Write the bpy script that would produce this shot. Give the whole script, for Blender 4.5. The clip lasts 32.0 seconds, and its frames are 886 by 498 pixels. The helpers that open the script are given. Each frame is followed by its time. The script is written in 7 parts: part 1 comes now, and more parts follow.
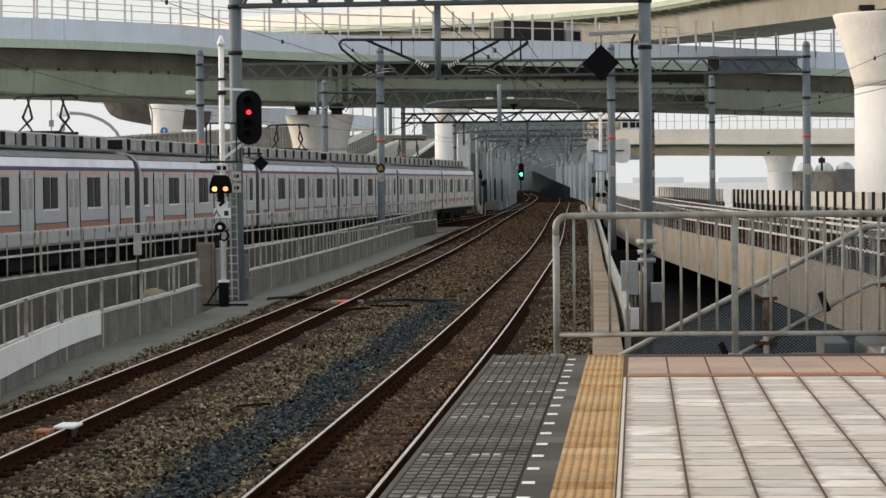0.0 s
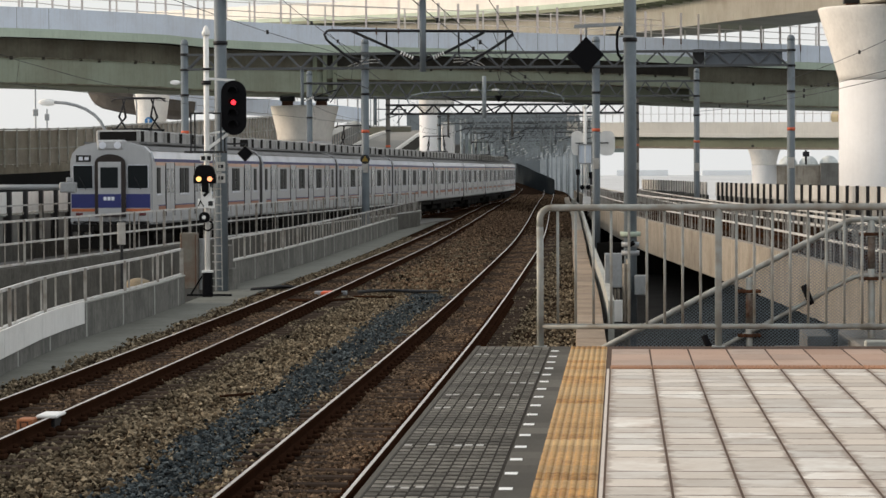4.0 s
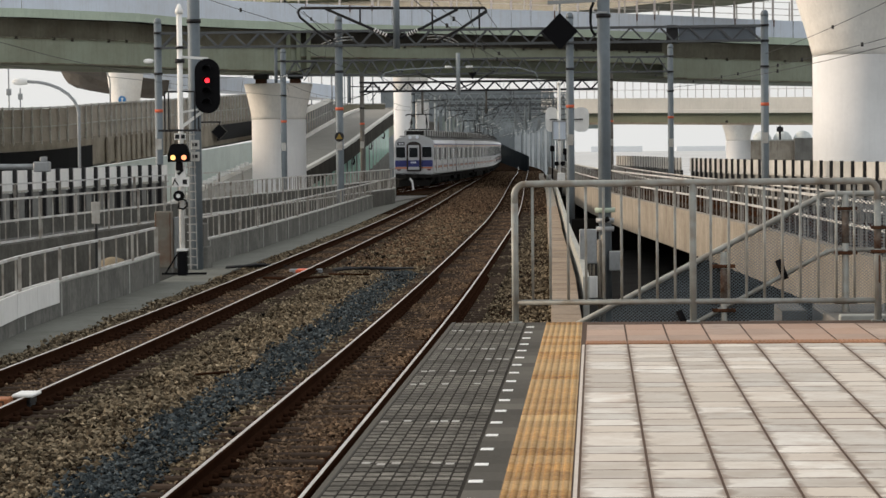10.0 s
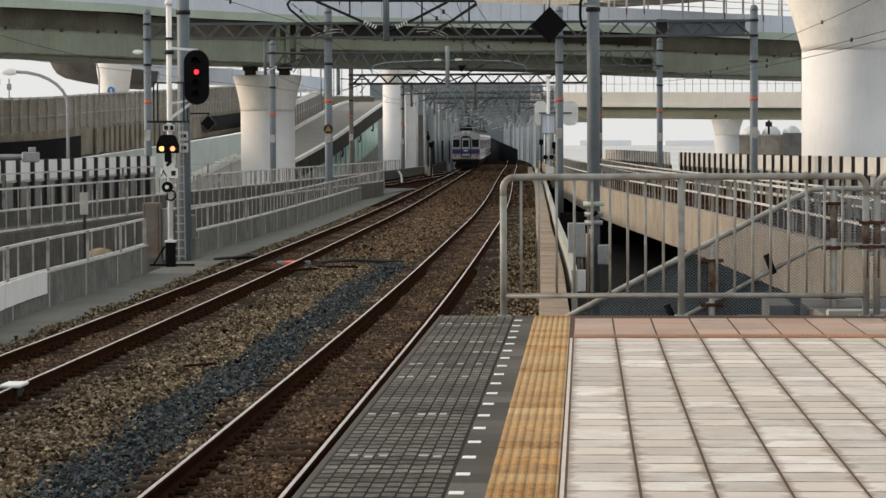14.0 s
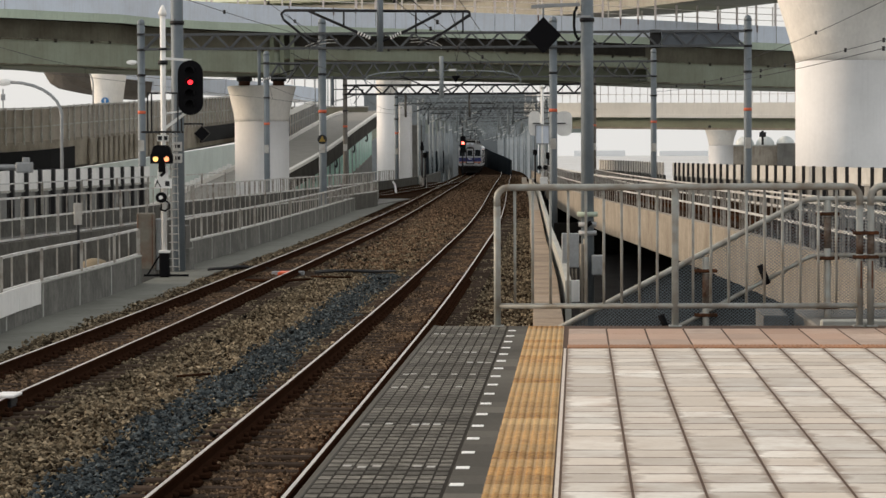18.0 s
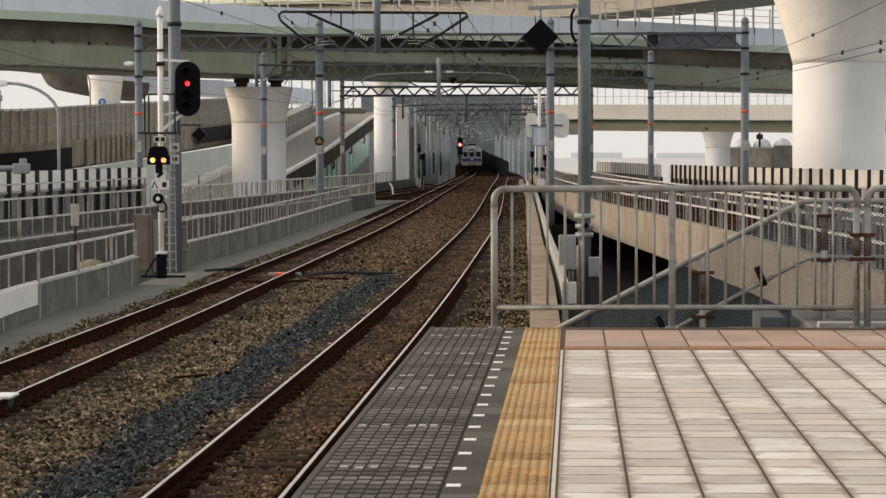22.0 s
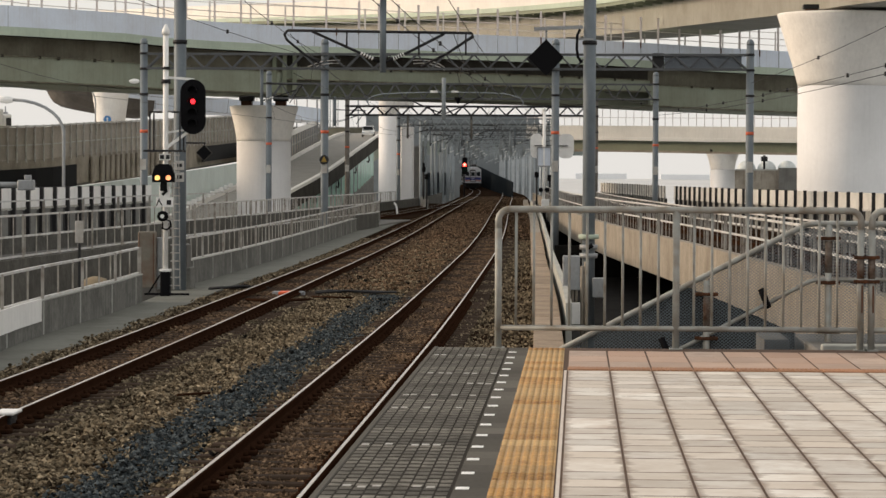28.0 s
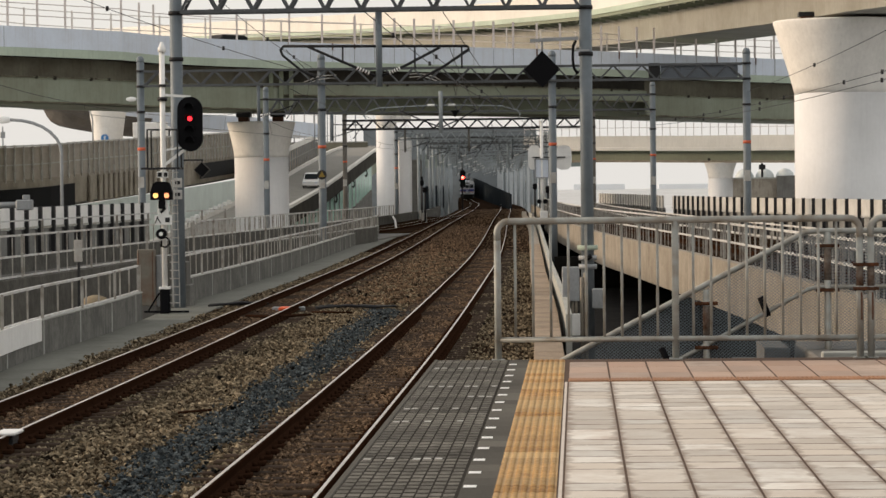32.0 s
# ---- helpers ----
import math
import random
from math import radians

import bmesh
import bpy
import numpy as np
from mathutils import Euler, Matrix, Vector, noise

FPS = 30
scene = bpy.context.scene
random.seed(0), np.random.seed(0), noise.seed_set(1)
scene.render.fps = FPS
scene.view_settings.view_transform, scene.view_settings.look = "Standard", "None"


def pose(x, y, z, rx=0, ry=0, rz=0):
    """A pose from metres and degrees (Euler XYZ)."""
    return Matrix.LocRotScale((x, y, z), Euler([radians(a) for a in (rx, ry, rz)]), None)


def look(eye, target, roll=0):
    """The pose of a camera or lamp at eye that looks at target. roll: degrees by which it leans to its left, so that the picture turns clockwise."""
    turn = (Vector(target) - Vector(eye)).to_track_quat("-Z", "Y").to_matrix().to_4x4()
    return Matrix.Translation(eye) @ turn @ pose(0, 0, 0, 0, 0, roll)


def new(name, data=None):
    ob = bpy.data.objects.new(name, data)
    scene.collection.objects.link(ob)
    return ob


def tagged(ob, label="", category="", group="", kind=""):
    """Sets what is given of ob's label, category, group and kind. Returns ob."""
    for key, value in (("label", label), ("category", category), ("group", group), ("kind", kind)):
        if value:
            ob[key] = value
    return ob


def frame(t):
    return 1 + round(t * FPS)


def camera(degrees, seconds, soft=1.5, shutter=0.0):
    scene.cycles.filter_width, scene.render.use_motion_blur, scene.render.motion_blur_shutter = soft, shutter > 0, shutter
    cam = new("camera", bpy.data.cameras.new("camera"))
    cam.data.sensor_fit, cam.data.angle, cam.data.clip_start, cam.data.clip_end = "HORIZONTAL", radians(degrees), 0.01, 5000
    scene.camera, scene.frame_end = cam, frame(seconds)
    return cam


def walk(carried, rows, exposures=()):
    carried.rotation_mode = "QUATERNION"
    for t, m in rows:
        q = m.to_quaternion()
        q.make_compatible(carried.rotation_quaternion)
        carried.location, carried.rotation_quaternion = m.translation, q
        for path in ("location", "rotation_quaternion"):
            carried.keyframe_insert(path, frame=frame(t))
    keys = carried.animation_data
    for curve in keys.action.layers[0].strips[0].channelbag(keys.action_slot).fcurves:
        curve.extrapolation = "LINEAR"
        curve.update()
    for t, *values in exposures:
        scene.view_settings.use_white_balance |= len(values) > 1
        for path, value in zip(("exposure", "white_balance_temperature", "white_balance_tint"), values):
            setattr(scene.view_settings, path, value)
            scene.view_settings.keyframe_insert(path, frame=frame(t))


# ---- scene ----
cam = camera(19.18, 32.0)
# seconds, eye x, y, z, turn to the left, tilt, roll
PATH = [
    (0.0, 0.087, 0.031, 1.636, 4.223, -1.538, -0.588),
    (0.5, 0.085, 0.018, 1.637, 4.170, -1.475, -0.507),
    (1.0, 0.089, 0.012, 1.634, 4.116, -1.482, -0.469),
    (1.5, 0.086, 0.012, 1.631, 4.037, -1.562, -0.393),
    (2.0, 0.091, 0.026, 1.634, 4.071, -1.643, -0.380),
    (2.5, 0.089, 0.026, 1.632, 4.029, -1.725, -0.247),
    (3.0, 0.088, 0.017, 1.628, 3.927, -1.806, -0.144),
    (3.5, 0.087, 0.021, 1.630, 3.881, -1.764, -0.277),
    (5.5, 0.087, 0.014, 1.632, 3.765, -1.696, -0.111),
    (6.0, 0.085, 0.025, 1.628, 3.794, -1.772, 0.074),
    (6.5, 0.087, 0.029, 1.624, 3.862, -1.885, 0.222),
    (7.0, 0.089, 0.020, 1.628, 3.881, -1.898, 0.244),
    (7.5, 0.090, 0.001, 1.628, 3.821, -1.753, 0.160),
    (8.0, 0.088, 0.016, 1.630, 3.656, -1.702, -0.180),
    (8.5, 0.087, 0.016, 1.631, 3.450, -1.821, -0.512),
    (9.0, 0.090, 0.005, 1.631, 3.332, -1.990, -0.669),
    (9.5, 0.087, 0.018, 1.629, 3.334, -2.090, -0.654),
    (10.0, 0.089, 0.009, 1.627, 3.330, -2.226, -0.598),
    (10.5, 0.088, 0.002, 1.630, 3.228, -2.390, -0.517),
    (11.0, 0.088, 0.001, 1.629, 3.158, -2.444, -0.529),
    (11.5, 0.091, -0.009, 1.629, 3.123, -2.419, -0.590),
    (12.0, 0.091, 0.005, 1.625, 3.083, -2.394, -0.583),
    (12.5, 0.088, -0.007, 1.629, 3.053, -2.209, -0.583),
    (13.0, 0.090, 0.000, 1.629, 3.095, -2.087, -0.509),
    (13.5, 0.087, 0.032, 1.622, 3.108, -2.220, -0.343),
    (14.0, 0.087, 0.008, 1.626, 3.074, -2.383, -0.251),
    (14.5, 0.088, -0.010, 1.627, 3.049, -2.466, -0.336),
    (16.5, 0.086, -0.001, 1.623, 3.023, -2.745, -0.112),
    (17.0, 0.087, -0.005, 1.624, 2.995, -2.461, -0.196),
    (17.5, 0.089, -0.009, 1.624, 2.951, -2.232, -0.249),
    (18.0, 0.089, 0.017, 1.625, 2.943, -2.157, -0.254),
    (18.5, 0.085, -0.005, 1.624, 2.940, -2.209, -0.177),
    (19.0, 0.088, 0.016, 1.622, 2.906, -2.287, -0.114),
    (19.5, 0.089, 0.004, 1.625, 2.875, -2.156, -0.210),
    (20.0, 0.089, -0.003, 1.625, 2.931, -1.972, -0.370),
    (20.5, 0.086, 0.008, 1.622, 2.933, -1.950, -0.405),
    (21.0, 0.089, 0.024, 1.623, 2.899, -1.996, -0.339),
    (21.5, 0.084, 0.017, 1.621, 2.883, -2.051, -0.223),
    (22.0, 0.088, 0.008, 1.621, 2.875, -2.119, -0.163),
    (22.5, 0.086, 0.001, 1.621, 2.864, -2.119, -0.158),
    (23.0, 0.088, 0.011, 1.626, 2.855, -2.027, -0.241),
    (23.5, 0.088, 0.001, 1.626, 2.830, -1.911, -0.217),
    (24.0, 0.085, -0.011, 1.623, 2.792, -1.837, -0.256),
    (24.5, 0.090, 0.016, 1.619, 2.808, -1.744, -0.202),
    (25.0, 0.088, 0.009, 1.620, 2.835, -1.738, -0.126),
    (25.5, 0.088, 0.001, 1.624, 2.858, -1.802, -0.057),
    (27.5, 0.086, 0.012, 1.620, 2.915, -1.679, 0.124),
    (28.0, 0.085, 0.002, 1.620, 2.960, -1.687, 0.267),
    (28.5, 0.084, 0.008, 1.618, 2.934, -1.681, 0.321),
    (29.0, 0.086, 0.004, 1.617, 2.887, -1.576, 0.281),
    (29.5, 0.087, -0.001, 1.618, 2.880, -1.496, 0.245),
    (30.0, 0.087, 0.019, 1.617, 2.866, -1.467, 0.156),
    (30.5, 0.086, 0.009, 1.620, 2.852, -1.469, 0.002),
    (31.0, 0.085, 0.005, 1.619, 2.849, -1.480, -0.179),
    (31.5, 0.084, 0.009, 1.618, 2.852, -1.469, -0.335),
    (32.0, 0.090, 0.001, 1.623, 2.944, -1.401, -0.640),
]
walk(cam, [(t, pose(x, y, z, 90 + tilt, 0, turn) @ pose(0, 0, 0, 0, 0, roll)) for t, x, y, z, turn, tilt, roll in PATH],
     [(0.0, 0.1, 6000, 8), (7.0, 0.08, 6080, 8.5), (17.0, 0.06, 6120, 8.5), (19.0, 0.05, 6370, 10), (32.0, 0.03, 6420, 10)])

# ---- light ----
world = bpy.data.worlds.new("evening_sky")
scene.world = world
world.use_nodes = True
wn = world.node_tree
sky = wn.nodes.new("ShaderNodeTexSky")
sky.sky_type, sky.sun_disc = "NISHITA", False
sky.sun_elevation, sky.sun_rotation = radians(14.8), radians(-84)
sky.air_density, sky.dust_density, sky.ozone_density = 1.0, 4.0, 1.0
haze = wn.nodes.new("ShaderNodeMix")
haze.data_type = "RGBA"
haze.inputs[0].default_value = 0.7
haze.inputs[7].default_value = (11.1, 10.6, 9.9, 1)
wn.links.new(sky.outputs[0], haze.inputs[6])
wn.links.new(haze.outputs[2], wn.nodes["Background"].inputs[0])
wn.nodes["Background"].inputs[1].default_value = 0.1
sun_data = bpy.data.lights.new("sun", "SUN")
sun_data.energy, sun_data.angle, sun_data.color = 2.9, radians(14), (1.0, 0.77, 0.56)
sun = new("sun", sun_data)
sun.matrix_basis = look((-60, 6, 16), (0, 0, 0))


# ---- materials ----
def material(name, color, rough=0.7, metal=0.0, grain=0.12, scale=20.0, stain=0.15, stain_scale=0.6, bump=0.15,
             tint=None, random_shade=0.0, island=False, spec=0.25, streak=0.0, stain_color=None):
    """Noise at two scales over a base colour, with fine relief."""
    m = bpy.data.materials.new(name)
    m.use_nodes = True
    nt = m.node_tree
    bsdf = nt.nodes["Principled BSDF"]
    link = nt.links.new

    def node(kind, **values):
        n = nt.nodes.new(kind)
        for k, v in values.items():
            n.inputs[k].default_value = v
        return n
    pos = node("ShaderNodeNewGeometry").outputs["Position"]
    fine = node("ShaderNodeTexNoise", Scale=scale, Detail=6.0, Roughness=0.6)
    link(pos, fine.inputs["Vector"])
    wide = node("ShaderNodeTexNoise", Scale=stain_scale, Detail=5.0, Roughness=0.65)
    link(pos, wide.inputs["Vector"])
    dark = stain_color or tuple(c * 0.45 for c in color)
    a = nt.nodes.new("ShaderNodeMix")
    a.data_type = "RGBA"
    a.inputs[6].default_value, a.inputs[7].default_value = (*color, 1), (*dark, 1)
    ramp = node("ShaderNodeMapRange", **{"From Min": 0.42, "From Max": 0.72, "To Min": 0.0, "To Max": stain * 2.5})
    link(wide.outputs["Fac"], ramp.inputs["Value"])
    link(ramp.outputs[0], a.inputs[0])
    out = a.outputs[2]
    if streak:
        stretch = node("ShaderNodeMapping", Scale=(6.0, 6.0, 0.35))
        link(pos, stretch.inputs["Vector"])
        run = node("ShaderNodeTexNoise", Scale=1.0, Detail=4.0)
        link(stretch.outputs[0], run.inputs["Vector"])
        r2 = node("ShaderNodeMapRange", **{"From Min": 0.5, "From Max": 0.75, "To Min": 0.0, "To Max": streak})
        link(run.outputs["Fac"], r2.inputs["Value"])
        b = nt.nodes.new("ShaderNodeMix")
        b.data_type = "RGBA"
        b.inputs[7].default_value = (*dark, 1)
        link(out, b.inputs[6])
        link(r2.outputs[0], b.inputs[0])
        out = b.outputs[2]
    hsv = node("ShaderNodeHueSaturation")
    value = node("ShaderNodeMapRange", **{"From Min": 0.25, "From Max": 0.75, "To Min": 1 - grain, "To Max": 1 + grain})
    link(fine.outputs["Fac"], value.inputs["Value"])
    shade = value.outputs[0]
    if random_shade:
        rnd = node("ShaderNodeNewGeometry").outputs["Random Per Island"] if island else node("ShaderNodeObjectInfo").outputs["Random"]
        vr = node("ShaderNodeMapRange", **{"To Min": 1 - random_shade, "To Max": 1 + random_shade})
        link(rnd, vr.inputs["Value"])
        mul = nt.nodes.new("ShaderNodeMath")
        mul.operation = "MULTIPLY"
        link(shade, mul.inputs[0])
        link(vr.outputs[0], mul.inputs[1])
        shade = mul.outputs[0]
        if tint:
            c = nt.nodes.new("ShaderNodeMix")
            c.data_type = "RGBA"
            c.inputs[7].default_value = (*tint, 1)
            frac = nt.nodes.new("ShaderNodeMath")
            frac.operation = "MULTIPLY_ADD"
            frac.inputs[1].default_value, frac.inputs[2].default_value = 7.3, 0.0
            f2 = nt.nodes.new("ShaderNodeMath")
            f2.operation = "FRACT"
            link(rnd, frac.inputs[0])
            link(frac.outputs[0], f2.inputs[0])
            link(out, c.inputs[6])
            link(f2.outputs[0], c.inputs[0])
            out = c.outputs[2]
    link(out, hsv.inputs["Color"])
    link(shade, hsv.inputs["Value"])
    link(hsv.outputs[0], bsdf.inputs["Base Color"])
    bsdf.inputs["Roughness"].default_value, bsdf.inputs["Metallic"].default_value = rough, metal
    bsdf.inputs["Specular IOR Level"].default_value = spec
    if bump:
        bn = node("ShaderNodeBump", Strength=bump, Distance=0.01)
        link(fine.outputs["Fac"], bn.inputs["Height"])
        link(bn.outputs[0], bsdf.inputs["Normal"])
    return m


def glow(name, color, strength):
    m = bpy.data.materials.new(name)
    m.use_nodes = True
    b = m.node_tree.nodes["Principled BSDF"]
    b.inputs["Base Color"].default_value = (*color, 1)
    b.inputs["Emission Color"].default_value, b.inputs["Emission Strength"].default_value = (*color, 1), strength
    return m


CONCRETE = material("concrete", (0.144, 0.14, 0.13), 0.85, scale=12, stain=0.22, streak=0.35, stain_color=(0.0576, 0.054, 0.0468))
PATH = material("greenish_path_concrete", (0.145, 0.149, 0.128), 0.9, scale=8, grain=0.15, stain=0.25, stain_scale=0.8, stain_color=(0.0765, 0.0723, 0.0595))
CONCRETE_PALE = material("pale_concrete", (0.37, 0.375, 0.345), 0.85, scale=8, stain=0.14, streak=0.2, stain_color=(0.119, 0.111, 0.0935))
BEIGE_CONCRETE = material("beige_concrete", (0.285, 0.256, 0.212), 0.85, scale=8, grain=0.18, stain=0.3, streak=0.6, stain_color=(0.14, 0.115, 0.085))
PIER = material("painted_pier_concrete", (0.77, 0.77, 0.77), 0.7, scale=4, grain=0.04, stain=0.07, stain_scale=0.25, streak=0.08, bump=0.05)
PIER_TOP = material("bare_pier_concrete", (0.76, 0.74, 0.7), 0.8, scale=4, grain=0.06, stain=0.12, stain_scale=0.4, streak=0.15, bump=0.05)
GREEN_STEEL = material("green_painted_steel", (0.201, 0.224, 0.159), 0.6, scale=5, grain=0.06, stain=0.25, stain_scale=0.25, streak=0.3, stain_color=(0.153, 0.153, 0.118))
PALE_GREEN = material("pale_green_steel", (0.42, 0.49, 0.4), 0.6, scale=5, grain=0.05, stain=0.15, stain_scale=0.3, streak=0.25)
PARAPET = material("bluish_white_parapet", (0.62, 0.68, 0.77), 0.65, scale=5, grain=0.04, stain=0.1, stain_scale=0.3, streak=0.22, stain_color=(0.36, 0.33, 0.3))
CREAM = material("cream_parapet", (0.68, 0.66, 0.61), 0.7, scale=4, grain=0.04, stain=0.1, stain_scale=0.2, streak=0.15)
GALV = material("galvanised_steel", (0.306, 0.319, 0.327), 0.5, 0.35, scale=14, grain=0.1, stain=0.15, stain_scale=2.0, streak=0.15)
GALV_DARK = material("weathered_steel", (0.022, 0.022, 0.024), 0.6, 0.3, scale=14, grain=0.12, stain=0.2, stain_scale=2.0)
POLE = material("grey_pole_paint", (0.152, 0.178, 0.198), 0.55, 0.1, scale=10, grain=0.06, stain=0.15, stain_scale=1.2, streak=0.2)
POLE_DARK = material("brown_grey_pole", (0.13, 0.12, 0.105), 0.6, 0.1, scale=10, grain=0.08, stain=0.2, stain_scale=1.2)
FENCE_PALE = material("pale_fence_paint", (0.43, 0.425, 0.4), 0.55, 0.2, scale=20, grain=0.1, stain=0.25, stain_scale=2.0, stain_color=(0.2, 0.16, 0.12))
WHITE = material("white_paint", (0.8, 0.8, 0.78), 0.5, scale=14, grain=0.04, stain=0.08, stain_scale=2.0, streak=0.1)
BLACK = material("black_enamel", (0.0072, 0.0072, 0.0084), 0.7, spec=0.06, scale=20, grain=0.1, bump=0.03)
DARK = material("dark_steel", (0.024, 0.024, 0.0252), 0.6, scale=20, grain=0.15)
RUST = material("rusty_steel", (0.13, 0.065, 0.04), 0.85, scale=25, grain=0.3, stain=0.3, stain_scale=5.0)
ORANGE = material("orange_band", (0.55, 0.12, 0.06), 0.6, scale=20, grain=0.08)
BALLAST_BED = material("ballast_bed", (0.0222, 0.0132, 0.00846), 0.95, scale=28, grain=0.6, stain=0.3, stain_scale=0.7, bump=0.9, spec=0.0, stain_color=(0.0264, 0.02, 0.0148))
STONE_BROWN = material("brown_ballast_stone", (0.064, 0.04, 0.025), 0.9, scale=40, grain=0.2, random_shade=0.75, island=True, tint=(0.195, 0.134, 0.085), bump=0.2, spec=0.03)
STONE_GREY = material("grey_ballast_stone", (0.05, 0.036, 0.022), 0.9, scale=40, grain=0.2, random_shade=0.75, island=True, tint=(0.245, 0.2, 0.135), bump=0.2, spec=0.03)
STONE_BLUE = material("blue_grey_ballast_stone", (0.0125, 0.018, 0.0215), 0.75, scale=40, grain=0.2, random_shade=0.8, island=True, tint=(0.074, 0.086, 0.09), bump=0.2, spec=0.05)
RAIL_SIDE = material("rail_rust", (0.034, 0.0165, 0.0095), 0.9, 0.0, scale=30, grain=0.25, stain=0.2, stain_scale=1.5, spec=0.0)
RAIL_TOP = material("rail_head", (0.62, 0.56, 0.5), 0.3, 0.9, scale=40, grain=0.15, stain=0.2, stain_scale=1.5, bump=0.02)
SLEEPER = material("sleeper_wood", (0.058, 0.041, 0.03), 0.9, scale=30, grain=0.25, random_shade=0.25, spec=0.02)
PLAIN_TILE = material("white_platform_tile", (0.61, 0.575, 0.515), 0.6, scale=30, grain=0.06, stain=0.28, stain_scale=3.6, random_shade=0.16, bump=0.04, tint=(0.49, 0.42, 0.355), stain_color=(0.27, 0.18, 0.125))
TILE_PINK = material("pinkish_end_tile", (0.44, 0.345, 0.28), 0.65, scale=30, grain=0.06, stain=0.3, stain_scale=2.5, random_shade=0.14, bump=0.05, tint=(0.38, 0.25, 0.18))
GROUT = material("dark_grout", (0.085, 0.05, 0.032), 0.9, scale=30, grain=0.25)
YELLOW = material("worn_yellow_tactile", (0.41, 0.235, 0.08), 0.7, scale=40, grain=0.2, stain=0.42, stain_scale=7.0, random_shade=0.16, tint=(0.44, 0.31, 0.155), stain_color=(0.2, 0.09, 0.03))
BROWN_TACTILE = material("brown_tactile", (0.356, 0.184, 0.0972), 0.75, scale=40, grain=0.15, stain=0.2, stain_scale=4.0, random_shade=0.1)
MAT_BASE = material("mat_groove_rubber", (0.05, 0.046, 0.041), 0.85, scale=35, grain=0.2, spec=0.0)
GIRDER_BEIGE = material("beige_girder_paint", (0.29, 0.282, 0.245), 0.7, scale=4, grain=0.06, stain=0.25, stain_scale=0.3, streak=0.3, stain_color=(0.16, 0.15, 0.12))
BEAM_GREY = material("galvanised_beam", (0.095, 0.1, 0.104), 0.6, 0.2, scale=14, grain=0.15, stain=0.2, stain_scale=2.0)
RUBBER = material("dark_rubber_mat", (0.1, 0.093, 0.08), 0.8, scale=35, grain=0.15, stain=0.2, stain_scale=3.0, random_shade=0.3, spec=0.05, stain_color=(0.102, 0.0952, 0.0816))
ROAD = material("asphalt", (0.25, 0.24, 0.215), 0.9, scale=30, grain=0.15, stain=0.15)
# Haze, and bounce light for the piers, are put into this pale ground.
GROUND = material("hazy_ground", (0.58, 0.59, 0.59), 0.9, scale=0.5, grain=0.15, stain=0.2, stain_scale=0.02, bump=0)
TRAIN_GREY = material("train_grey_paint", (0.41, 0.42, 0.432), 0.32, scale=6, grain=0.03, stain=0.08, stain_scale=0.8, streak=0.1, bump=0.01)
TRAIN_ROOF = material("train_roof", (0.2, 0.2, 0.2), 0.8, scale=14, grain=0.15, stain=0.2)
TRAIN_BLUE = material("train_blue_band", (0.035, 0.042, 0.16), 0.4, scale=10, grain=0.04, bump=0.01)
TRAIN_ORANGE = material("train_orange_band", (0.5, 0.16, 0.07), 0.45, scale=10, grain=0.05, bump=0.01)
TRAIN_SILVER = material("train_light_band", (0.72, 0.75, 0.82), 0.25, scale=6, grain=0.03, bump=0.01)
UNDER = material("underframe", (0.02, 0.019, 0.018), 0.9, scale=20, grain=0.3, spec=0.03)
GLASS = material("dark_window_glass", (0.014, 0.017, 0.019), 0.4, scale=10, grain=0.05, bump=0, spec=0.06)
GREEN_GLASS = material("green_noise_panel", (0.44, 0.66, 0.55), 0.25, scale=3, grain=0.08, stain=0.15, stain_scale=0.4)
SCREEN = material("noise_panel_white", (0.5, 0.495, 0.47), 0.65, scale=10, grain=0.06, stain=0.2, stain_scale=0.9, streak=0.2)
BROWN_FENCE = material("brown_grey_screen", (0.36, 0.325, 0.28), 0.75, scale=6, grain=0.1, stain=0.2, stain_scale=0.5, streak=0.2)
RUBBER_PAD = material("worn_rubber_pad", (0.135, 0.127, 0.11), 0.8, scale=11, grain=0.55, stain=0.2, stain_scale=3.0, random_shade=0.35, spec=0.05)
# Two web tones: the overhang's shade is put into the colour, with some dirt.
WEB_DARK = material("shade_dirt_green_web", (0.175, 0.168, 0.13), 0.75, scale=5, grain=0.08, stain=0.35, stain_scale=0.3, streak=0.4, spec=0.05, stain_color=(0.09, 0.078, 0.058))
WEB_BLACK = material("shade_dark_web", (0.058, 0.054, 0.046), 0.85, scale=5, grain=0.12, stain=0.3, stain_scale=0.4, spec=0.02)
GREEN_LIGHT = material("weathered_green_steel", (0.26, 0.29, 0.225), 0.6, scale=5, grain=0.06, stain=0.22, stain_scale=0.25, streak=0.35, stain_color=(0.16, 0.15, 0.105))
RUSTY_EDGE = material("rust_streaked_flange", (0.2, 0.2, 0.14), 0.75, scale=6, grain=0.2, stain=0.5, stain_scale=1.1, stain_color=(0.07, 0.045, 0.03))
TEAL_PARAPET = material("pale_teal_parapet", (0.58, 0.65, 0.62), 0.7, scale=4, grain=0.05, stain=0.12, stain_scale=0.3, streak=0.15)
# Distance haze is put into this paler, bluish steel colour.
FAR_STEEL = material("haze_pale_steel", (0.27, 0.3, 0.315), 0.7, scale=8, grain=0.1, stain=0.2, stain_scale=0.6, spec=0.1)
STREAKED_WALL = material("streaked_wall_concrete", (0.125, 0.125, 0.115), 0.9, scale=9, grain=0.22, stain=0.3, stain_scale=1.1, streak=0.55, stain_color=(0.24, 0.235, 0.215), spec=0.05)
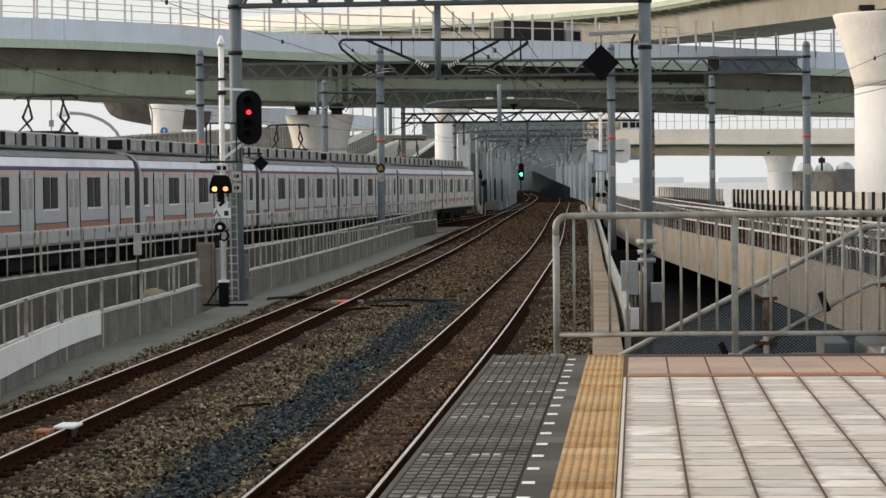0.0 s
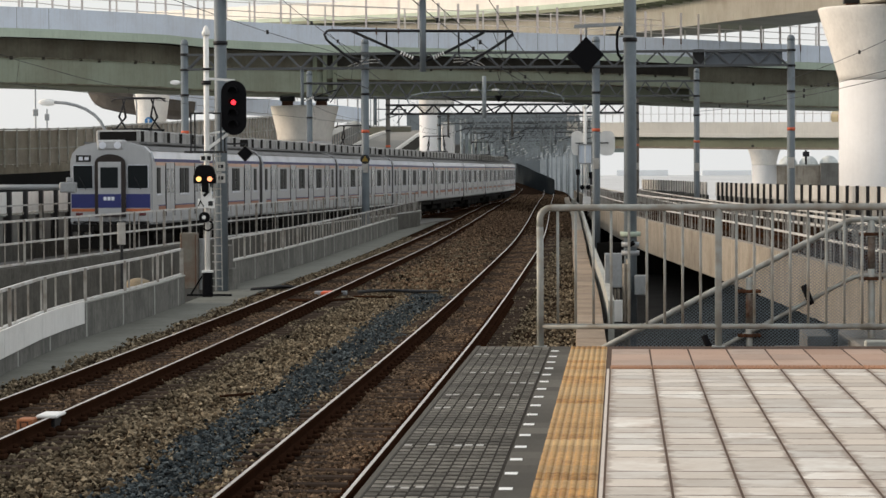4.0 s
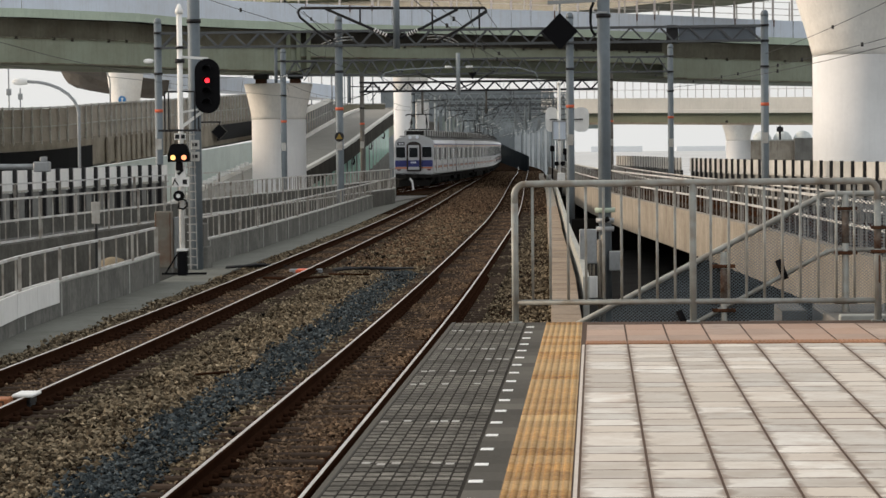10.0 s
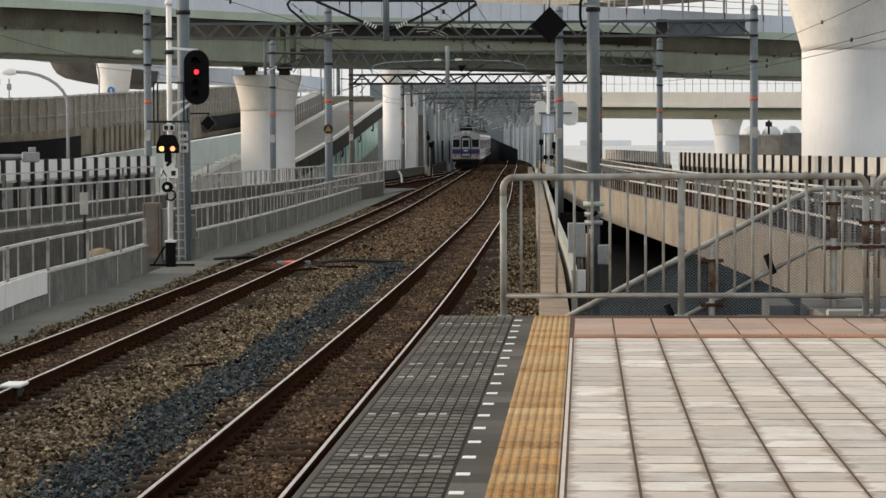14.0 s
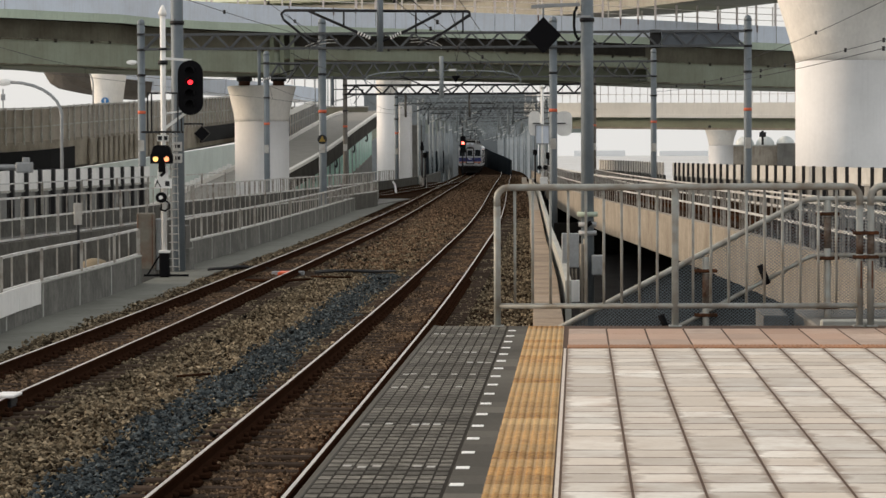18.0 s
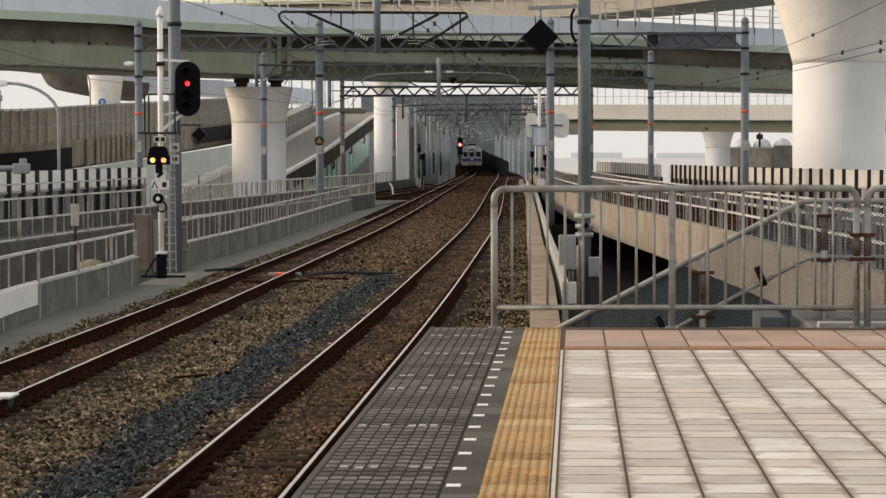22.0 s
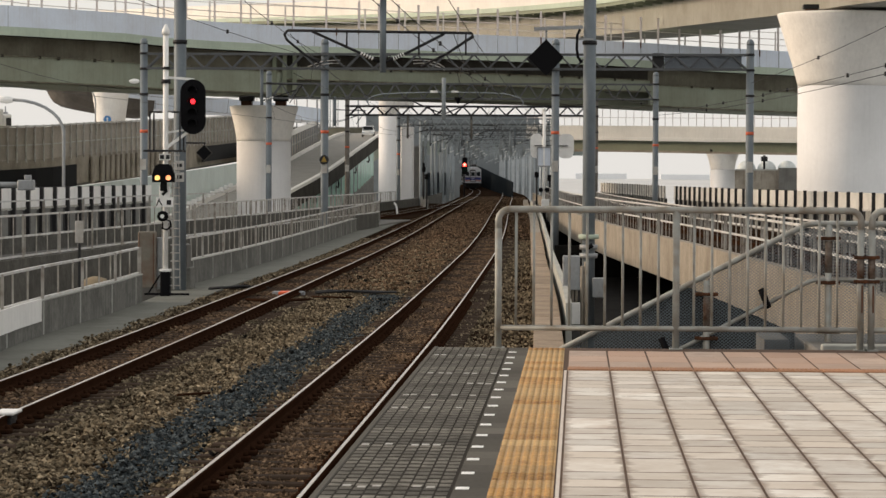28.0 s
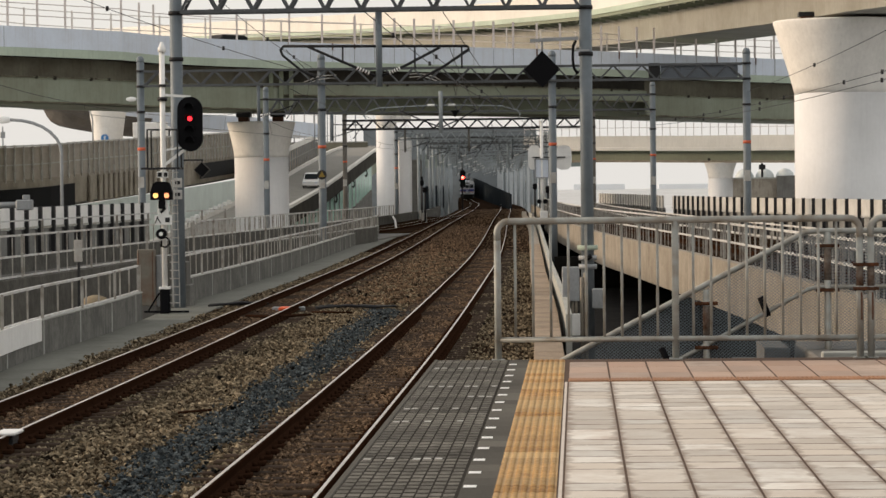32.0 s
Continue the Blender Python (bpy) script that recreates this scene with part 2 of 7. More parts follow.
DULL_BROWN = material("dull_brown_girder", (0.12, 0.108, 0.095), 0.8, scale=3, grain=0.08, stain=0.2, stain_scale=0.4, spec=0.08)
STAINED = material("rust_stained_steel", (0.15, 0.128, 0.108), 0.75, 0.1, scale=30, grain=0.25, stain=0.5, stain_scale=7.0, stain_color=(0.07, 0.035, 0.02))
FENCE_GALV = material("weathered_tube_paint", (0.315, 0.325, 0.305), 0.55, 0.15, scale=24, grain=0.14, stain=0.32, stain_scale=6.0, stain_color=(0.15, 0.115, 0.08))
SLAB_BROWN = material("brown_cover_slab", (0.285, 0.22, 0.158), 0.9, scale=14, grain=0.15, stain=0.3, stain_scale=1.2, random_shade=0.12, stain_color=(0.15, 0.11, 0.075))
RED_LAMP = glow("red_lamp", (1.0, 0.02, 0.03), 3.0)
AMBER_LAMP = glow("amber_lamp", (1.0, 0.55, 0.16), 1.5)
ORANGE_LAMP = glow("orange_lamp", (1.0, 0.34, 0.14), 1.5)
GREEN_LAMP = glow("green_lamp", (0.1, 1.0, 0.45), 5.0)


# ---- mesh tools ----
class Mesh:
    """Collects simple solids and makes one mesh object of them."""

    def __init__(self):
        self.v, self.f, self.s = [], [], []

    def add(self, verts, faces, smooth=False):
        n = len(self.v)
        self.v += [tuple(p) for p in verts]
        self.f += [tuple(n + i for i in f) for f in faces]
        self.s += [smooth] * len(faces)
        return self

    def box(self, x0, x1, y0, y1, z0, z1, c=0.0):
        if c <= 0:
            v = [(x, y, z) for z in (z0, z1) for y in (y0, y1) for x in (x0, x1)]
            return self.add(v, [(0, 2, 3, 1), (4, 5, 7, 6), (0, 1, 5, 4), (2, 6, 7, 3), (0, 4, 6, 2), (1, 3, 7, 5)])
        bm = bmesh.new()
        bmesh.ops.create_cube(bm, size=1.0)
        for p in bm.verts:
            p.co = Vector(((x0 + x1) / 2 + p.co.x * (x1 - x0), (y0 + y1) / 2 + p.co.y * (y1 - y0), (z0 + z1) / 2 + p.co.z * (z1 - z0)))
        bmesh.ops.bevel(bm, geom=bm.edges[:], offset=c, segments=1, affect="EDGES")
        bm.verts.index_update()
        self.add([p.co for p in bm.verts], [[p.index for p in f.verts] for f in bm.faces])
        bm.free()
        return self

    def rod(self, a, b, r, seg=8, r2=None, caps=True):
        a, b = Vector(a), Vector(b)
        r2 = r if r2 is None else r2
        q = (b - a).to_track_quat("Z", "Y")
        ring = [q @ Vector((math.cos(2 * math.pi * i / seg), math.sin(2 * math.pi * i / seg), 0)) for i in range(seg)]
        self.add([a + p * r for p in ring] + [b + p * r2 for p in ring], [(i, (i + 1) % seg, seg + (i + 1) % seg, seg + i) for i in range(seg)], True)
        if caps:
            n = len(self.v) - 2 * seg
            self.f += [tuple(n + i for i in reversed(range(seg))), tuple(n + seg + i for i in range(seg))]
            self.s += [False, False]
        return self

    def tube(self, points, r, seg=8):
        """One round tube along points, its ring carried on from joint to joint."""
        p = [Vector(q) for q in points]
        d = [(p[min(i + 1, len(p) - 1)] - p[max(i - 1, 0)]).normalized() for i in range(len(p))]
        side = d[0].orthogonal().normalized()
        verts = []
        for i, q in enumerate(p):
            if i:
                side = (d[i - 1].rotation_difference(d[i]) @ side).normalized()
            up = d[i].cross(side)
            k = 1.0
            if 0 < i < len(p) - 1:
                k = 1 / max(0.6, math.cos((p[i] - p[i - 1]).angle(p[i + 1] - p[i]) / 2))
            verts += [q + (side * math.cos(2 * math.pi * j / seg) + up * math.sin(2 * math.pi * j / seg)) * r * (k if len(p) < 8 else 1.0) for j in range(seg)]
        n = len(p)
        faces = [(i * seg + j, i * seg + (j + 1) % seg, (i + 1) * seg + (j + 1) % seg, (i + 1) * seg + j) for i in range(n - 1) for j in range(seg)]
        self.add(verts, faces, True)
        m = len(self.v) - n * seg
        self.f += [tuple(m + j for j in reversed(range(seg))), tuple(m + (n - 1) * seg + j for j in range(seg))]
        self.s += [False, False]
        return self

    def bar(self, a, b, w, h=None):
        """A square bar from a to b."""
        a, b = Vector(a), Vector(b)
        h = h or w
        q = (b - a).to_track_quat("Y", "Z")
        c = [q @ Vector((sx * w / 2, 0, sz * h / 2)) for sx, sz in ((-1, -1), (1, -1), (1, 1), (-1, 1))]
        return self.add([a + p for p in c] + [b + p for p in c], [(0, 1, 2, 3), (7, 6, 5, 4), (0, 4, 5, 1), (1, 5, 6, 2), (2, 6, 7, 3), (3, 7, 4, 0)])

    def sweep(self, path, section, closed=True, caps=True, smooth=False):
        """A section of (across, up) swept along (x, y, z) points, across being to the right of the way in plan."""
        n, k = len(path), len(section)
        verts = []
        for i, p in enumerate(path):
            a, b = path[max(i - 1, 0)], path[min(i + 1, n - 1)]
            d = Vector((b[0] - a[0], b[1] - a[1], 0)).normalized()
            for s, u in section:
                verts.append((p[0] + d.y * s, p[1] - d.x * s, p[2] + u))
        m = k if closed else k - 1
        faces = [(i * k + j, i * k + (j + 1) % k, (i + 1) * k + (j + 1) % k, (i + 1) * k + j) for i in range(n - 1) for j in range(m)]
        if caps and closed:
            faces += [tuple(reversed(range(k))), tuple((n - 1) * k + j for j in range(k))]
        return self.add(verts, faces, smooth)

    def lathe(self, profile, seg=24, at=(0, 0, 0), sx=1.0, sy=1.0):
        k = len(profile)
        verts = [(at[0] + r * sx * math.cos(2 * math.pi * i / seg), at[1] + r * sy * math.sin(2 * math.pi * i / seg), at[2] + z) for i in range(seg) for r, z in profile]
        faces = [(i * k + j, ((i + 1) % seg) * k + j, ((i + 1) % seg) * k + j + 1, i * k + j + 1) for i in range(seg) for j in range(k - 1)]
        self.add(verts, faces, True)
        n = len(self.v) - len(verts)
        self.f += [tuple(n + i * k for i in reversed(range(seg))), tuple(n + i * k + k - 1 for i in range(seg))]
        self.s += [False, False]
        return self

    def plate(self, outline, thick, m):
        """An outline in x and z, thick in y, under a pose."""
        k = len(outline)
        v = [m @ Vector((x, y, z)) for y in (-thick / 2, thick / 2) for x, z in outline]
        return self.add(v, [tuple(range(k)), tuple(reversed(range(k, 2 * k)))] + [(i, k + i, k + (i + 1) % k, (i + 1) % k) for i in range(k)])

    def data(self, name, mat):
        me = bpy.data.meshes.new(name)
        me.from_pydata(self.v, [], self.f)
        me.polygons.foreach_set("use_smooth", self.s)
        me.materials.append(mat)
        bm = bmesh.new()
        bm.from_mesh(me)
        bmesh.ops.recalc_face_normals(bm, faces=bm.faces[:])
        bm.to_mesh(me)
        bm.free()
        me.update()
        return me


def part(name, mesh, mat, parent=None, label="", m=None):
    """Links a mesh as one object, under a thing or a part."""
    ob = new(name, mesh.data(name, mat) if isinstance(mesh, Mesh) else mesh)
    if parent is not None:
        ob.parent = parent
    if m is not None:
        ob.matrix_basis = m
    return tagged(ob, label)


def thing(name, label, category, at=(0, 0, 0), turn=0, group="", kind=""):
    ob = new(name)
    ob.matrix_basis = pose(*at, 0, 0, turn)
    return tagged(ob, label, category, group, kind)


def structure(name, mesh, mat, label, category, parent=None):
    ob = part(name, mesh, mat, parent)
    return tagged(ob, label, category, kind="structure")


def smooth_through(points):
    """A monotone-looking smooth function through (y, x) pairs."""
    ys, xs = zip(*points)

    def f(y):
        if y <= ys[0]:
            return xs[0] + (y - ys[0]) * (xs[1] - xs[0]) / (ys[1] - ys[0])
        for i in range(len(ys) - 1):
            if y <= ys[i + 1] or i == len(ys) - 2:
                h = ys[i + 1] - ys[i]
                s = (y - ys[i]) / h
                g0 = (xs[i + 1] - xs[max(i - 1, 0)]) / (ys[i + 1] - ys[max(i - 1, 0)])
                j = min(i + 2, len(ys) - 1)
                g1 = (xs[j] - xs[i]) / (ys[j] - ys[i])
                if s > 1:
                    return xs[-1] + g1 * (y - ys[-1])
                return ((1 + 2 * s) * (1 - s) ** 2 * xs[i] + s * (1 - s) ** 2 * h * g0 + s * s * (3 - 2 * s) * xs[i + 1] + s * s * (s - 1) * h * g1)
    return f


# ---- plan ----
RAIL = -1.22
BED = -1.42
near_x = smooth_through([(-40, -2.9), (0, -2.9), (30, -2.91), (50, -2.98), (77, -3.24), (103, -3.57), (140, -4.35), (183, -5.4), (215, -6.15), (250, -6.95), (290, -7.85), (374, -10.3), (432, -13.1), (520, -17.6), (700, -25.3)])


def far_x(y):
    return near_x(y) - 4.2


third_x = smooth_through([(-80, -23.5), (0, -20.1), (40, -18.4), (76.8, -16.85), (97.6, -16.0), (118, -15.15), (139, -14.2), (160, -13.25), (181, -12.5), (202, -11.95), (225, -11.4), (250, -11.15), (290, -12.05), (374, -14.5), (432, -17.3), (520, -21.8), (700, -29.5)])


def third_z(y):
    """The side track falls gently towards the junction."""
    return RAIL + 0.2 * min(1.0, max(0.0, (170 - y) / 100))


def along(f, y0, y1, step, z=0.0, off=0.0):
    n = max(2, int(round((y1 - y0) / step)) + 1)
    out = []
    for i in range(n):
        y = y0 + (y1 - y0) * i / (n - 1)
        g = (f(y + 0.5) - f(y - 0.5))
        d = math.hypot(1, g)
        out.append((f(y) + off / d, y - off * g / d, z))
    return out

# ---- ground and railway ----
structure("ground", Mesh().box(-3000, 3000, -600, 4500, -9.4, -9.0), GROUND, "flat hazy grey land and water below the viaducts", "ground")

structure("track_bed", Mesh().sweep(along(near_x, -40, 640, 6), [(-5.95, -1.7), (-5.95, BED - 0.05), (-5.7, BED - 0.03), (-5.2, BED - 0.03), (-3.2, BED - 0.03), (-2.0, BED - 0.04), (-1.2, BED - 0.03), (1.2, BED - 0.03), (2.0, BED - 0.08), (2.6, BED - 0.25), (2.6, -3.2), (-5.95, -3.2)]),
          BALLAST_BED, "brown stone ballast under the two main tracks", "track bed")


def rail_section(w, h):
    return [(-0.065, -h), (0.065, -h), (0.065, -h + 0.015), (0.012, -h + 0.035), (0.012, -0.045), (w, -0.035), (w, -0.012), (0.024, -0.003), (-0.024, -0.003), (-w, -0.012), (-w, -0.035), (-0.012, -0.045), (-0.012, -h + 0.035), (-0.065, -h + 0.015)]


sleeper_mesh = Mesh().box(-1.05, 1.05, -0.11, 0.11, -0.15, 0.0, 0.02).data("sleeper", SLEEPER)
clip_mesh = Mesh().box(-0.17, 0.17, -0.09, 0.09, 0.0, 0.055, 0.012).rod((-0.12, 0, 0.05), (-0.12, 0, 0.1), 0.028, 6).rod((0.12, 0, 0.05), (0.12, 0, 0.1), 0.028, 6).data("rail_clip", RAIL_SIDE)


def track(name, f, y0, y1, label, sleepers=(0, 0), lift=lambda y: RAIL):
    t = thing(name, label, "railway track", kind="structure")
    for side in (-1, 1):
        r = part("rail", Mesh().sweep([(p[0], p[1], lift(p[1])) for p in along(f, y0, y1, 2.5, 0, side * 0.566)], rail_section(0.033, 0.15)), RAIL_SIDE, t, "rust-brown steel rail")
        part("rail_head", Mesh().sweep([(p[0], p[1], lift(p[1])) for p in along(f, y0, y1, 2.5, 0, side * 0.566)], [(-0.021, -0.011), (0.021, -0.011), (0.017, 0.0), (-0.017, 0.0)]), RAIL_TOP, r, "polished running surface")
    y = sleepers[0]
    while y < sleepers[1]:
        turn = -math.degrees(math.atan(f(y + 0.5) - f(y - 0.5)))
        s = part("sleeper", sleeper_mesh, None, t, m=pose(f(y), y, RAIL - 0.175, 0, 0, turn))
        if y < 60:
            for side in (-0.566, 0.566):
                part("rail_clip", clip_mesh, None, s, m=pose(side, 0, 0.002))
        y += 0.6
    return t


track("near_track", near_x, -30, 600, "curving railway track of shiny rails beside the platform", (15, 120))
track("far_track", far_x, -30, 600, "second curving railway track of rusty rails on brown ballast", (20, 120))
track("side_track", third_x, -30, 246, "side track behind the fence joining the main line", lift=third_z)
structure("side_viaduct", Mesh().sweep([(p[0], p[1], third_z(p[1]) - RAIL) for p in along(third_x, -40, 165, 6)], [(-3.4, -3.0), (-3.4, BED), (2.69, BED), (2.69, -3.0)]), CONCRETE, "grey concrete deck under the side track", "viaduct")
structure("junction_bed", Mesh().sweep(along(third_x, 160, 250, 6), [(-3.0, -3.0), (-3.0, BED + 0.01), (2.0, BED + 0.01), (2.0, -3.0)]), BALLAST_BED, "brown ballast where the side track joins", "track bed")


def stones(name, count, region, mat, size, label, seed):
    """Loose broken stones scattered over a region given by a function of two random numbers."""
    rng = np.random.default_rng(seed)
    base = np.array([(1, 0, 0), (-0.9, 0.2, 0.1), (0.1, 1, -0.1), (-0.1, -1, 0.15), (0.2, 0.1, 0.8), (0, 0, -0.8)])
    tri = np.array([(0, 2, 4), (2, 1, 4), (1, 3, 4), (3, 0, 4), (2, 0, 5), (1, 2, 5), (3, 1, 5), (0, 3, 5)])
    p = region(rng.random(count), rng.random(count), rng)
    s = size * (0.55 + 0.9 * rng.random(count) ** 2)
    a = rng.random(count) * 6.283
    jit = base[None] * (0.7 + 0.6 * rng.random((count, 6, 1))) + rng.normal(0, 0.12, (count, 6, 3))
    c, n = np.cos(a)[:, None], np.sin(a)[:, None]
    x, y = jit[..., 0] * c - jit[..., 1] * n, jit[..., 0] * n + jit[..., 1] * c
    tilt = rng.normal(0, 0.5, (count, 1))
    v = np.stack([x, y * np.cos(tilt) - jit[..., 2] * np.sin(tilt), y * np.sin(tilt) + jit[..., 2] * np.cos(tilt)], -1) * s[:, None, None] + p[:, None, :]
    f = (tri[None] + (np.arange(count) * 6)[:, None, None]).reshape(-1, 3)
    me = bpy.data.meshes.new(name)
    me.from_pydata(v.reshape(-1, 3).tolist(), [], f.tolist())
    me.materials.append(mat)
    return tagged(new(name, me), label, "ballast stones", kind="stuff")


near_arr = np.vectorize(near_x)


def strip(x0, x1, y0, y1, z=BED, power=1.6, fray=0.06):
    def region(u, v, rng):
        y = y0 + (y1 - y0) * u ** power
        x = near_arr(y) + x0 + (x1 - x0) * v + rng.normal(0, fray, len(u)) + (fray - 0.06) * 2 * np.sin(y * 0.9) * np.sin(y * 0.37)
        return np.stack([x, y, z + 0.03 * rng.random(len(u)) + 0.03 * np.sin(x * 3.1) * np.sin(y * 1.3)], -1)
    return region


stones("ballast_stones", 70000, strip(-3.6, -0.62, 17, 118, BED - 0.02), STONE_GREY, 0.03, "grey-brown broken stone ballast between the tracks", 1)
stones("ballast_stones", 17000, strip(-1.78, -1.2, 17, 64.5, BED, 1.6, 0.13), STONE_BLUE, 0.03, "strip of fresh blue-grey ballast stones", 2)
stones("ballast_stones", 42000, strip(-0.5, 0.5, 17, 118, BED - 0.012), STONE_BROWN, 0.03, "rust-brown ballast between the near rails", 3)
stones("ballast_stones", 34000, strip(-4.7, -3.7, 22, 118, BED - 0.012), STONE_BROWN, 0.03, "rust-brown ballast between the far rails", 4)
stones("ballast_stones", 16900, strip(-5.75, -4.82, 25, 118, BED - 0.02), STONE_GREY, 0.03, "grey-brown ballast shoulder by the concrete path", 5)
stones("ballast_stones", 16900, strip(0.62, 2.3, 23, 118, BED - 0.02), STONE_GREY, 0.03, "ballast shoulder between rail and walkway", 6)
stones("ballast_stones", 9000, strip(-3.5, -0.8, 66, 190, BED + 0.02, 1.0), STONE_BROWN, 0.04, "rusty brown ballast further along", 7)

stones("ballast_stones", 20000, strip(-5.4, 2.0, 112, 320, BED - 0.01, 1.0), STONE_BROWN, 0.036, "rusty brown ballast towards the junction", 8)

# ---- platform ----
STEP = 0.3462
EDGE = -1.245
ROW_END = 21.45
END = 24.2


platform = thing("platform", "station platform end of pale tiles with a dark rubber edge", "platform", kind="structure")
part("slab", Mesh().box(EDGE + 0.03, 9.0, -6, END, -0.3, -0.0006), GROUT, platform, "dark mortar bed")
part("platform_wall", Mesh().box(EDGE + 0.12, 9.0, -6, END - 0.06, -3.2, -0.3), CONCRETE, platform, "grey concrete platform side")
part("edge_strip", Mesh().box(EDGE, EDGE + 0.04, -6, END, -0.12, 0.006, 0.006), RUBBER, platform, "dark nosing along the platform edge")
part("end_kerb", Mesh().box(EDGE + 0.042, 9.0, END - 0.07, END + 0.02, -0.25, -0.002), CONCRETE, platform, "grey concrete end kerb")

def edge_dirt(n):
    """Pale tile paint with brown dirt that has gathered along the joints of a tile n steps long."""
    mat = material("white_platform_tile", (0.66, 0.63, 0.575), 0.6, scale=30, grain=0.07, stain=0.3, stain_scale=2.6, random_shade=0.17, bump=0.04, tint=(0.5, 0.44, 0.37), stain_color=(0.36, 0.27, 0.2))
    nt = mat.node_tree
    link = nt.links.new
    bsdf = nt.nodes["Principled BSDF"]
    clean = bsdf.inputs["Base Color"].links[0].from_socket

    def calc(op, a, b):
        c = nt.nodes.new("ShaderNodeMath")
        c.operation = op
        for k, v in enumerate((a, b)):
            if isinstance(v, float):
                c.inputs[k].default_value = v
            else:
                link(v, c.inputs[k])
        return c.outputs[0]
    split = nt.nodes.new("ShaderNodeSeparateXYZ")
    link(nt.nodes.new("ShaderNodeTexCoord").outputs["Object"], split.inputs[0])
    u, v = split.outputs[0], split.outputs[1]
    across = calc("MINIMUM", u, calc("SUBTRACT", STEP, u))
    lengthwise = calc("MINIMUM", v, calc("SUBTRACT", STEP * n, v))
    near = calc("MINIMUM", across, calc("MULTIPLY", lengthwise, 2.0))
    cloud = nt.nodes.new("ShaderNodeTexNoise")
    cloud.inputs["Scale"].default_value, cloud.inputs["Detail"].default_value = 5.5, 5.0
    link(nt.nodes.new("ShaderNodeNewGeometry").outputs["Position"], cloud.inputs["Vector"])
    reach = nt.nodes.new("ShaderNodeMapRange")
    for k, value in (("From Min", 0.36), ("From Max", 0.68), ("To Min", 0.012), ("To Max", 0.085)):
        reach.inputs[k].default_value = value
    link(cloud.outputs["Fac"], reach.inputs["Value"])
    dirt = calc("MAXIMUM", calc("SUBTRACT", 1.0, calc("DIVIDE", near, reach.outputs[0])), 0.0)
    dirt = calc("MULTIPLY", calc("POWER", dirt, 0.8), 0.85)
    blend = nt.nodes.new("ShaderNodeMix")
    blend.data_type = "RGBA"
    blend.inputs[7].default_value = (0.17, 0.115, 0.075, 1)
    link(clean, blend.inputs[6])
    link(dirt, blend.inputs[0])
    link(blend.outputs[2], bsdf.inputs["Base Color"])
    return mat


# pale square tiles, a few of them double length
tile_meshes = [Mesh().box(0.007, STEP - 0.007, 0.008, STEP * n - 0.008, -0.03, 0).data("tile", edge_dirt(n)) for n in (1, 2)]
dice = random.Random(4)
r = 0
while r < 37:
    n = 2 if dice.random() < 0.1 else 1
    r += n
    for c in range(9):
        part("tile", tile_meshes[n - 1], None, platform, m=pose(c * STEP, ROW_END - r * STEP, dice.uniform(-0.0002, 0.0004)))
m = Mesh()
for c in range(-4, 26):
    for r in range(38, 80):
        m.box(c * STEP + 0.009, (c + 1) * STEP - 0.009, ROW_END - (r + 1) * STEP + 0.011, ROW_END - r * STEP - 0.011, -0.03, 0)
tagged(part("tile_field", m, PLAIN_TILE, platform, "pale square tiles"), kind="stuff")
part("border_strip", Mesh().box(-0.026, -0.006, 8.4, ROW_END, -0.03, 0.0), PLAIN_TILE, platform, "narrow pale border beside the yellow tiles")

# worn yellow warning tiles
m = Mesh().box(0.002, 0.343, 0.002, STEP - 0.002, -0.03, 0.0)
for i in range(7):
    for j in range(6):
        x, y = 0.03 + i * 0.0475, 0.035 + j * 0.055
        m.lathe([(0.019, 0.0), (0.017, 0.004), (0.011, 0.006)], 6, (x, y, 0))
warning = m.data("warning_tile", YELLOW)
for r in range(45):
    part("warning_tile", warning, None, platform, m=pose(-0.378, END - 0.09 - (r + 1) * STEP, 0.003))

# ribbed rubber mats with white marks
m = Mesh()
for i in range(9):
    for j in range(2):
        x, y = 0.005 + i * 0.0715, 0.012 + j * 0.172 + (0.03 if i % 2 else 0.0)
        m.box(x, x + 0.06, y, y + 0.118, -0.02, 0.0055)
mat_mesh = m.data("rubber_mat", RUBBER_PAD)
plain_mesh = Mesh().box(0.0, 0.188, 0.001, STEP - 0.001, -0.03, 0.0045).data("plain_mat", RUBBER)
part("mat_base", Mesh().box(EDGE + 0.042, -0.38, 8, END - 0.075, -0.02, 0.003), MAT_BASE, platform, "dark grooved rubber sheet")
mark_mesh = Mesh().box(-0.01, 0.06, 0.0, 0.1, 0.004, 0.0075, 0.0015).data("white_mark", WHITE)
for r in range(45):
    y = END - 0.09 - (r + 1) * STEP
    part("rubber_mat", mat_mesh, None, platform, m=pose(EDGE + 0.044, y, 0))
    part("plain_mat", plain_mesh, None, platform, m=pose(EDGE + 0.7, y, 0))
for r in range(23):
    part("white_mark", mark_mesh, None, platform, m=pose(-0.525, 23.44 - r * 0.677, 0))

fleck = Mesh().box(-0.022, 0.022, -0.035, 0.035, 0.0052, 0.0072).data("worn_fleck", FENCE_PALE)
dice_worn = random.Random(21)
for r in (3, 9, 12, 15, 18, 25, 31):
    for i in range(9):
        if dice_worn.random() < 0.55:
            part("worn_fleck", fleck, None, platform, m=pose(EDGE + 0.05 + i * 0.0715 + dice_worn.uniform(0.02, 0.04), END - 0.09 - r * STEP + dice_worn.uniform(-0.03, 0.03), 0))

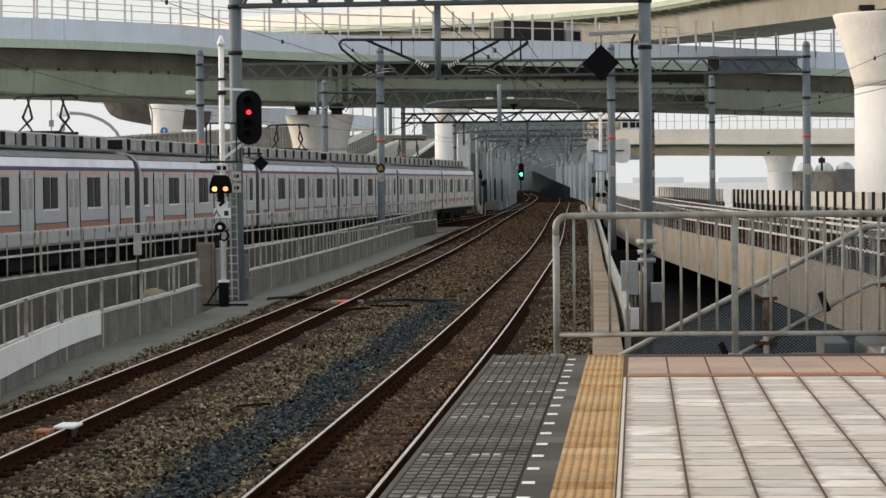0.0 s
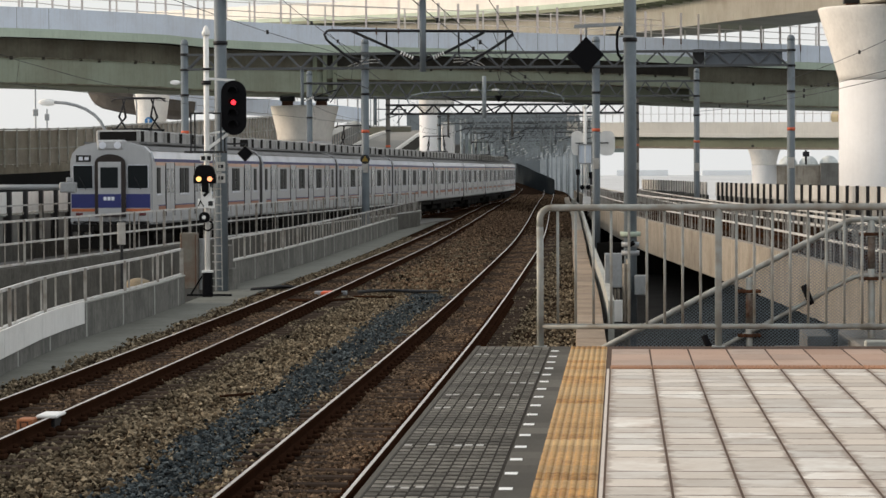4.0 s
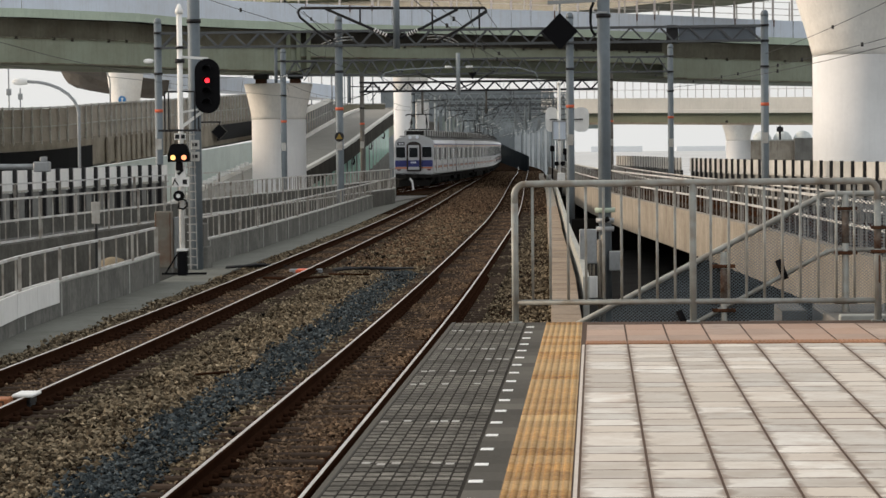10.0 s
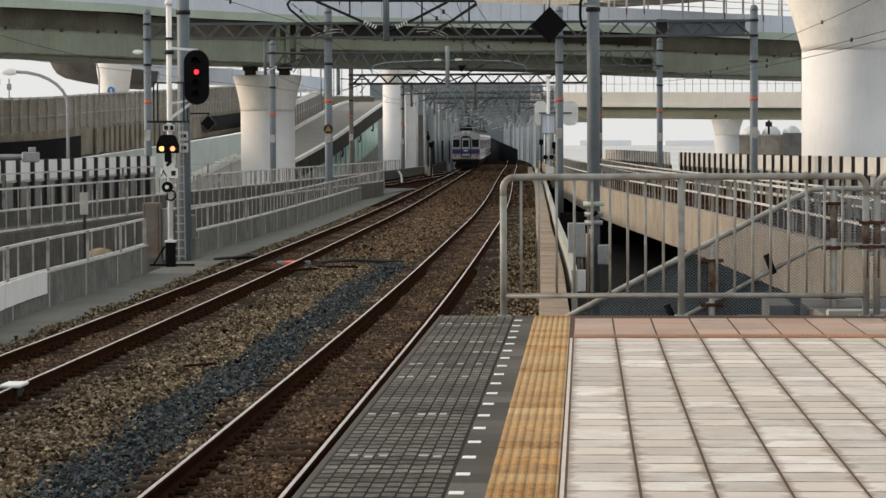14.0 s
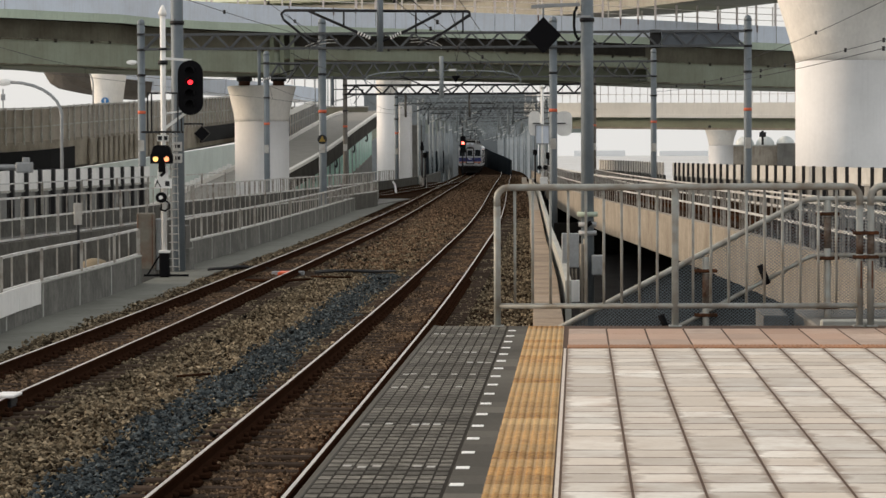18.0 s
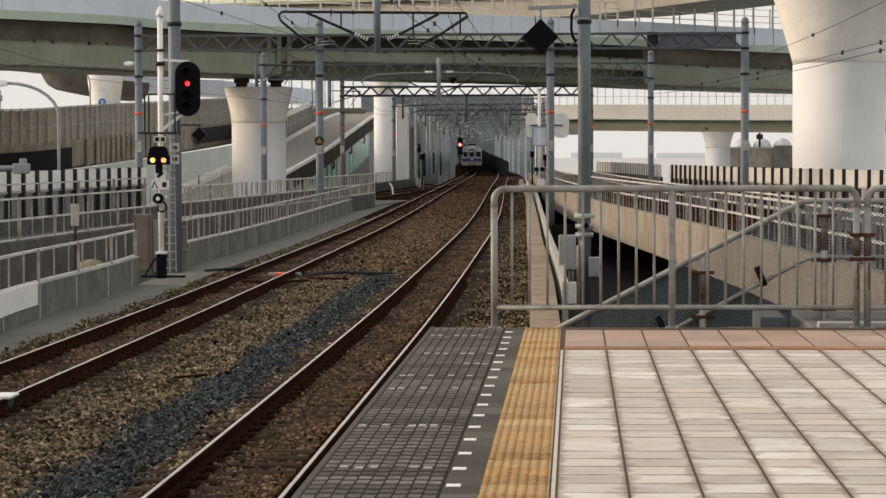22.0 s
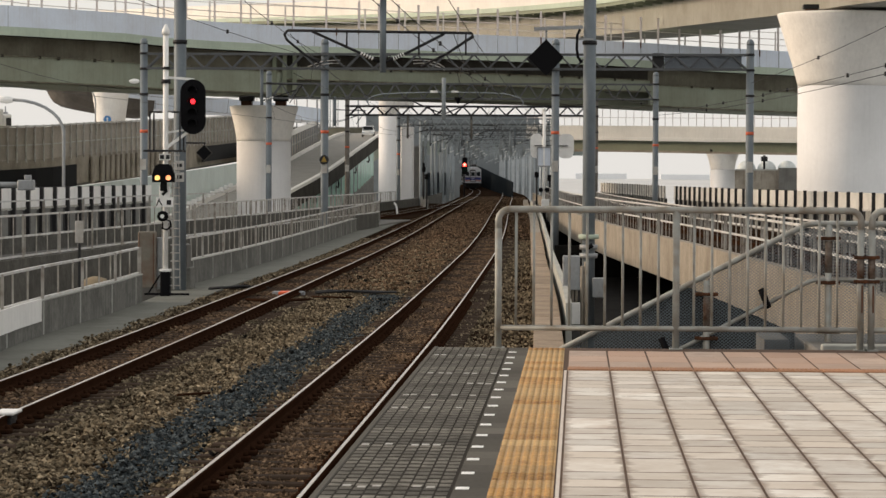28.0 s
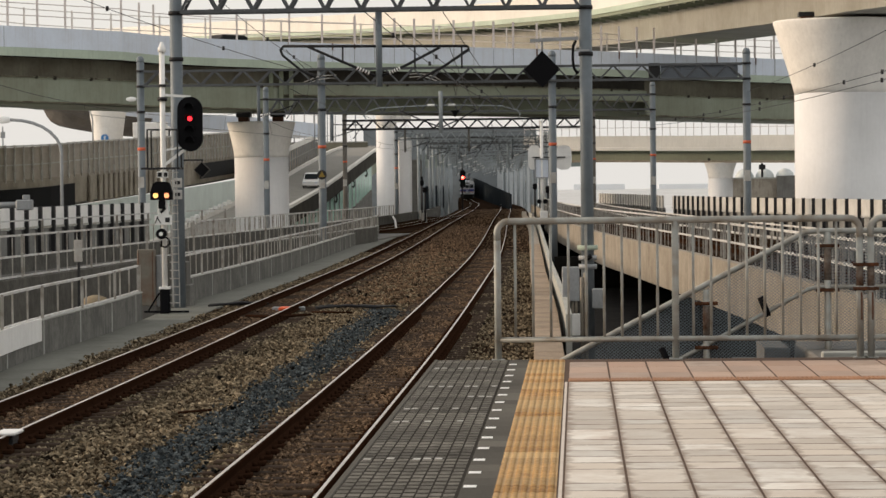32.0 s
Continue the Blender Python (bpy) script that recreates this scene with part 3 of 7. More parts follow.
# end strip: brown ribbed row, then pinkish tiles
m = Mesh().box(0.002, STEP - 0.002, 0.0, 0.34, -0.03, 0.0)
for i in range(9):
    m.box(0.012 + i * 0.037, 0.034 + i * 0.037, 0.02, 0.32, 0.0, 0.006)
ribbed = m.data("ribbed_tile", BROWN_TACTILE)
end_tile = Mesh().box(0.006, STEP - 0.006, 0.005, 0.66, -0.03, 0.0, 0.003).data("end_tile", TILE_PINK)
for c in range(9):
    x = c * STEP
    part("ribbed_tile", ribbed, None, platform, m=pose(x, ROW_END + 0.01, 0.002))
    for k in range(3):
        part("end_tile", end_tile, None, platform, m=pose(x, ROW_END + 0.36 + k * 0.67, 0.001 - k * 0.0004))

# ---- viaduct decks overhead ----
def deck(name, path, label, section_parts):
    """Girder bridge from swept sections along a path of its near soffit edge."""
    t = thing(name, label, "viaduct", kind="structure")
    for pname, sec, mat, plabel in section_parts:
        part(pname, Mesh().sweep(path, sec), mat, t, plabel)
    return t


def fill(path, step):
    """Points every step metres along a polyline."""
    out = []
    for a, b in zip(path, path[1:]):
        n = max(1, int((Vector(b) - Vector(a)).length / step))
        out += [tuple(Vector(a).lerp(Vector(b), i / n)) for i in range(n)]
    return out + [path[-1]]


def curve_through(points, step=4.0):
    """A smooth line through points, every step metres."""
    out = []
    for i in range(len(points) - 1):
        p = [Vector(points[max(i - 1, 0)]), Vector(points[i]), Vector(points[i + 1]), Vector(points[min(i + 2, len(points) - 1)])]
        n = max(2, int((p[2] - p[1]).length / step))
        for k in range(n):
            s = k / n
            out.append(tuple(0.5 * ((2 * p[1]) + (p[2] - p[0]) * s + (2 * p[0] - 5 * p[1] + 4 * p[2] - p[3]) * s * s + (3 * p[1] - p[0] - 3 * p[2] + p[3]) * s ** 3)))
    return out + [tuple(points[-1])]


def deck_posts(parent, path, off, z0, z1, step, w, mat, name="post", rails=(), offset_start=0.0):
    m = Mesh()
    pts = fill(path, step)
    for i, p in enumerate(pts):
        a, b = pts[max(i - 1, 0)], pts[min(i + 1, len(pts) - 1)]
        d = Vector((b[0] - a[0], b[1] - a[1], 0)).normalized()
        q = Vector((p[0] + d.y * off, p[1] - d.x * off, p[2]))
        part(name, Mesh().bar(q + Vector((0, 0, z0)), q + Vector((0, 0, z1)), w), mat, parent)
    for k, z in enumerate(rails):
        part("fence_rail", Mesh().sweep(pts, [(off - 0.03, z - 0.03), (off + 0.03, z - 0.03), (off + 0.03, z + 0.03), (off - 0.03, z + 0.03)]), mat, parent)


POST_WHITE = material("pinkish_white_post", (0.66, 0.6, 0.57), 0.6, scale=10, grain=0.05, stain=0.1, stain_scale=0.5)
deck_a_path = curve_through([(-82.92, 137.16, 7.48), (-38.14, 172.43, 7.49), (-30.56, 184.19, 7.43), (-21.74, 193.99, 7.33), (0.07, 208.68, 7.15), (17.48, 219.46, 6.7), (46.99, 233.18, 6.23), (107.77, 250.81, 5.43)], 6)
deck_a = deck("green_girder_viaduct", deck_a_path, "green steel girder expressway viaduct with bluish-white parapet", [
    ("slab_soffit", [(1.08, 3.02), (-10.6, 3.02), (-10.6, 3.2), (1.08, 3.2)], WEB_BLACK, "slab soffit painted in a shade tone"),
    ("slab_edge", [(1.1, 2.98), (1.3, 2.98), (1.3, 3.55), (-10.6, 3.55), (-10.6, 3.21), (1.1, 3.21)], PALE_GREEN, "pale green slab edge"),
    ("parapet", [(1.25, 3.56), (1.0, 3.56), (1.0, 4.95), (1.25, 4.95)], PARAPET, "bluish-white parapet wall"),
    ("back_parapet", [(-10.3, 3.56), (-10.55, 3.56), (-10.55, 4.8), (-10.3, 4.8)], PARAPET, "far parapet wall"),
])


def span_parts(x0, x1, shallow):
    """The girders of one span of the green viaduct; the shallow span hangs above a set-back second girder."""
    way = [p for p in deck_a_path if x0 <= p[0] <= x1]
    low, mid = (1.15, 2.05) if shallow else (0.06, 1.72)
    # The overhang's shade is painted onto the upper web.
    part("upper_web", Mesh().sweep(way, [(-0.3, mid), (-0.3, 3.0), (-0.5, 3.0), (-0.5, mid)]), WEB_BLACK if shallow else WEB_DARK, deck_a, "upper web with shade and dirt in its colour")
    part("lower_web", Mesh().sweep(way, [(0.0, low), (0.0, mid), (-0.2, mid + 0.03), (-0.2, low)]), GREEN_LIGHT, deck_a, "weathered green lower web")
    part("bottom_flange", Mesh().sweep(way, [(0.22, low - 0.07), (0.22, low - 0.002), (-1.2, low - 0.002), (-1.2, low - 0.07)]), RUSTY_EDGE, deck_a, "rusty bottom flange")
    part("mid_flange", Mesh().sweep(way, [(0.02, mid - 0.06), (0.14, mid - 0.06), (0.14, mid), (0.02, mid)]), RUSTY_EDGE, deck_a, "narrow stained ledge")
    for k, p in enumerate(fill(way, 1.6)):
        if k % 3 != 1:
            part("splice", Mesh().box(p[0] - 0.09, p[0] + 0.09, p[1] - 0.22, p[1] + 0.02, p[2] + mid - 0.12 - 0.05 * (k % 2), p[2] + mid + 0.05), WEB_BLACK, deck_a)
    if shallow:
        for p in way[:1]:
            for d in (-0.7, 0.0, 0.7):
                part("end_post", Mesh().bar((p[0] + d, p[1] - 0.25 + d * 0.6, p[2] + 0.0), (p[0] + d, p[1] - 0.25 + d * 0.6, p[2] + 3.0), 0.3), GREEN_STEEL, deck_a, "upright at the span joint")


part("far_girder", Mesh().sweep(deck_a_path, [(-2.6, 0.0), (-2.6, 3.0), (-9.4, 3.0), (-9.4, 0.0)]), GREEN_STEEL, deck_a, "dull green box girder behind")
span_parts(-90, -19.5, False)
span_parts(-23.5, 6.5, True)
span_parts(1.0, 110, False)
dice_deck = random.Random(11)
for k, p in enumerate(fill([p for p in deck_a_path if -45 < p[0] < 30], 1.65)):
    part("panel_joint", Mesh().box(p[0] + 0.62 - 0.015, p[0] + 0.62 + 0.015, p[1] - 1.12, p[1] - 1.0, p[2] + 3.0, p[2] + 4.95), RUSTY_EDGE if k % 4 == 0 else GALV, deck_a)
    if dice_deck.random() < 0.4:
        h = dice_deck.uniform(0.3, 1.2)
        part("rust_run", Mesh().box(p[0] + 0.62 - 0.05, p[0] + 0.62 + 0.05, p[1] - 1.13, p[1] - 1.0, p[2] + 4.9 - h, p[2] + 4.96), RUST, deck_a, "brown rust run")
deck_posts(deck_a, [p for p in deck_a_path if p[0] < -17], 1.12, 4.96, 7.1, 2.1, 0.13, POST_WHITE, "fence_post", (5.7, 6.5))
deck_posts(deck_a, [p for p in deck_a_path if -19 < p[0] < 50], 1.12, 4.96, 7.0, 1.7, 0.17, POST_WHITE, "fence_post", (5.9,))
deck_posts(deck_a, [p for p in deck_a_path if p[0] < 50], -10.4, 4.82, 7.4, 2.6, 0.12, POST_WHITE, "back_fence_post", (6.2, 7.3))

deck_b_path = curve_through([(-78.51, 382.09, 19.9), (-44.58, 325.27, 17.51), (-25.89, 290, 15.86), (-10.26, 256.69, 14.41), (1.65, 229.26, 13.56), (8.19, 205.74, 13.09), (14.51, 178.31, 12.43), (19.05, 160.68, 12.17), (31.76, 129.32, 11.6), (69.6, 78.38, 11.54)], 6)
deck_b = deck("upper_viaduct", deck_b_path, "upper expressway viaduct with pale green edge and beige girder", [
    ("girder", [(0, 0), (0, 2.2), (-8, 2.2), (-8, 0)], GIRDER_BEIGE, "beige box girder"),
    # Overhang shade is put into a darker green than the slab edge.
    ("slab_soffit", [(1.6, 2.22), (-9.6, 2.22), (-9.6, 2.5), (1.6, 2.5)], GREEN_STEEL, "overhang in a darker green for its shade"),
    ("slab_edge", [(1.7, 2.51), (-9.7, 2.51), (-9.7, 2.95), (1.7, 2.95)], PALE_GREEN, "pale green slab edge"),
    ("parapet", [(1.6, 2.96), (1.4, 2.96), (1.4, 4.6), (1.6, 4.6)], CREAM, "cream parapet wall"),
])
m = Mesh()
for p, q in zip(fill(deck_b_path, 2.2), fill(deck_b_path, 2.2)[1:]):
    d = (Vector(q) - Vector(p)).normalized()
    n = Vector((d.y, -d.x, 0))
    m.bar(Vector(p) + n * 0.05 + Vector((0, 0, 2.05)), Vector(p) + n * 1.5 + Vector((0, 0, 2.16)), 0.16, 0.2)
tagged(part("brackets", m, GREEN_STEEL, deck_b, "row of dark overhang brackets"), kind="stuff")

deck_c_path = curve_through([(-5.5, 321.4, 4.45), (2.68, 313.51, 4.36), (23.99, 293.92, 3.91), (62.84, 266.49, 3.47), (131.73, 231.22, 2.7)], 8)
deck_c = deck("far_cream_viaduct", deck_c_path, "cream-coloured expressway viaduct in the distance", [
    # The girder's shade is likewise in its darker green.
    ("girder", [(0, 0), (0, 1.1), (-7.9, 1.1), (-7.9, 0)], GREEN_STEEL, "girder in a darker green for its shade"),
    ("bottom_plate", [(0.1, -0.25), (0.1, -0.004), (-7.9, -0.004), (-7.9, -0.25)], BEIGE_CONCRETE, "beige underside"),
    ("slab_edge", [(1.3, 1.12), (-9.2, 1.12), (-9.2, 1.5), (1.3, 1.5)], CREAM, "cream slab edge"),
    ("parapet", [(1.25, 1.51), (1.0, 1.51), (1.0, 2.85), (1.25, 2.85)], CREAM, "cream parapet wall"),
])
deck_posts(deck_c, [p for p in deck_c_path if p[0] < 60], 1.1, 2.86, 4.9, 1.1, 0.09, POST_WHITE, "fence_post", (3.8,))

deck_d_path = curve_through([(-64.6, 300.0, 12.94), (-60.8, 301.0, 11.53), (-58.3, 303.0, 9.29), (-56.2, 306.0, 8.49), (-53.5, 310.0, 8.03), (-51.5, 316.0, 7.87), (-47.3, 325.0, 7.75), (-41.7, 337.0, 7.59), (-34.7, 355.0, 7.04)], 5)
belly = [p for p in deck_d_path if p[0] < -50.5]
deck_d = deck("curved_far_ramp", belly, "dark-bellied curved ramp viaduct far behind", [
    ("girder", [(0, 0.9), (-0.5, 0.3), (-2.2, 0.0), (-4.5, 0.3), (-5.2, 0.9), (-5.4, 2.2), (0.2, 2.2)], DULL_BROWN, "rounded dull brown girder"),
    ("parapet", [(0.4, 2.22), (0.15, 2.22), (0.15, 3.1), (0.4, 3.1)], PARAPET, "pale parapet"),
])
tail = [p for p in deck_d_path if p[0] > -52]
part("ramp_slab", Mesh().sweep(tail, [(0.4, 1.2), (0.4, 3.0), (0.1, 3.0), (-5.4, 1.9), (-5.4, 1.2)]), PARAPET, deck_d, "pale ramp slab and parapet")
deck_posts(deck_d, tail, 0.25, 3.12, 5.0, 3.0, 0.12, POST_WHITE, "fence_post", (4.1, 4.9))


def pier(name, x, y, top, r, flare, flare_h, label, base=-9.0, power=1.6, bearing=0.5):
    t = thing(name, label, "bridge pier", (x, y, 0), kind="structure")
    part("shaft", Mesh().lathe([(r, base), (r, top - flare_h - 0.004)], 48), PIER, t, "white-painted concrete shaft")
    prof = [(r + (flare - r) * (i / 10) ** power, top - flare_h + flare_h * i / 10 * 0.97) for i in range(11)]
    part("pier_head", Mesh().lathe(prof + [(flare, top - 0.05), (flare - 0.06, top)], 48), PIER_TOP, t, "flared bare concrete pier head")
    for s in (-0.5, 0.5):
        b = part("bearing", Mesh().box(s * flare - 0.4, s * flare + 0.4, -0.4, 0.4, top + 0.002, top + bearing * 0.5, 0.04), RUST, t, "rusty bridge bearing")
        part("bearing_plate", Mesh().box(s * flare - 0.55, s * flare + 0.55, -0.5, 0.5, top + bearing * 0.5, top + bearing, 0.04), DARK, b)
    return t


pier("right_pier", 17.43, 173.41, 12.09, 3.03, 4.4, 4.75, "large white round concrete pier with flared head", power=1.08, bearing=0.6)
pier("left_pier", -24.02, 199.86, 6.58, 2.07, 2.62, 2.7, "white round concrete pier below the green girder", power=1.3, bearing=0.75)
pier("middle_pier", -17.98, 248.85, 8.57, 0.97, 1.0, 1.6, "white round concrete pier beside the tracks")
twin_pier = thing("wall_pier", "white flat-sided concrete pier beside the round one", "bridge pier", kind="structure")
part("shaft", Mesh().box(-16.95, -15.85, 250, 253, -9, 6.2, 0.08), PIER, twin_pier, "white-painted concrete shaft")
part("crosshead", Mesh().box(-18.95, -15.85, 248.4, 252.6, 7.7, 8.6, 0.1), PIER_TOP, twin_pier, "bare concrete crosshead")
# This pier's shade is in its dark colour.
shade_pier = thing("shaded_pier", "bare concrete pier with its shade put into dark grey", "bridge pier", kind="structure")
part("shaft", Mesh().box(-16.48, -15.47, 262, 264, -9, 4.18, 0.08), CONCRETE, shade_pier)
pier("far_pier", 16.51, 301.76, 3.83, 1.4, 1.85, 1.8, "small far white pier with flared head", bearing=0.5)
pier("back_pier", -53.10, 295.88, 10.44, 1.56, 2.07, 4.0, "white flared pier carrying a round blue sign", power=1.1, bearing=0.6)
sign = thing("blue_road_sign", "round blue direction sign with white arrow on the far pier", "road sign", (-53.14, 294.0, 7.33))
part("disc", Mesh().rod((0, 0.05, 0), (0, 0, 0), 0.44, 24), material("sign_blue", (0.06, 0.22, 0.5), 0.4, scale=10, grain=0.03), sign)
part("arrow", Mesh().box(-0.06, 0.06, -0.03, -0.005, -0.28, 0.26).box(-0.15, 0.15, -0.03, -0.005, 0.08, 0.16), WHITE, sign)
part("bracket", Mesh().box(-0.05, 0.05, 0.05, 0.36, -0.05, 0.05), GALV_DARK, sign)

# ---- ramps on the far side ----
ramp_path = curve_through([(-27.94, 129.32, -5.3), (-25.99, 166.55, -2.75), (-25.33, 195.95, -0.85), (-25.02, 231.22, 1.2), (-25.48, 274.32, 3.8), (-26.91, 323.31, 6.0), (-29.92, 391.89, 7.6), (-32.2, 430, 7.7), (-38.5, 520, 8.3)], 5)
ramp = thing("ramp_road", "rising asphalt ramp road between pale parapets", "road", kind="structure")
part("roadway", Mesh().sweep(ramp_path, [(-2.66, 0), (2.6, 0), (2.6, -0.9), (-2.66, -0.9)]), ROAD, ramp, "grey asphalt roadway")
part("parapet", Mesh().sweep(ramp_path, [(-2.95, -0.9), (-2.95, 0.3), (-2.67, 0.3), (-2.67, -0.9)]), CREAM, ramp, "low pale kerb")
part("kerb_barrier", Mesh().sweep(ramp_path, [(2.62, 0.3), (2.62, 0.55), (2.95, 0.55), (2.95, 0.3)]), CREAM, ramp, "pale concrete edge kerb")
# Shade below the kerb is painted in by the fascia's near-black colour.
part("fascia", Mesh().sweep(ramp_path, [(2.61, -1.1), (2.61, 0.298), (2.85, 0.298), (2.85, -1.1)]), WEB_BLACK, ramp, "fascia girder with its shade in the dark colour")
part("girder", Mesh().sweep([p for p in ramp_path if p[1] > 150], [(-2.0, -2.6), (-2.0, -0.91), (2.4, -0.91), (2.4, -2.6)]), GREEN_STEEL, ramp, "dark girder below the road")
for q in fill([p for p in ramp_path if 186 < p[1] < 214], 2.0):
    part("delineator", Mesh().box(q[0] - 2.95, q[0] - 2.67, q[1] - 0.45, q[1] + 0.45, q[2] + 0.3, q[2] + 0.62, 0.04), WHITE, ramp, "")
for q in fill([p for p in ramp_path if 285 < p[1] < 330], 24):
    part("lamp_post", Mesh().rod((q[0] - 3.05, q[1], q[2] + 1.1), (q[0] - 3.05, q[1], q[2] + 6.0), 0.06, 8), GALV, ramp, "thin grey lamp post")
green = thing("green_noise_panels", "row of pale green translucent noise panels below the ramp", "noise barrier", kind="structure")
panel_way = [p for p in ramp_path if 172 < p[1] < 300]
for i, q in enumerate(fill(panel_way, 4.0)):
    part("panel", Mesh().box(q[0] + 2.5, q[0] + 2.54, q[1] - 1.85, q[1] + 1.85, q[2] - 4.0, q[2] - 0.9), GREEN_GLASS, green)
    part("post", Mesh().box(q[0] + 2.48, q[0] + 2.58, q[1] - 2.02, q[1] - 1.92, q[2] - 4.1, q[2] - 1.0), GALV, green)
    if i % 4 == 1:
        part("pipe_hook", Mesh().tube([(q[0] + 2.95, q[1], q[2] - 1.0), (q[0] + 3.0, q[1], q[2] - 1.45), (q[0] + 2.9, q[1] + 0.3, q[2] - 1.7), (q[0] + 2.7, q[1] + 0.8, q[2] - 1.6)], 0.07, 6), DARK, green, "dark curved pipe")
part("foot_wall", Mesh().sweep(panel_way, [(2.4, -9.0), (2.4, -4.0), (2.7, -4.0), (2.7, -9.0)]), STREAKED_WALL, green, "grey concrete wall below the panels")
side_screen = thing("ramp_side_screen", "brown-grey screen wall along the rising ramp road", "noise barrier", kind="structure")
side_way = [p for p in ramp_path if 222 < p[1] < 305]
part("sheet", Mesh().sweep(side_way, [(-3.75, -0.8), (-3.75, 1.95), (-3.68, 1.95), (-3.68, -0.8)]), BROWN_FENCE, side_screen, "brown-grey sheet")
part("cap", Mesh().sweep(side_way, [(-3.85, 1.96), (-3.85, 2.45), (-3.6, 2.45), (-3.6, 1.96)]), CREAM, side_screen, "pale cap beam")
part("rail", Mesh().sweep(side_way, [(-3.66, 0.95), (-3.66, 1.05), (-3.58, 1.05), (-3.58, 0.95)]), FENCE_PALE, side_screen)
for q in fill(side_way, 2.5):
    part("screen_post", Mesh().bar((q[0] - 3.58, q[1], q[2] - 0.3), (q[0] - 3.58, q[1], q[2] + 1.95), 0.12), GALV, side_screen)
back_wall = thing("far_ramp_parapet", "dark far ramp parapet with thin lamp posts", "parapet", kind="structure")
part("wall", Mesh().box(-38.8, -28.0, 352, 352.4, -9, 7.45), WEB_DARK, back_wall)
part("wall_cap", Mesh().box(-38.8, -28.0, 351.9, 352.5, 7.455, 7.6), FENCE_PALE, back_wall)
for x in (-37.9, -36.5, -35.2, -31.2, -29.6):
    part("lamp_post", Mesh().rod((x, 351.8, 7.4), (x, 351.8, 15.5), 0.085, 8), GALV, back_wall, "thin grey lamp post")
# the left-hand ramp with its screen
scr_path = curve_through([(-44.03, 129.32, 0.79), (-35.23, 160.68, 1.32), (-32.96, 176.35, 1.85), (-31.36, 203.78, 2.68), (-30.67, 231.22, 3.47), (-31.26, 274.32, 4.67)], 3)
scr = thing("screened_ramp", "ramp road behind a brown-grey ribbed noise screen", "viaduct", kind="structure")
part("wall", Mesh().sweep(scr_path, [(0, -1.0), (0, 0.85), (-0.3, 0.85), (-0.3, -1.0)]), BEIGE_CONCRETE, scr, "stained concrete parapet")
part("ramp_deck", Mesh().sweep(scr_path, [(-0.3, -1.2), (-0.3, -0.3), (-8, -0.3), (-8, -1.2)]), CONCRETE, scr, "")
part("screen", Mesh().sweep(scr_path, [(-0.08, 0.86), (-0.08, 2.9), (-0.14, 2.9), (-0.14, 0.86)]), BROWN_FENCE, scr, "brown-grey screen sheet")
part("top_rail", Mesh().sweep(scr_path, [(0.06, 2.92), (0.06, 3.02), (-0.16, 3.02), (-0.16, 2.92)]), FENCE_PALE, scr)
part("mid_rail", Mesh().sweep(scr_path, [(0.0, 1.75), (0.0, 1.83), (-0.07, 1.83), (-0.07, 1.75)]), FENCE_PALE, scr)
for q in fill(scr_path, 1.25):
    part("screen_post", Mesh().bar((q[0] + 0.02, q[1], q[2] + 0.7), (q[0] + 0.02, q[1], q[2] + 3.05), 0.1), FENCE_PALE, scr)
for q in fill([p for p in scr_path if 174 < p[1] < 208], 1.3):
    part("rib", Mesh().box(q[0] + 0.02, q[0] + 0.2, q[1] - 0.5, q[1] + 0.5, q[2] - 1.1, q[2] + 0.7, 0.06), BEIGE_CONCRETE, scr, "")
part("dark_panel", Mesh().sweep([p for p in scr_path if 133 < p[1] < 174], [(0.05, -1.15), (0.05, 0.3), (0.02, 0.3), (0.02, -1.15)]), BLACK, scr, "black lower sheet")
part("dark_panel", Mesh().sweep([p for p in scr_path if 210 < p[1] < 238], [(0.5, -0.6), (0.5, 0.65), (0.4, 0.65), (0.4, -0.6)]), BLACK, scr, "black lower sheet")
low_path = [(q[0] + 2.6, q[1], q[2] - 1.6) for q in scr_path if q[1] < 240]
low_parapet = structure("low_ramp_parapet", Mesh().sweep(low_path, [(0, -3), (0, 0.75), (-0.3, 0.75), (-0.3, -3)]), TEAL_PARAPET, "smooth pale green-grey ramp parapet", "parapet")


# the ramps, scaled about the eye to fit the view, lie beyond the piers
FARTHER = Matrix.Translation((0.088, 0.0, 1.625)) @ Matrix.Scale(1.2, 4) @ Matrix.Translation((-0.088, 0.0, -1.625))
for ob in (ramp, green, side_screen, back_wall, scr, low_parapet):
    ob.matrix_basis = FARTHER @ ob.matrix_basis
ramp_way_far = [tuple(FARTHER @ Vector(p)) for p in ramp_path]
scr_way_far = [tuple(FARTHER @ Vector(p)) for p in scr_path]


def road_lamp(x, y, z0, label, reach, h):
    t = thing("road_lamp", label, "street lamp", (x, y, 0))
    pts = [(0, 0, z0), (0, 0, z0 + h - 1.75)] + [(-reach * (1 - math.cos(a)), 0, z0 + h - 1.75 + 1.75 * math.sin(a)) for a in [radians(d) for d in range(12, 91, 13)]]
    part("pole", Mesh().tube(pts, 0.085, 10), GALV, t, "curved grey pole")
    e = pts[-1]
    part("lantern", Mesh().lathe([(0.03, -0.5), (0.16, -0.35), (0.2, 0.0), (0.15, 0.3), (0.04, 0.45)], 12, sx=1.0, sy=0.7), WHITE, t, "white lantern head", m=pose(e[0] - 0.35, 0, e[2], 0, 90, 0))
    return t


road_lamp(-27.07, 137.2, -4.0, "curved grey street lamp with white lantern", 2.7, 9.31)
road_lamp(-51.56, 278.2, -3.0, "slim far street lamp post", 1.2, 13.5)

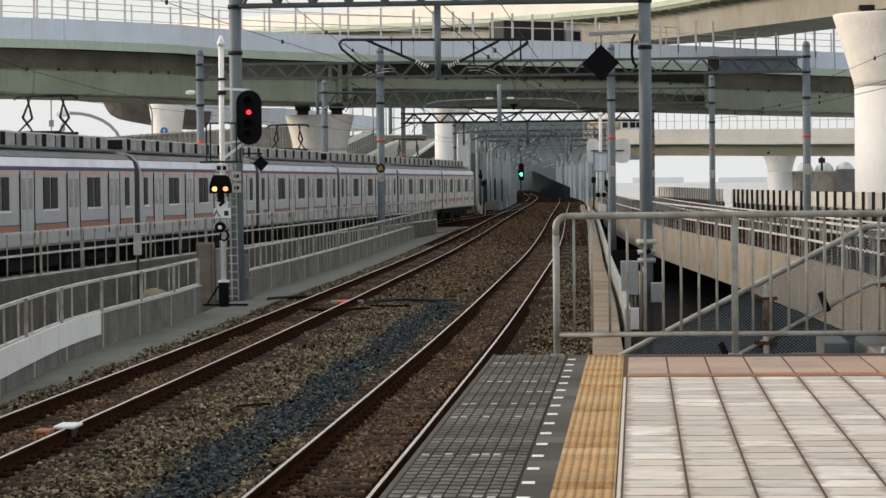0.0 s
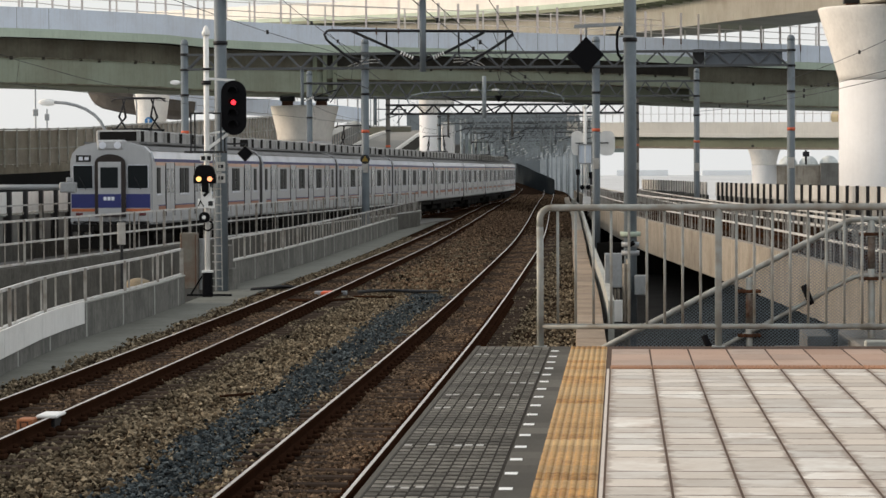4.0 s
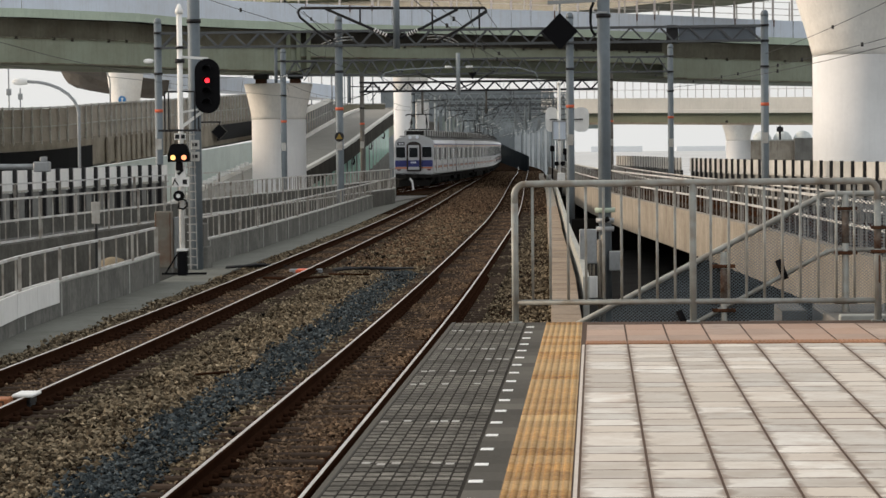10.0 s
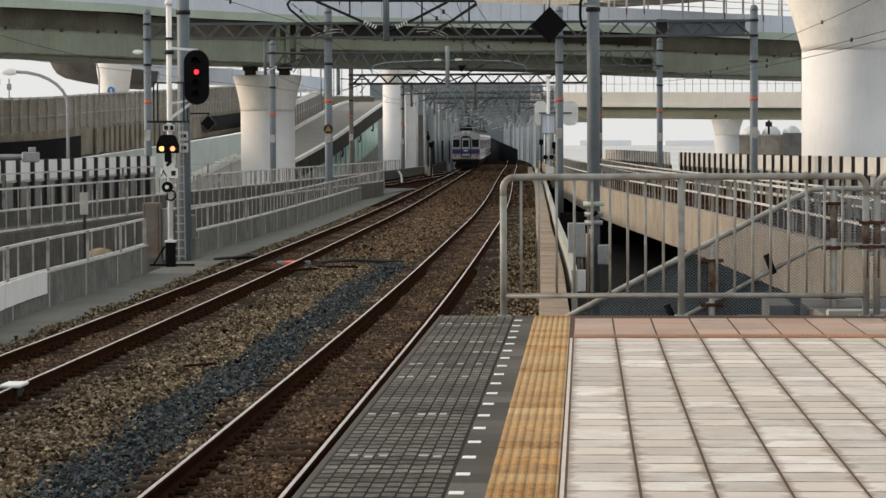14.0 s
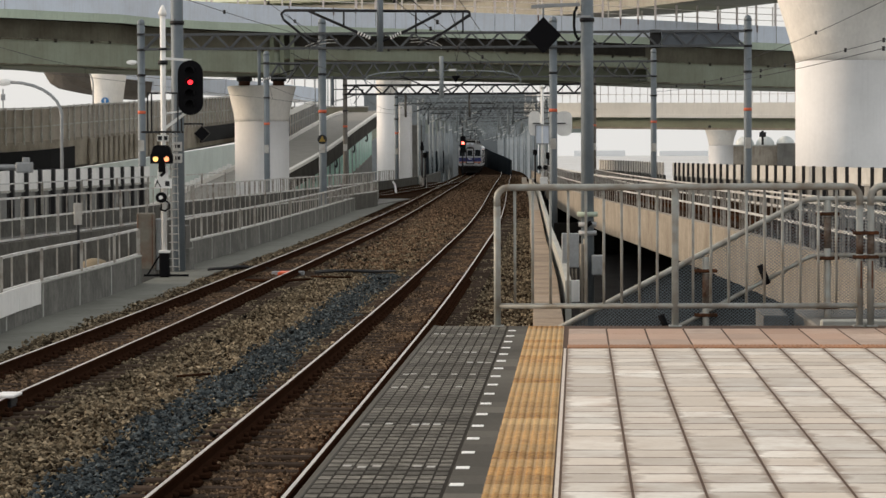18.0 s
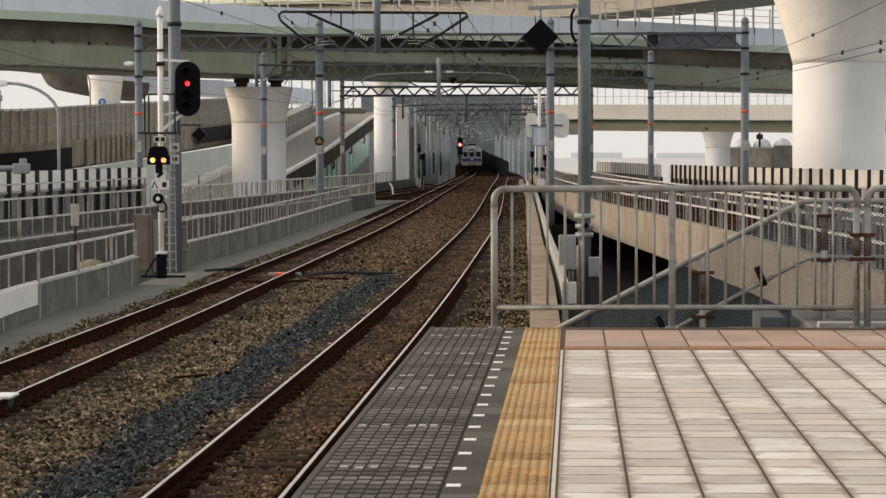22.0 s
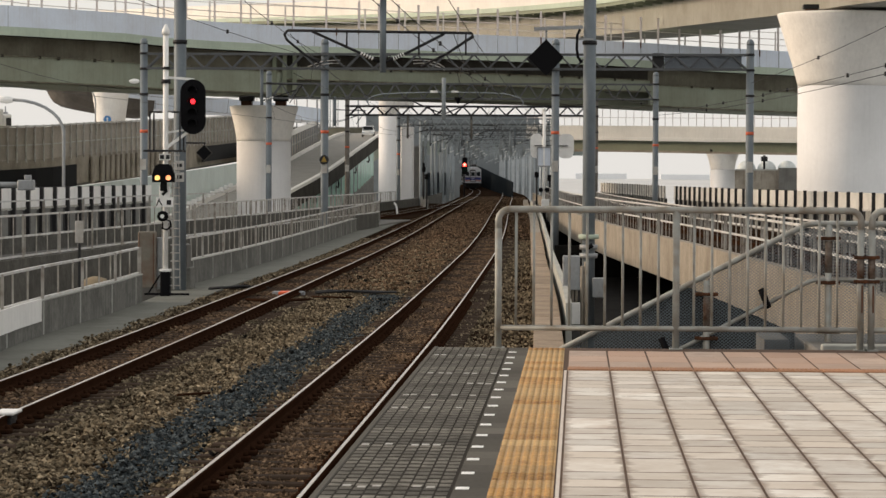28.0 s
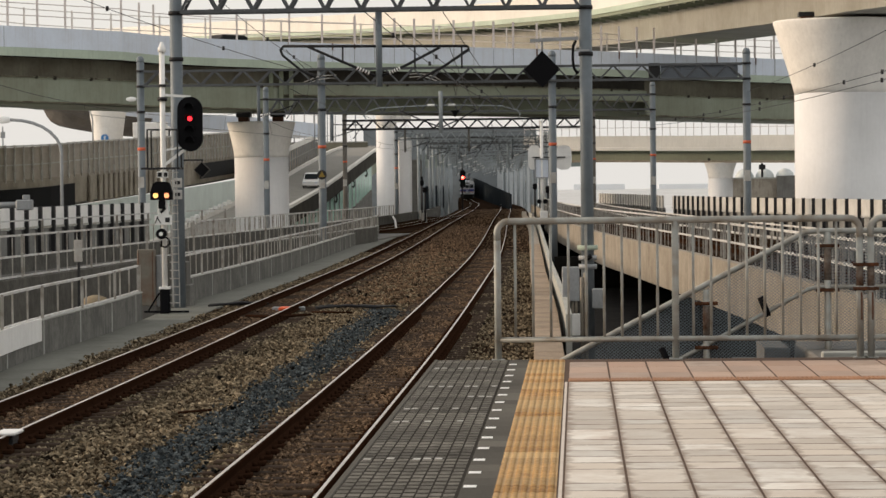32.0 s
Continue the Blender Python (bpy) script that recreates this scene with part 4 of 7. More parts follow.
for x, y, z in ((-51.67, 230.0, 14.0), (-55.06, 250.0, 7.70)):
    t = thing("lamp_post", "thin grey post behind the screened ramp", "post", (x, y, 0))
    part("pole", Mesh().rod((0, 0, -9), (0, 0, z), 0.07, 8), GALV, t)
    part("box", Mesh().box(-0.22, 0.22, -0.1, 0.1, 6.6, 7.2, 0.04), GALV, t, "small grey box")

# far buildings and hazy far blocks beyond the right screen
bld = thing("far_depot_building", "beige low far building with rooftop plant", "building", (26.0, 372.3, 0))
part("wall", Mesh().box(-4.5, 5.5, 0, 10, -9, 2.0), BEIGE_CONCRETE, bld)
part("roof_edge", Mesh().box(-4.6, 5.6, -0.1, 10.1, 2.0, 2.2), CONCRETE_PALE, bld)
part("annex", Mesh().box(2.2, 5.6, -1.0, 0, -9, 2.4), CONCRETE, bld, "grey taller annex")
part("plant", Mesh().box(0.2, 0.5, 2, 2.3, 2.2, 4.2).box(-0.1, 0.8, 1.8, 2.4, 3.3, 4.0), GALV_DARK, bld, "rooftop plant")
FAR_GLASSY = material("pale_far_steel", (0.55, 0.58, 0.57), 0.8, scale=2, grain=0.1, stain=0.25, stain_scale=0.6, bump=0)
tank = thing("spherical_tanks", "pale grey far gas spheres on a framework", "tank", (27.52, 470.3, 0))
for i, dx in enumerate((2.4, 6.0, 9.6)):
    part("sphere", Mesh().lathe([(1.7 * math.sin(a), 2.2 - 1.7 * math.cos(a)) for a in [radians(d) for d in range(5, 180, 17)]], 20, (dx, 0, 0)), FAR_GLASSY, tank)
    part("leg", Mesh().rod((dx, 0, -9), (dx, 0, 2.2), 0.4, 8), GALV_DARK, tank)
# The haze is in the colour, nearly as pale as the sky.
HAZE = material("haze_pale_block", (0.8, 0.82, 0.84), 1.0, scale=0.02, grain=0.05, bump=0)
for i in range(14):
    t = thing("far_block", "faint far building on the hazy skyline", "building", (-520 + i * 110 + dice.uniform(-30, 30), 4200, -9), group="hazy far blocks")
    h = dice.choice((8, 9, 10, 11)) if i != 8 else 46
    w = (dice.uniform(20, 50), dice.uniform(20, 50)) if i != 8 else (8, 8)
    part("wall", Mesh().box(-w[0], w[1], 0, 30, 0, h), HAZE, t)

# ---- portals of the overhead line ----
def truss(x0, x1, y, z0, z1, bays, r=0.05, depth=0.5):
    m = Mesh()
    step = (x1 - x0) / bays
    for yy in (y - depth / 2, y + depth / 2):
        for z in (z0, z1):
            m.bar((x0, yy, z), (x1, yy, z), r * 2)
        for i in range(bays):
            a, b = x0 + i * step, x0 + (i + 1) * step
            lo, hi = (z0, z1) if i % 2 == 0 else (z1, z0)
            m.bar((a, yy, lo), (b, yy, hi), r * 1.4)
    for i in range(0, bays + 1, 2):
        for z in (z0, z1):
            m.bar((x0 + i * step, y - depth / 2, z), (x0 + i * step, y + depth / 2, z), r * 1.3)
    return m


def mast(parent, x, y, base, top, r, mat=POLE, band=None, rings=()):
    p = part("pole", Mesh().rod((x, y, base), (x, y, top - 0.1), r, 18, r * 0.95), mat, parent, "grey steel pole")
    part("cap", Mesh().lathe([(r * 0.97, 0.0), (r * 0.97, 0.12), (r * 0.7, 0.24), (r * 0.2, 0.28)], 14, (x, y, top - 0.1)), mat, p)
    for z in rings:
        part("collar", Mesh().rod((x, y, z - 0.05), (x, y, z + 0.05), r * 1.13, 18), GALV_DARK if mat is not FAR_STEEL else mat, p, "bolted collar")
    if band:
        part("band", Mesh().rod((x, y, band - 0.07), (x, y, band + 0.07), r * 1.03, 18), ORANGE, p, "orange band")
        part("plate", Mesh().box(x - 0.14, x + 0.14, y - r - 0.02, y - r, band - 1.8, band - 1.3), FENCE_PALE, p, "small white plate")
    return p


def insulator(m, a, b, r=0.055, discs=5):
    a, b = Vector(a), Vector(b)
    for i in range(discs):
        c = a.lerp(b, (i + 0.5) / discs)
        d = (b - a) / discs * 0.3
        m.rod(c - d, c + d, r, 8, r * 0.6)
    return m


def portal(label, y, poles, beam, bays, r, base, top, mat=POLE, band=None, beam_mat=BEAM_GREY, drops=(), thick=0.048):
    t = thing("catenary_portal", label, "catenary gantry", group="catenary gantries")
    for x in poles:
        mast(t, x, y, base, top, r, mat, band, (beam[0] - 0.02, beam[1] + 0.02, beam[0] - 1.2))
    part("beam", truss(min(poles) + r, max(poles) - r, y, beam[0], beam[1], bays, thick), beam_mat, t, "lattice steel beam")
    for x in drops:
        z = beam[0]
        d = part("drop_post", Mesh().rod((x, y, z - 1.7), (x, y, z + 0.1), 0.08, 10), mat, t, "hanging post")
        part("arm", Mesh().tube([(x, y, z - 1.5), (x + 1.6, y, z - 1.0)], 0.03, 6).tube([(x, y, z - 0.7), (x + 1.9, y, z - 0.75)], 0.03, 6).tube([(x + 1.9, y, z - 0.75), (x + 1.3, y, z - 1.6)], 0.025, 6), GALV_DARK if mat is not FAR_STEEL else mat, d, "cantilever arm")
        part("insulator", insulator(Mesh(), (x + 0.15, y, z - 1.46), (x + 0.55, y, z - 1.33)), WHITE, d, "white insulator")
    return t


FIRST = 67
portal("grey catenary gantry of two stout poles at the platform end", FIRST, (-10.16, 0.34), (6.12, 6.98), 22, 0.165, -3.2, 9.0)
portal("grey catenary gantry of four poles with orange bands", 121.5, (-20.19, -11.73, -1.02, 7.93), (6.38, 7.05), 42, 0.185, -6, 7.6, POLE, 3.45, drops=(-14.67,))
portal("catenary gantry with orange bands below the green girder", 160.7, (-18.99, 4.74), (6.1, 7.0), 40, 0.185, -6, 7.6, POLE, 3.3, drops=(-14.92,))
portal("brownish catenary gantry with lattice beam", 192, (-16.92, 1.3), (5.75, 6.4), 28, 0.17, -6, 6.9, POLE_DARK, 3.4, GALV_DARK, (-12.48, -7.8), 0.07)
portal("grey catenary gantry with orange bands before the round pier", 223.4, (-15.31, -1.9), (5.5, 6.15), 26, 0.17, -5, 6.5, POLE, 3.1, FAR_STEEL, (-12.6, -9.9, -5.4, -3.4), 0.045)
# These gantries take the paler steel in place of real haze.
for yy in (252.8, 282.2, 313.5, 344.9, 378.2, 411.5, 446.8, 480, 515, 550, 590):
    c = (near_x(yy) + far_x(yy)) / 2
    portal("catenary gantry further down the line, paled for haze", yy, (c - 5.6, c + 6.2), (5.2, 5.85), 24, 0.17, -5, 6.4, FAR_STEEL, None, FAR_STEEL, (c - 4.2, c - 2.4, c + 1.6, c + 3.9), 0.045)

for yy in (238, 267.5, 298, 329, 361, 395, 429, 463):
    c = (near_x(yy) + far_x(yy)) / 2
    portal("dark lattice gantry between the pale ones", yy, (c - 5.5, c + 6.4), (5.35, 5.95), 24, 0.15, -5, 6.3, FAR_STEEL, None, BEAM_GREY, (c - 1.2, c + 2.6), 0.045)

# hanging frame at the first gantry
frame_set = thing("cantilever_frame", "double cantilever frame hung below the first gantry", "catenary bracket", (0.03, 0, 0), group="catenary brackets")
y = FIRST
part("drop_post", Mesh().rod((-4.97, y, 4.15), (-4.97, y, 6.06), 0.085, 12), POLE, frame_set, "grey hanging post")
part("top_bar", Mesh().tube([(-7.42, y, 5.22), (-2.7, y, 5.16)], 0.036, 8), GALV_DARK, frame_set, "dark horizontal bar")
part("left_bow", Mesh().tube([(-7.42, y, 5.22), (-7.5, y, 5.12), (-7.44, y, 4.98), (-6.98, y, 4.6), (-6.6, y, 4.4)], 0.032, 8), GALV_DARK, frame_set)
part("right_bow", Mesh().tube([(-2.7, y, 5.16), (-2.66, y, 5.08), (-3.3, y, 4.66), (-4.0, y, 4.3)], 0.032, 8), GALV_DARK, frame_set)
part("left_brace", Mesh().tube([(-6.8, y, 5.2), (-5.72, y, 4.72), (-5.05, y, 4.42)], 0.036, 8), GALV_DARK, frame_set)
part("right_brace", Mesh().tube([(-3.4, y, 5.14), (-4.3, y, 4.68), (-4.9, y, 4.42)], 0.036, 8), GALV_DARK, frame_set)
for x, z0, z1 in ((-5.9, 5.2, 4.8), (-4.05, 5.17, 4.6), (-2.85, 5.16, 4.6)):
    part("stay", Mesh().rod((x, y, z0), (x, y, z1), 0.022, 6), GALV_DARK, frame_set)
part("insulator", insulator(Mesh(), (-5.55, y, 4.65), (-5.2, y, 4.49)), WHITE, frame_set, "ribbed pale insulator")
part("insulator", insulator(Mesh(), (-4.42, y, 4.63), (-4.72, y, 4.49)), WHITE, frame_set, "ribbed pale insulator")

# wires
def wire(name, pts, r, label, droppers=()):
    t = thing(name, label, "overhead wire")
    part("strand", Mesh().tube(pts, r, 5), DARK, t)
    for a, b in droppers:
        part("dropper", Mesh().rod(a, b, r * 0.7, 4), DARK, t)
    return t


SUPPORTS = (FIRST, 121.5, 160.7, 192, 223.4, 252.8, 282.2, 313.5, 344.9, 378.2, 411.5, 446.8)
for f, lab in ((near_x, "near"), (far_x, "far"), (third_x, "side")):
    contact, carrier, drops = [], [], []
    for a, b in zip(SUPPORTS, SUPPORTS[1:]):
        if f is third_x and a > 196:
            break
        for i in range(8):
            s = i / 8
            yy = a + (b - a) * s
            sag = 1 - 4 * s * (1 - s)
            za, zb = RAIL + 5.35, RAIL + 5.6 + 0.75 * sag
            contact.append((f(yy) + 0.15 * math.cos(yy * 0.2), yy, za))
            carrier.append((f(yy), yy, zb))
            if i in (1, 3, 5, 7):
                drops.append((contact[-1], carrier[-1]))
    wire("contact_wire", contact, 0.008, "dark contact wire over the %s track" % lab, drops)
    wire("carrier_wire", carrier, 0.009, "dark sagging carrier wire over the %s track" % lab)


def span(name, a, b, sag, r, label, beads=0, n=14):
    a, b = Vector(a), Vector(b)
    pts = [a.lerp(b, i / n) - Vector((0, 0, sag * 4 * (i / n) * (1 - i / n))) for i in range(n + 1)]
    t = thing(name, label, "cable")
    part("strand", Mesh().tube(pts, r, 5), DARK, t)
    for i in range(1, beads + 1):
        k = i * n // (beads + 1)
        part("bead", Mesh().rod(pts[k] - Vector((0, 0, 0.07)), pts[k] + Vector((0, 0, 0.07)), 0.045, 6), DARK, t, "small clamp")
    return t


span("feeder_cable", (10.69, 58.8, 5.11), (4.73, 160.7, 5.33), 0.35, 0.011, "dark feeder cable with small clamps", 8)
span("feeder_cable", (10.68, 58.8, 4.84), (4.72, 160.7, 5.13), 0.35, 0.012, "thin dark feeder cable on poles", 3)
span("feeder_cable", (10.96, 58.8, 7.11), (7.95, 121.5, 5.76), 0.3, 0.012, "thin dark feeder cable on poles", 2)
span("feeder_cable", (-10.29, FIRST, 7.59), (-11.73, 121.5, 6.92), 0.3, 0.011, "dark feeder cable with small clamps", 3)
span("feeder_cable", (-15.92, FIRST - 15.7, 7.98), (-9.46, 121.5, 6.23), 0.5, 0.011, "dark feeder cable with small clamps", 4)
span("feeder_cable", (-5.37, FIRST, 6.13), (-3.58, 121.5, 5.23), 0.2, 0.013, "dark carrier cable dropping away", 4)
span("feeder_cable", (-4.87, FIRST, 6.13), (-2.88, 121.5, 5.03), 0.2, 0.012, "dark carrier cable dropping away", 2)
span("feeder_cable", (-3.58, FIRST - 11.8, 6.65), (-2.18, 160.7, 4.42), 0.4, 0.011, "dark carrier cable dropping away", 0)
span("feeder_cable", (1.27, 121.5, 5.34), (4.76, 160.7, 5.95), 0.25, 0.02, "slack feeder cable between gantries", 2)

# Dark panel added where the parapet behind the beam lies in shade.
board = thing("parapet_shade_panel", "added dark blue-grey panel for the shade on the parapet behind", "board", (5.5, 121.79, 6.73))
SHADE_PANEL_GREY = material("blue_grey_shade_panel", (0.15, 0.17, 0.195), 0.6, scale=5, grain=0.06, stain=0.15, stain_scale=0.8)
part("panel", Mesh().box(-1.5, 2.05, 0.0, 0.05, -0.38, 0.4, 0.01), SHADE_PANEL_GREY, board)
part("end_box", Mesh().box(-2.06, -1.52, -0.02, 0.2, -0.42, 0.42, 0.02), DARK, board, "dark end box")
arcs = thing("feeder_loops", "pale curved feeder loops at the lattice gantry", "cable", (0, 121.25, 0))
for z in (0.0, 0.14):
    part("loop", Mesh().tube([(-12.5, 0, 6.32 + z), (-12.2, 0, 6.44 + z), (-11.9, 0, 6.55 + z), (-11.4, 0, 6.62 + z), (-11.0, 0, 6.63 + z)], 0.022, 6), FENCE_PALE, arcs)
    part("loop", Mesh().tube([(-7.6, 0, 6.62 + z), (-7.2, 0, 6.64 + z), (-6.8, 0, 6.6 + z), (-6.4, 0, 6.46 + z), (-6.15, 0, 6.3 + z)], 0.022, 6), FENCE_PALE, arcs)
hang = thing("cantilever_frame", "long pale cantilever pipes with white insulators on a hanging post", "catenary bracket", (-1.78, 160.4, 0.47), group="catenary brackets")
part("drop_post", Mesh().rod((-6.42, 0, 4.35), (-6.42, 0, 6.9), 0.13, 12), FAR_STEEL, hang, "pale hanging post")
for x in (-7.02, -5.74):
    part("insulator", Mesh().rod((x - 0.22, 0, 6.04), (x + 0.22, 0, 6.04), 0.075, 10), WHITE, hang, "white insulator bar")
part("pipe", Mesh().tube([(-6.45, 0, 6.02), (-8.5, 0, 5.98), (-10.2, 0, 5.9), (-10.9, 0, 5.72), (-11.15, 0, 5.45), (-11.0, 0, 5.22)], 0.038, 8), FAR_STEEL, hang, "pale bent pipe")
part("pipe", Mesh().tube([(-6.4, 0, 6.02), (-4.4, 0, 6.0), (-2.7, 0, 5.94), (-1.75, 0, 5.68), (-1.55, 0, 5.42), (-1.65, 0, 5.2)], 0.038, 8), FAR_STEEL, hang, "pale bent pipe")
part("strut", Mesh().tube([(-8.9, 0, 5.7), (-7.4, 0, 5.05), (-6.5, 0, 4.7)], 0.04, 8), GALV_DARK, hang, "dark slanting strut")
part("strut", Mesh().tube([(-4.2, 0, 5.75), (-5.4, 0, 5.1), (-6.35, 0, 4.7)], 0.04, 8), GALV_DARK, hang, "dark slanting strut")
part("weight", Mesh().lathe([(0.02, -0.36), (0.06, -0.3), (0.24, 0.0), (0.24, 0.04)], 10, (-5.55, -0.1, 5.66)), BLACK, hang, "black wedge-shaped fitting")
far_lamp = thing("road_lamp", "white lantern of a far street lamp on a thin post", "street lamp", (-27.45, 165.0, 0))
part("pole", Mesh().tube([(0, 0, -9), (0, 0, 6.9), (-0.08, 0, 7.15), (-0.3, 0, 7.24)], 0.07, 8), GALV, far_lamp)
part("lantern", Mesh().lathe([(0.03, -0.34), (0.12, -0.24), (0.16, 0.0), (0.12, 0.22), (0.04, 0.34)], 12, sx=1.0, sy=0.7), WHITE, far_lamp, "white lantern head", m=pose(-0.6, 0, 7.26, 0, 90, 0))

# fittings of the right-hand pole of the first gantry
fit = thing("black_diamond_marker", "black diamond-shaped marker board hung from a gantry arm", "railway sign", (0.04, FIRST, 0))
part("arm", Mesh().bar((-1.12, 0, 5.27), (0.12, 0, 5.32), 0.11, 0.09), GALV, fit, "grey bracket arm")
part("hanger", Mesh().rod((-0.81, 0, 5.27), (-0.81, 0, 4.97), 0.025, 8), GALV, fit)
part("board", Mesh().plate([(-0.46, 0), (0, -0.47), (0.46, 0), (0, 0.47)], 0.04, pose(-0.81, -0.02, 4.54)), BLACK, fit, "matt black diamond board")
part("board_back", Mesh().plate([(-0.2, 0), (0, -0.2), (0.2, 0), (0, 0.2)], 0.05, pose(-1.12, 0.1, 4.5)), DARK, fit)
cable = thing("pole_cable", "loose black cable looped down a gantry pole", "cable", (0.04, 0, 0))
part("strand", Mesh().tube([(0.05, FIRST - 0.15, 5.25), (-0.02, FIRST - 0.18, 5.1), (-0.03, FIRST - 0.19, 4.75), (0.0, FIRST - 0.2, 4.55), (0.1, FIRST - 0.19, 4.4)], 0.035, 8), BLACK, cable)
part("clamp", Mesh().bar((0.02, FIRST - 0.22, 5.0), (0.4, FIRST - 0.22, 5.0), 0.05), GALV, cable)
box = thing("pole_cabinet", "grey steel cabinet and white junction box at the gantry pole", "electrical cabinet", (0.04, 58.8, 0))
part("cabinet", Mesh().box(-0.31, 0.08, 0, 0.3, -1.02, -0.25, 0.015), GALV, box, "grey steel cabinet")
part("conduit", Mesh().rod((-0.08, 0.1, -1.3), (-0.08, 0.1, -1.0), 0.03, 8).rod((0.0, 0.1, -1.3), (0.0, 0.1, -1.0), 0.03, 8), BEIGE_CONCRETE, box)
part("junction_box", Mesh().box(-0.17, 0.09, -0.02, 0.2, -1.79, -1.3, 0.015), WHITE, box, "white junction box")
part("bracket", Mesh().box(-0.2, 0.32, 0.1, 0.2, -1.85, -1.8), DARK, box)
part("pipe", Mesh().rod((0.22, 0.6, -2.6), (0.22, 0.6, -0.4), 0.05, 8).rod((0.13, 0.6, -2.6), (0.13, 0.6, -0.5), 0.04, 8), BEIGE_CONCRETE, box, "beige cable pipe")
part("grey_box", Mesh().box(0.4, 0.72, 7.6, 7.9, -1.55, -1.05, 0.02), GALV, box, "grey box on the pole")
clampring = thing("pole_clamps", "pale green clamp rings round the gantry pole", "clamp", (0.34, FIRST, 0))
for z in (-0.02, -0.28, -0.5):
    part("ring", Mesh().rod((0, 0, z - 0.06), (0, 0, z + 0.06), 0.26 if z > -0.1 else 0.23, 16), PALE_GREEN if z > -0.1 else GALV, clampring)
part("hook", Mesh().rod((-0.02, -0.24, -0.3), (0.1, -0.24, -0.22), 0.06, 8), BLACK, clampring)

# ---- left walls and fences ----
wall_x = smooth_through([(0, -5.12), (43.11, -9.75), (56.82, -10.08), (68.58, -10.47), (82.3, -10.47), (103.85, -10.81), (158.72, -12.07)])
bar_cache = {}
# One fence paint in two tones: highlight put into rails, shade into balusters.
FENCE_RAIL = material("highlight_rail_paint", (0.56, 0.57, 0.565), 0.5, 0.1, scale=20, grain=0.1, stain=0.3, stain_scale=2.5, stain_color=(0.25, 0.2, 0.15))
FENCE_DIM = material("weathered_shade_fence_paint", (0.36, 0.345, 0.315), 0.6, 0.1, scale=20, grain=0.12, stain=0.35, stain_scale=2.5, stain_color=(0.12, 0.09, 0.065))
DARK_CONCRETE = material("dark_stained_concrete", (0.085, 0.083, 0.075), 0.9, scale=9, grain=0.25, stain=0.3, stain_scale=1.1, streak=0.5, stain_color=(0.15, 0.145, 0.13), spec=0.05)
LOWER_PANEL = material("grey_lower_panel", (0.21, 0.212, 0.2), 0.75, scale=10, grain=0.1, stain=0.25, stain_scale=1.0, streak=0.3)
RUST_DARK = material("dark_rust", (0.045, 0.026, 0.018), 0.9, scale=30, grain=0.35, stain=0.4, stain_scale=9.0, stain_color=(0.12, 0.05, 0.025), spec=0.03)


def fence_run(name, f, y0, y1, z0, z1, spacing, label, rails=(0.0, 1.0), r=0.015, off=0.0, mat=FENCE_PALE, post_every=4.0, below=0.15, single=True):
    t = thing(name, label, "fence", kind="structure")
    pts = along(f, y0, y1, 2.0, 0, off)
    for k in rails:
        z = z0 + (z1 - z0) * k
        part("rail", Mesh().sweep([(x, y, z) for x, y, _ in pts], [(-0.025, -0.025), (0.025, -0.025), (0.025, 0.025), (-0.025, 0.025)]), FENCE_RAIL if mat is FENCE_PALE else mat, t)
    dim = FENCE_DIM if mat is FENCE_PALE else mat
    key = (round(z1 - z0, 3), r, mat.name)
    if key not in bar_cache:
        bar_cache[key] = Mesh().bar((0, 0, 0.026), (0, 0, z1 - z0 - 0.026), r * 2).data("baluster", dim)
    for x, y, _ in along(f, y0, y1, spacing, 0, off):
        part("baluster", bar_cache[key], None, t, m=pose(x, y, z0))
    for x, y, _ in along(f, y0, y1, post_every, 0, off):
        part("post", Mesh().bar((x + 0.04, y + 0.02, z0 - below), (x + 0.04, y + 0.02, z1 + 0.02), 0.055), dim, t)
    return t


def low_wall(name, y0, y1, label):
    w = structure(name, Mesh().sweep(along(wall_x, y0, y1, 2), [(-0.1, -2.4), (-0.1, -0.83), (0.1, -0.83), (0.1, -2.4)]), STREAKED_WALL, label, "wall")
    part("coping", Mesh().sweep(along(wall_x, y0, y1, 2), [(-0.12, -0.828), (-0.12, -0.8), (0.12, -0.8), (0.12, -0.828)]), CONCRETE_PALE, w, "pale worn wall top")
    for x, y, _ in along(wall_x, y0 + 2.4, y1 - 1.2, 3.7):
        part("joint_rib", Mesh().box(x + 0.1, x + 0.112, y - 0.05, y + 0.05, -1.5, -0.84), CONCRETE_PALE, w)
    return w


low_wall("left_wall", 16, 61, "low grey concrete wall with damp streaks")
low_wall("left_wall_far", 68.5, 159, "low grey concrete wall along the track")
structure("left_path", Mesh().sweep(along(wall_x, 16, 159, 3), [(0.1, -2.4), (0.1, BED - 0.04), (1.3, BED - 0.03), (1.3, -2.4)]), PATH, "narrow concrete path beside the wall", "path")
pilaster = thing("wall_end_block", "grey concrete block at the end of the low wall", "wall", (-10.28, 68.0, 0), kind="structure")
part("block", Mesh().box(-0.2, 0.2, -0.3, 0.45, -1.64, -0.3, 0.02), CONCRETE, pilaster)
part("foot", Mesh().box(-0.24, 0.3, -0.34, 0.5, -1.64, -0.9, 0.02), STREAKED_WALL, pilaster, "wider stained foot")
boards = thing("white_wall_boards", "white-painted boards fixed along the low wall", "board", kind="structure")
pts = along(wall_x, 26, 48.2, 2.22, -0.98, 0.12)
for p, q in zip(pts, pts[1:]):
    part("board", Mesh().bar(p, Vector(p).lerp(Vector(q), 0.985), 0.03, 0.42), WHITE, boards)
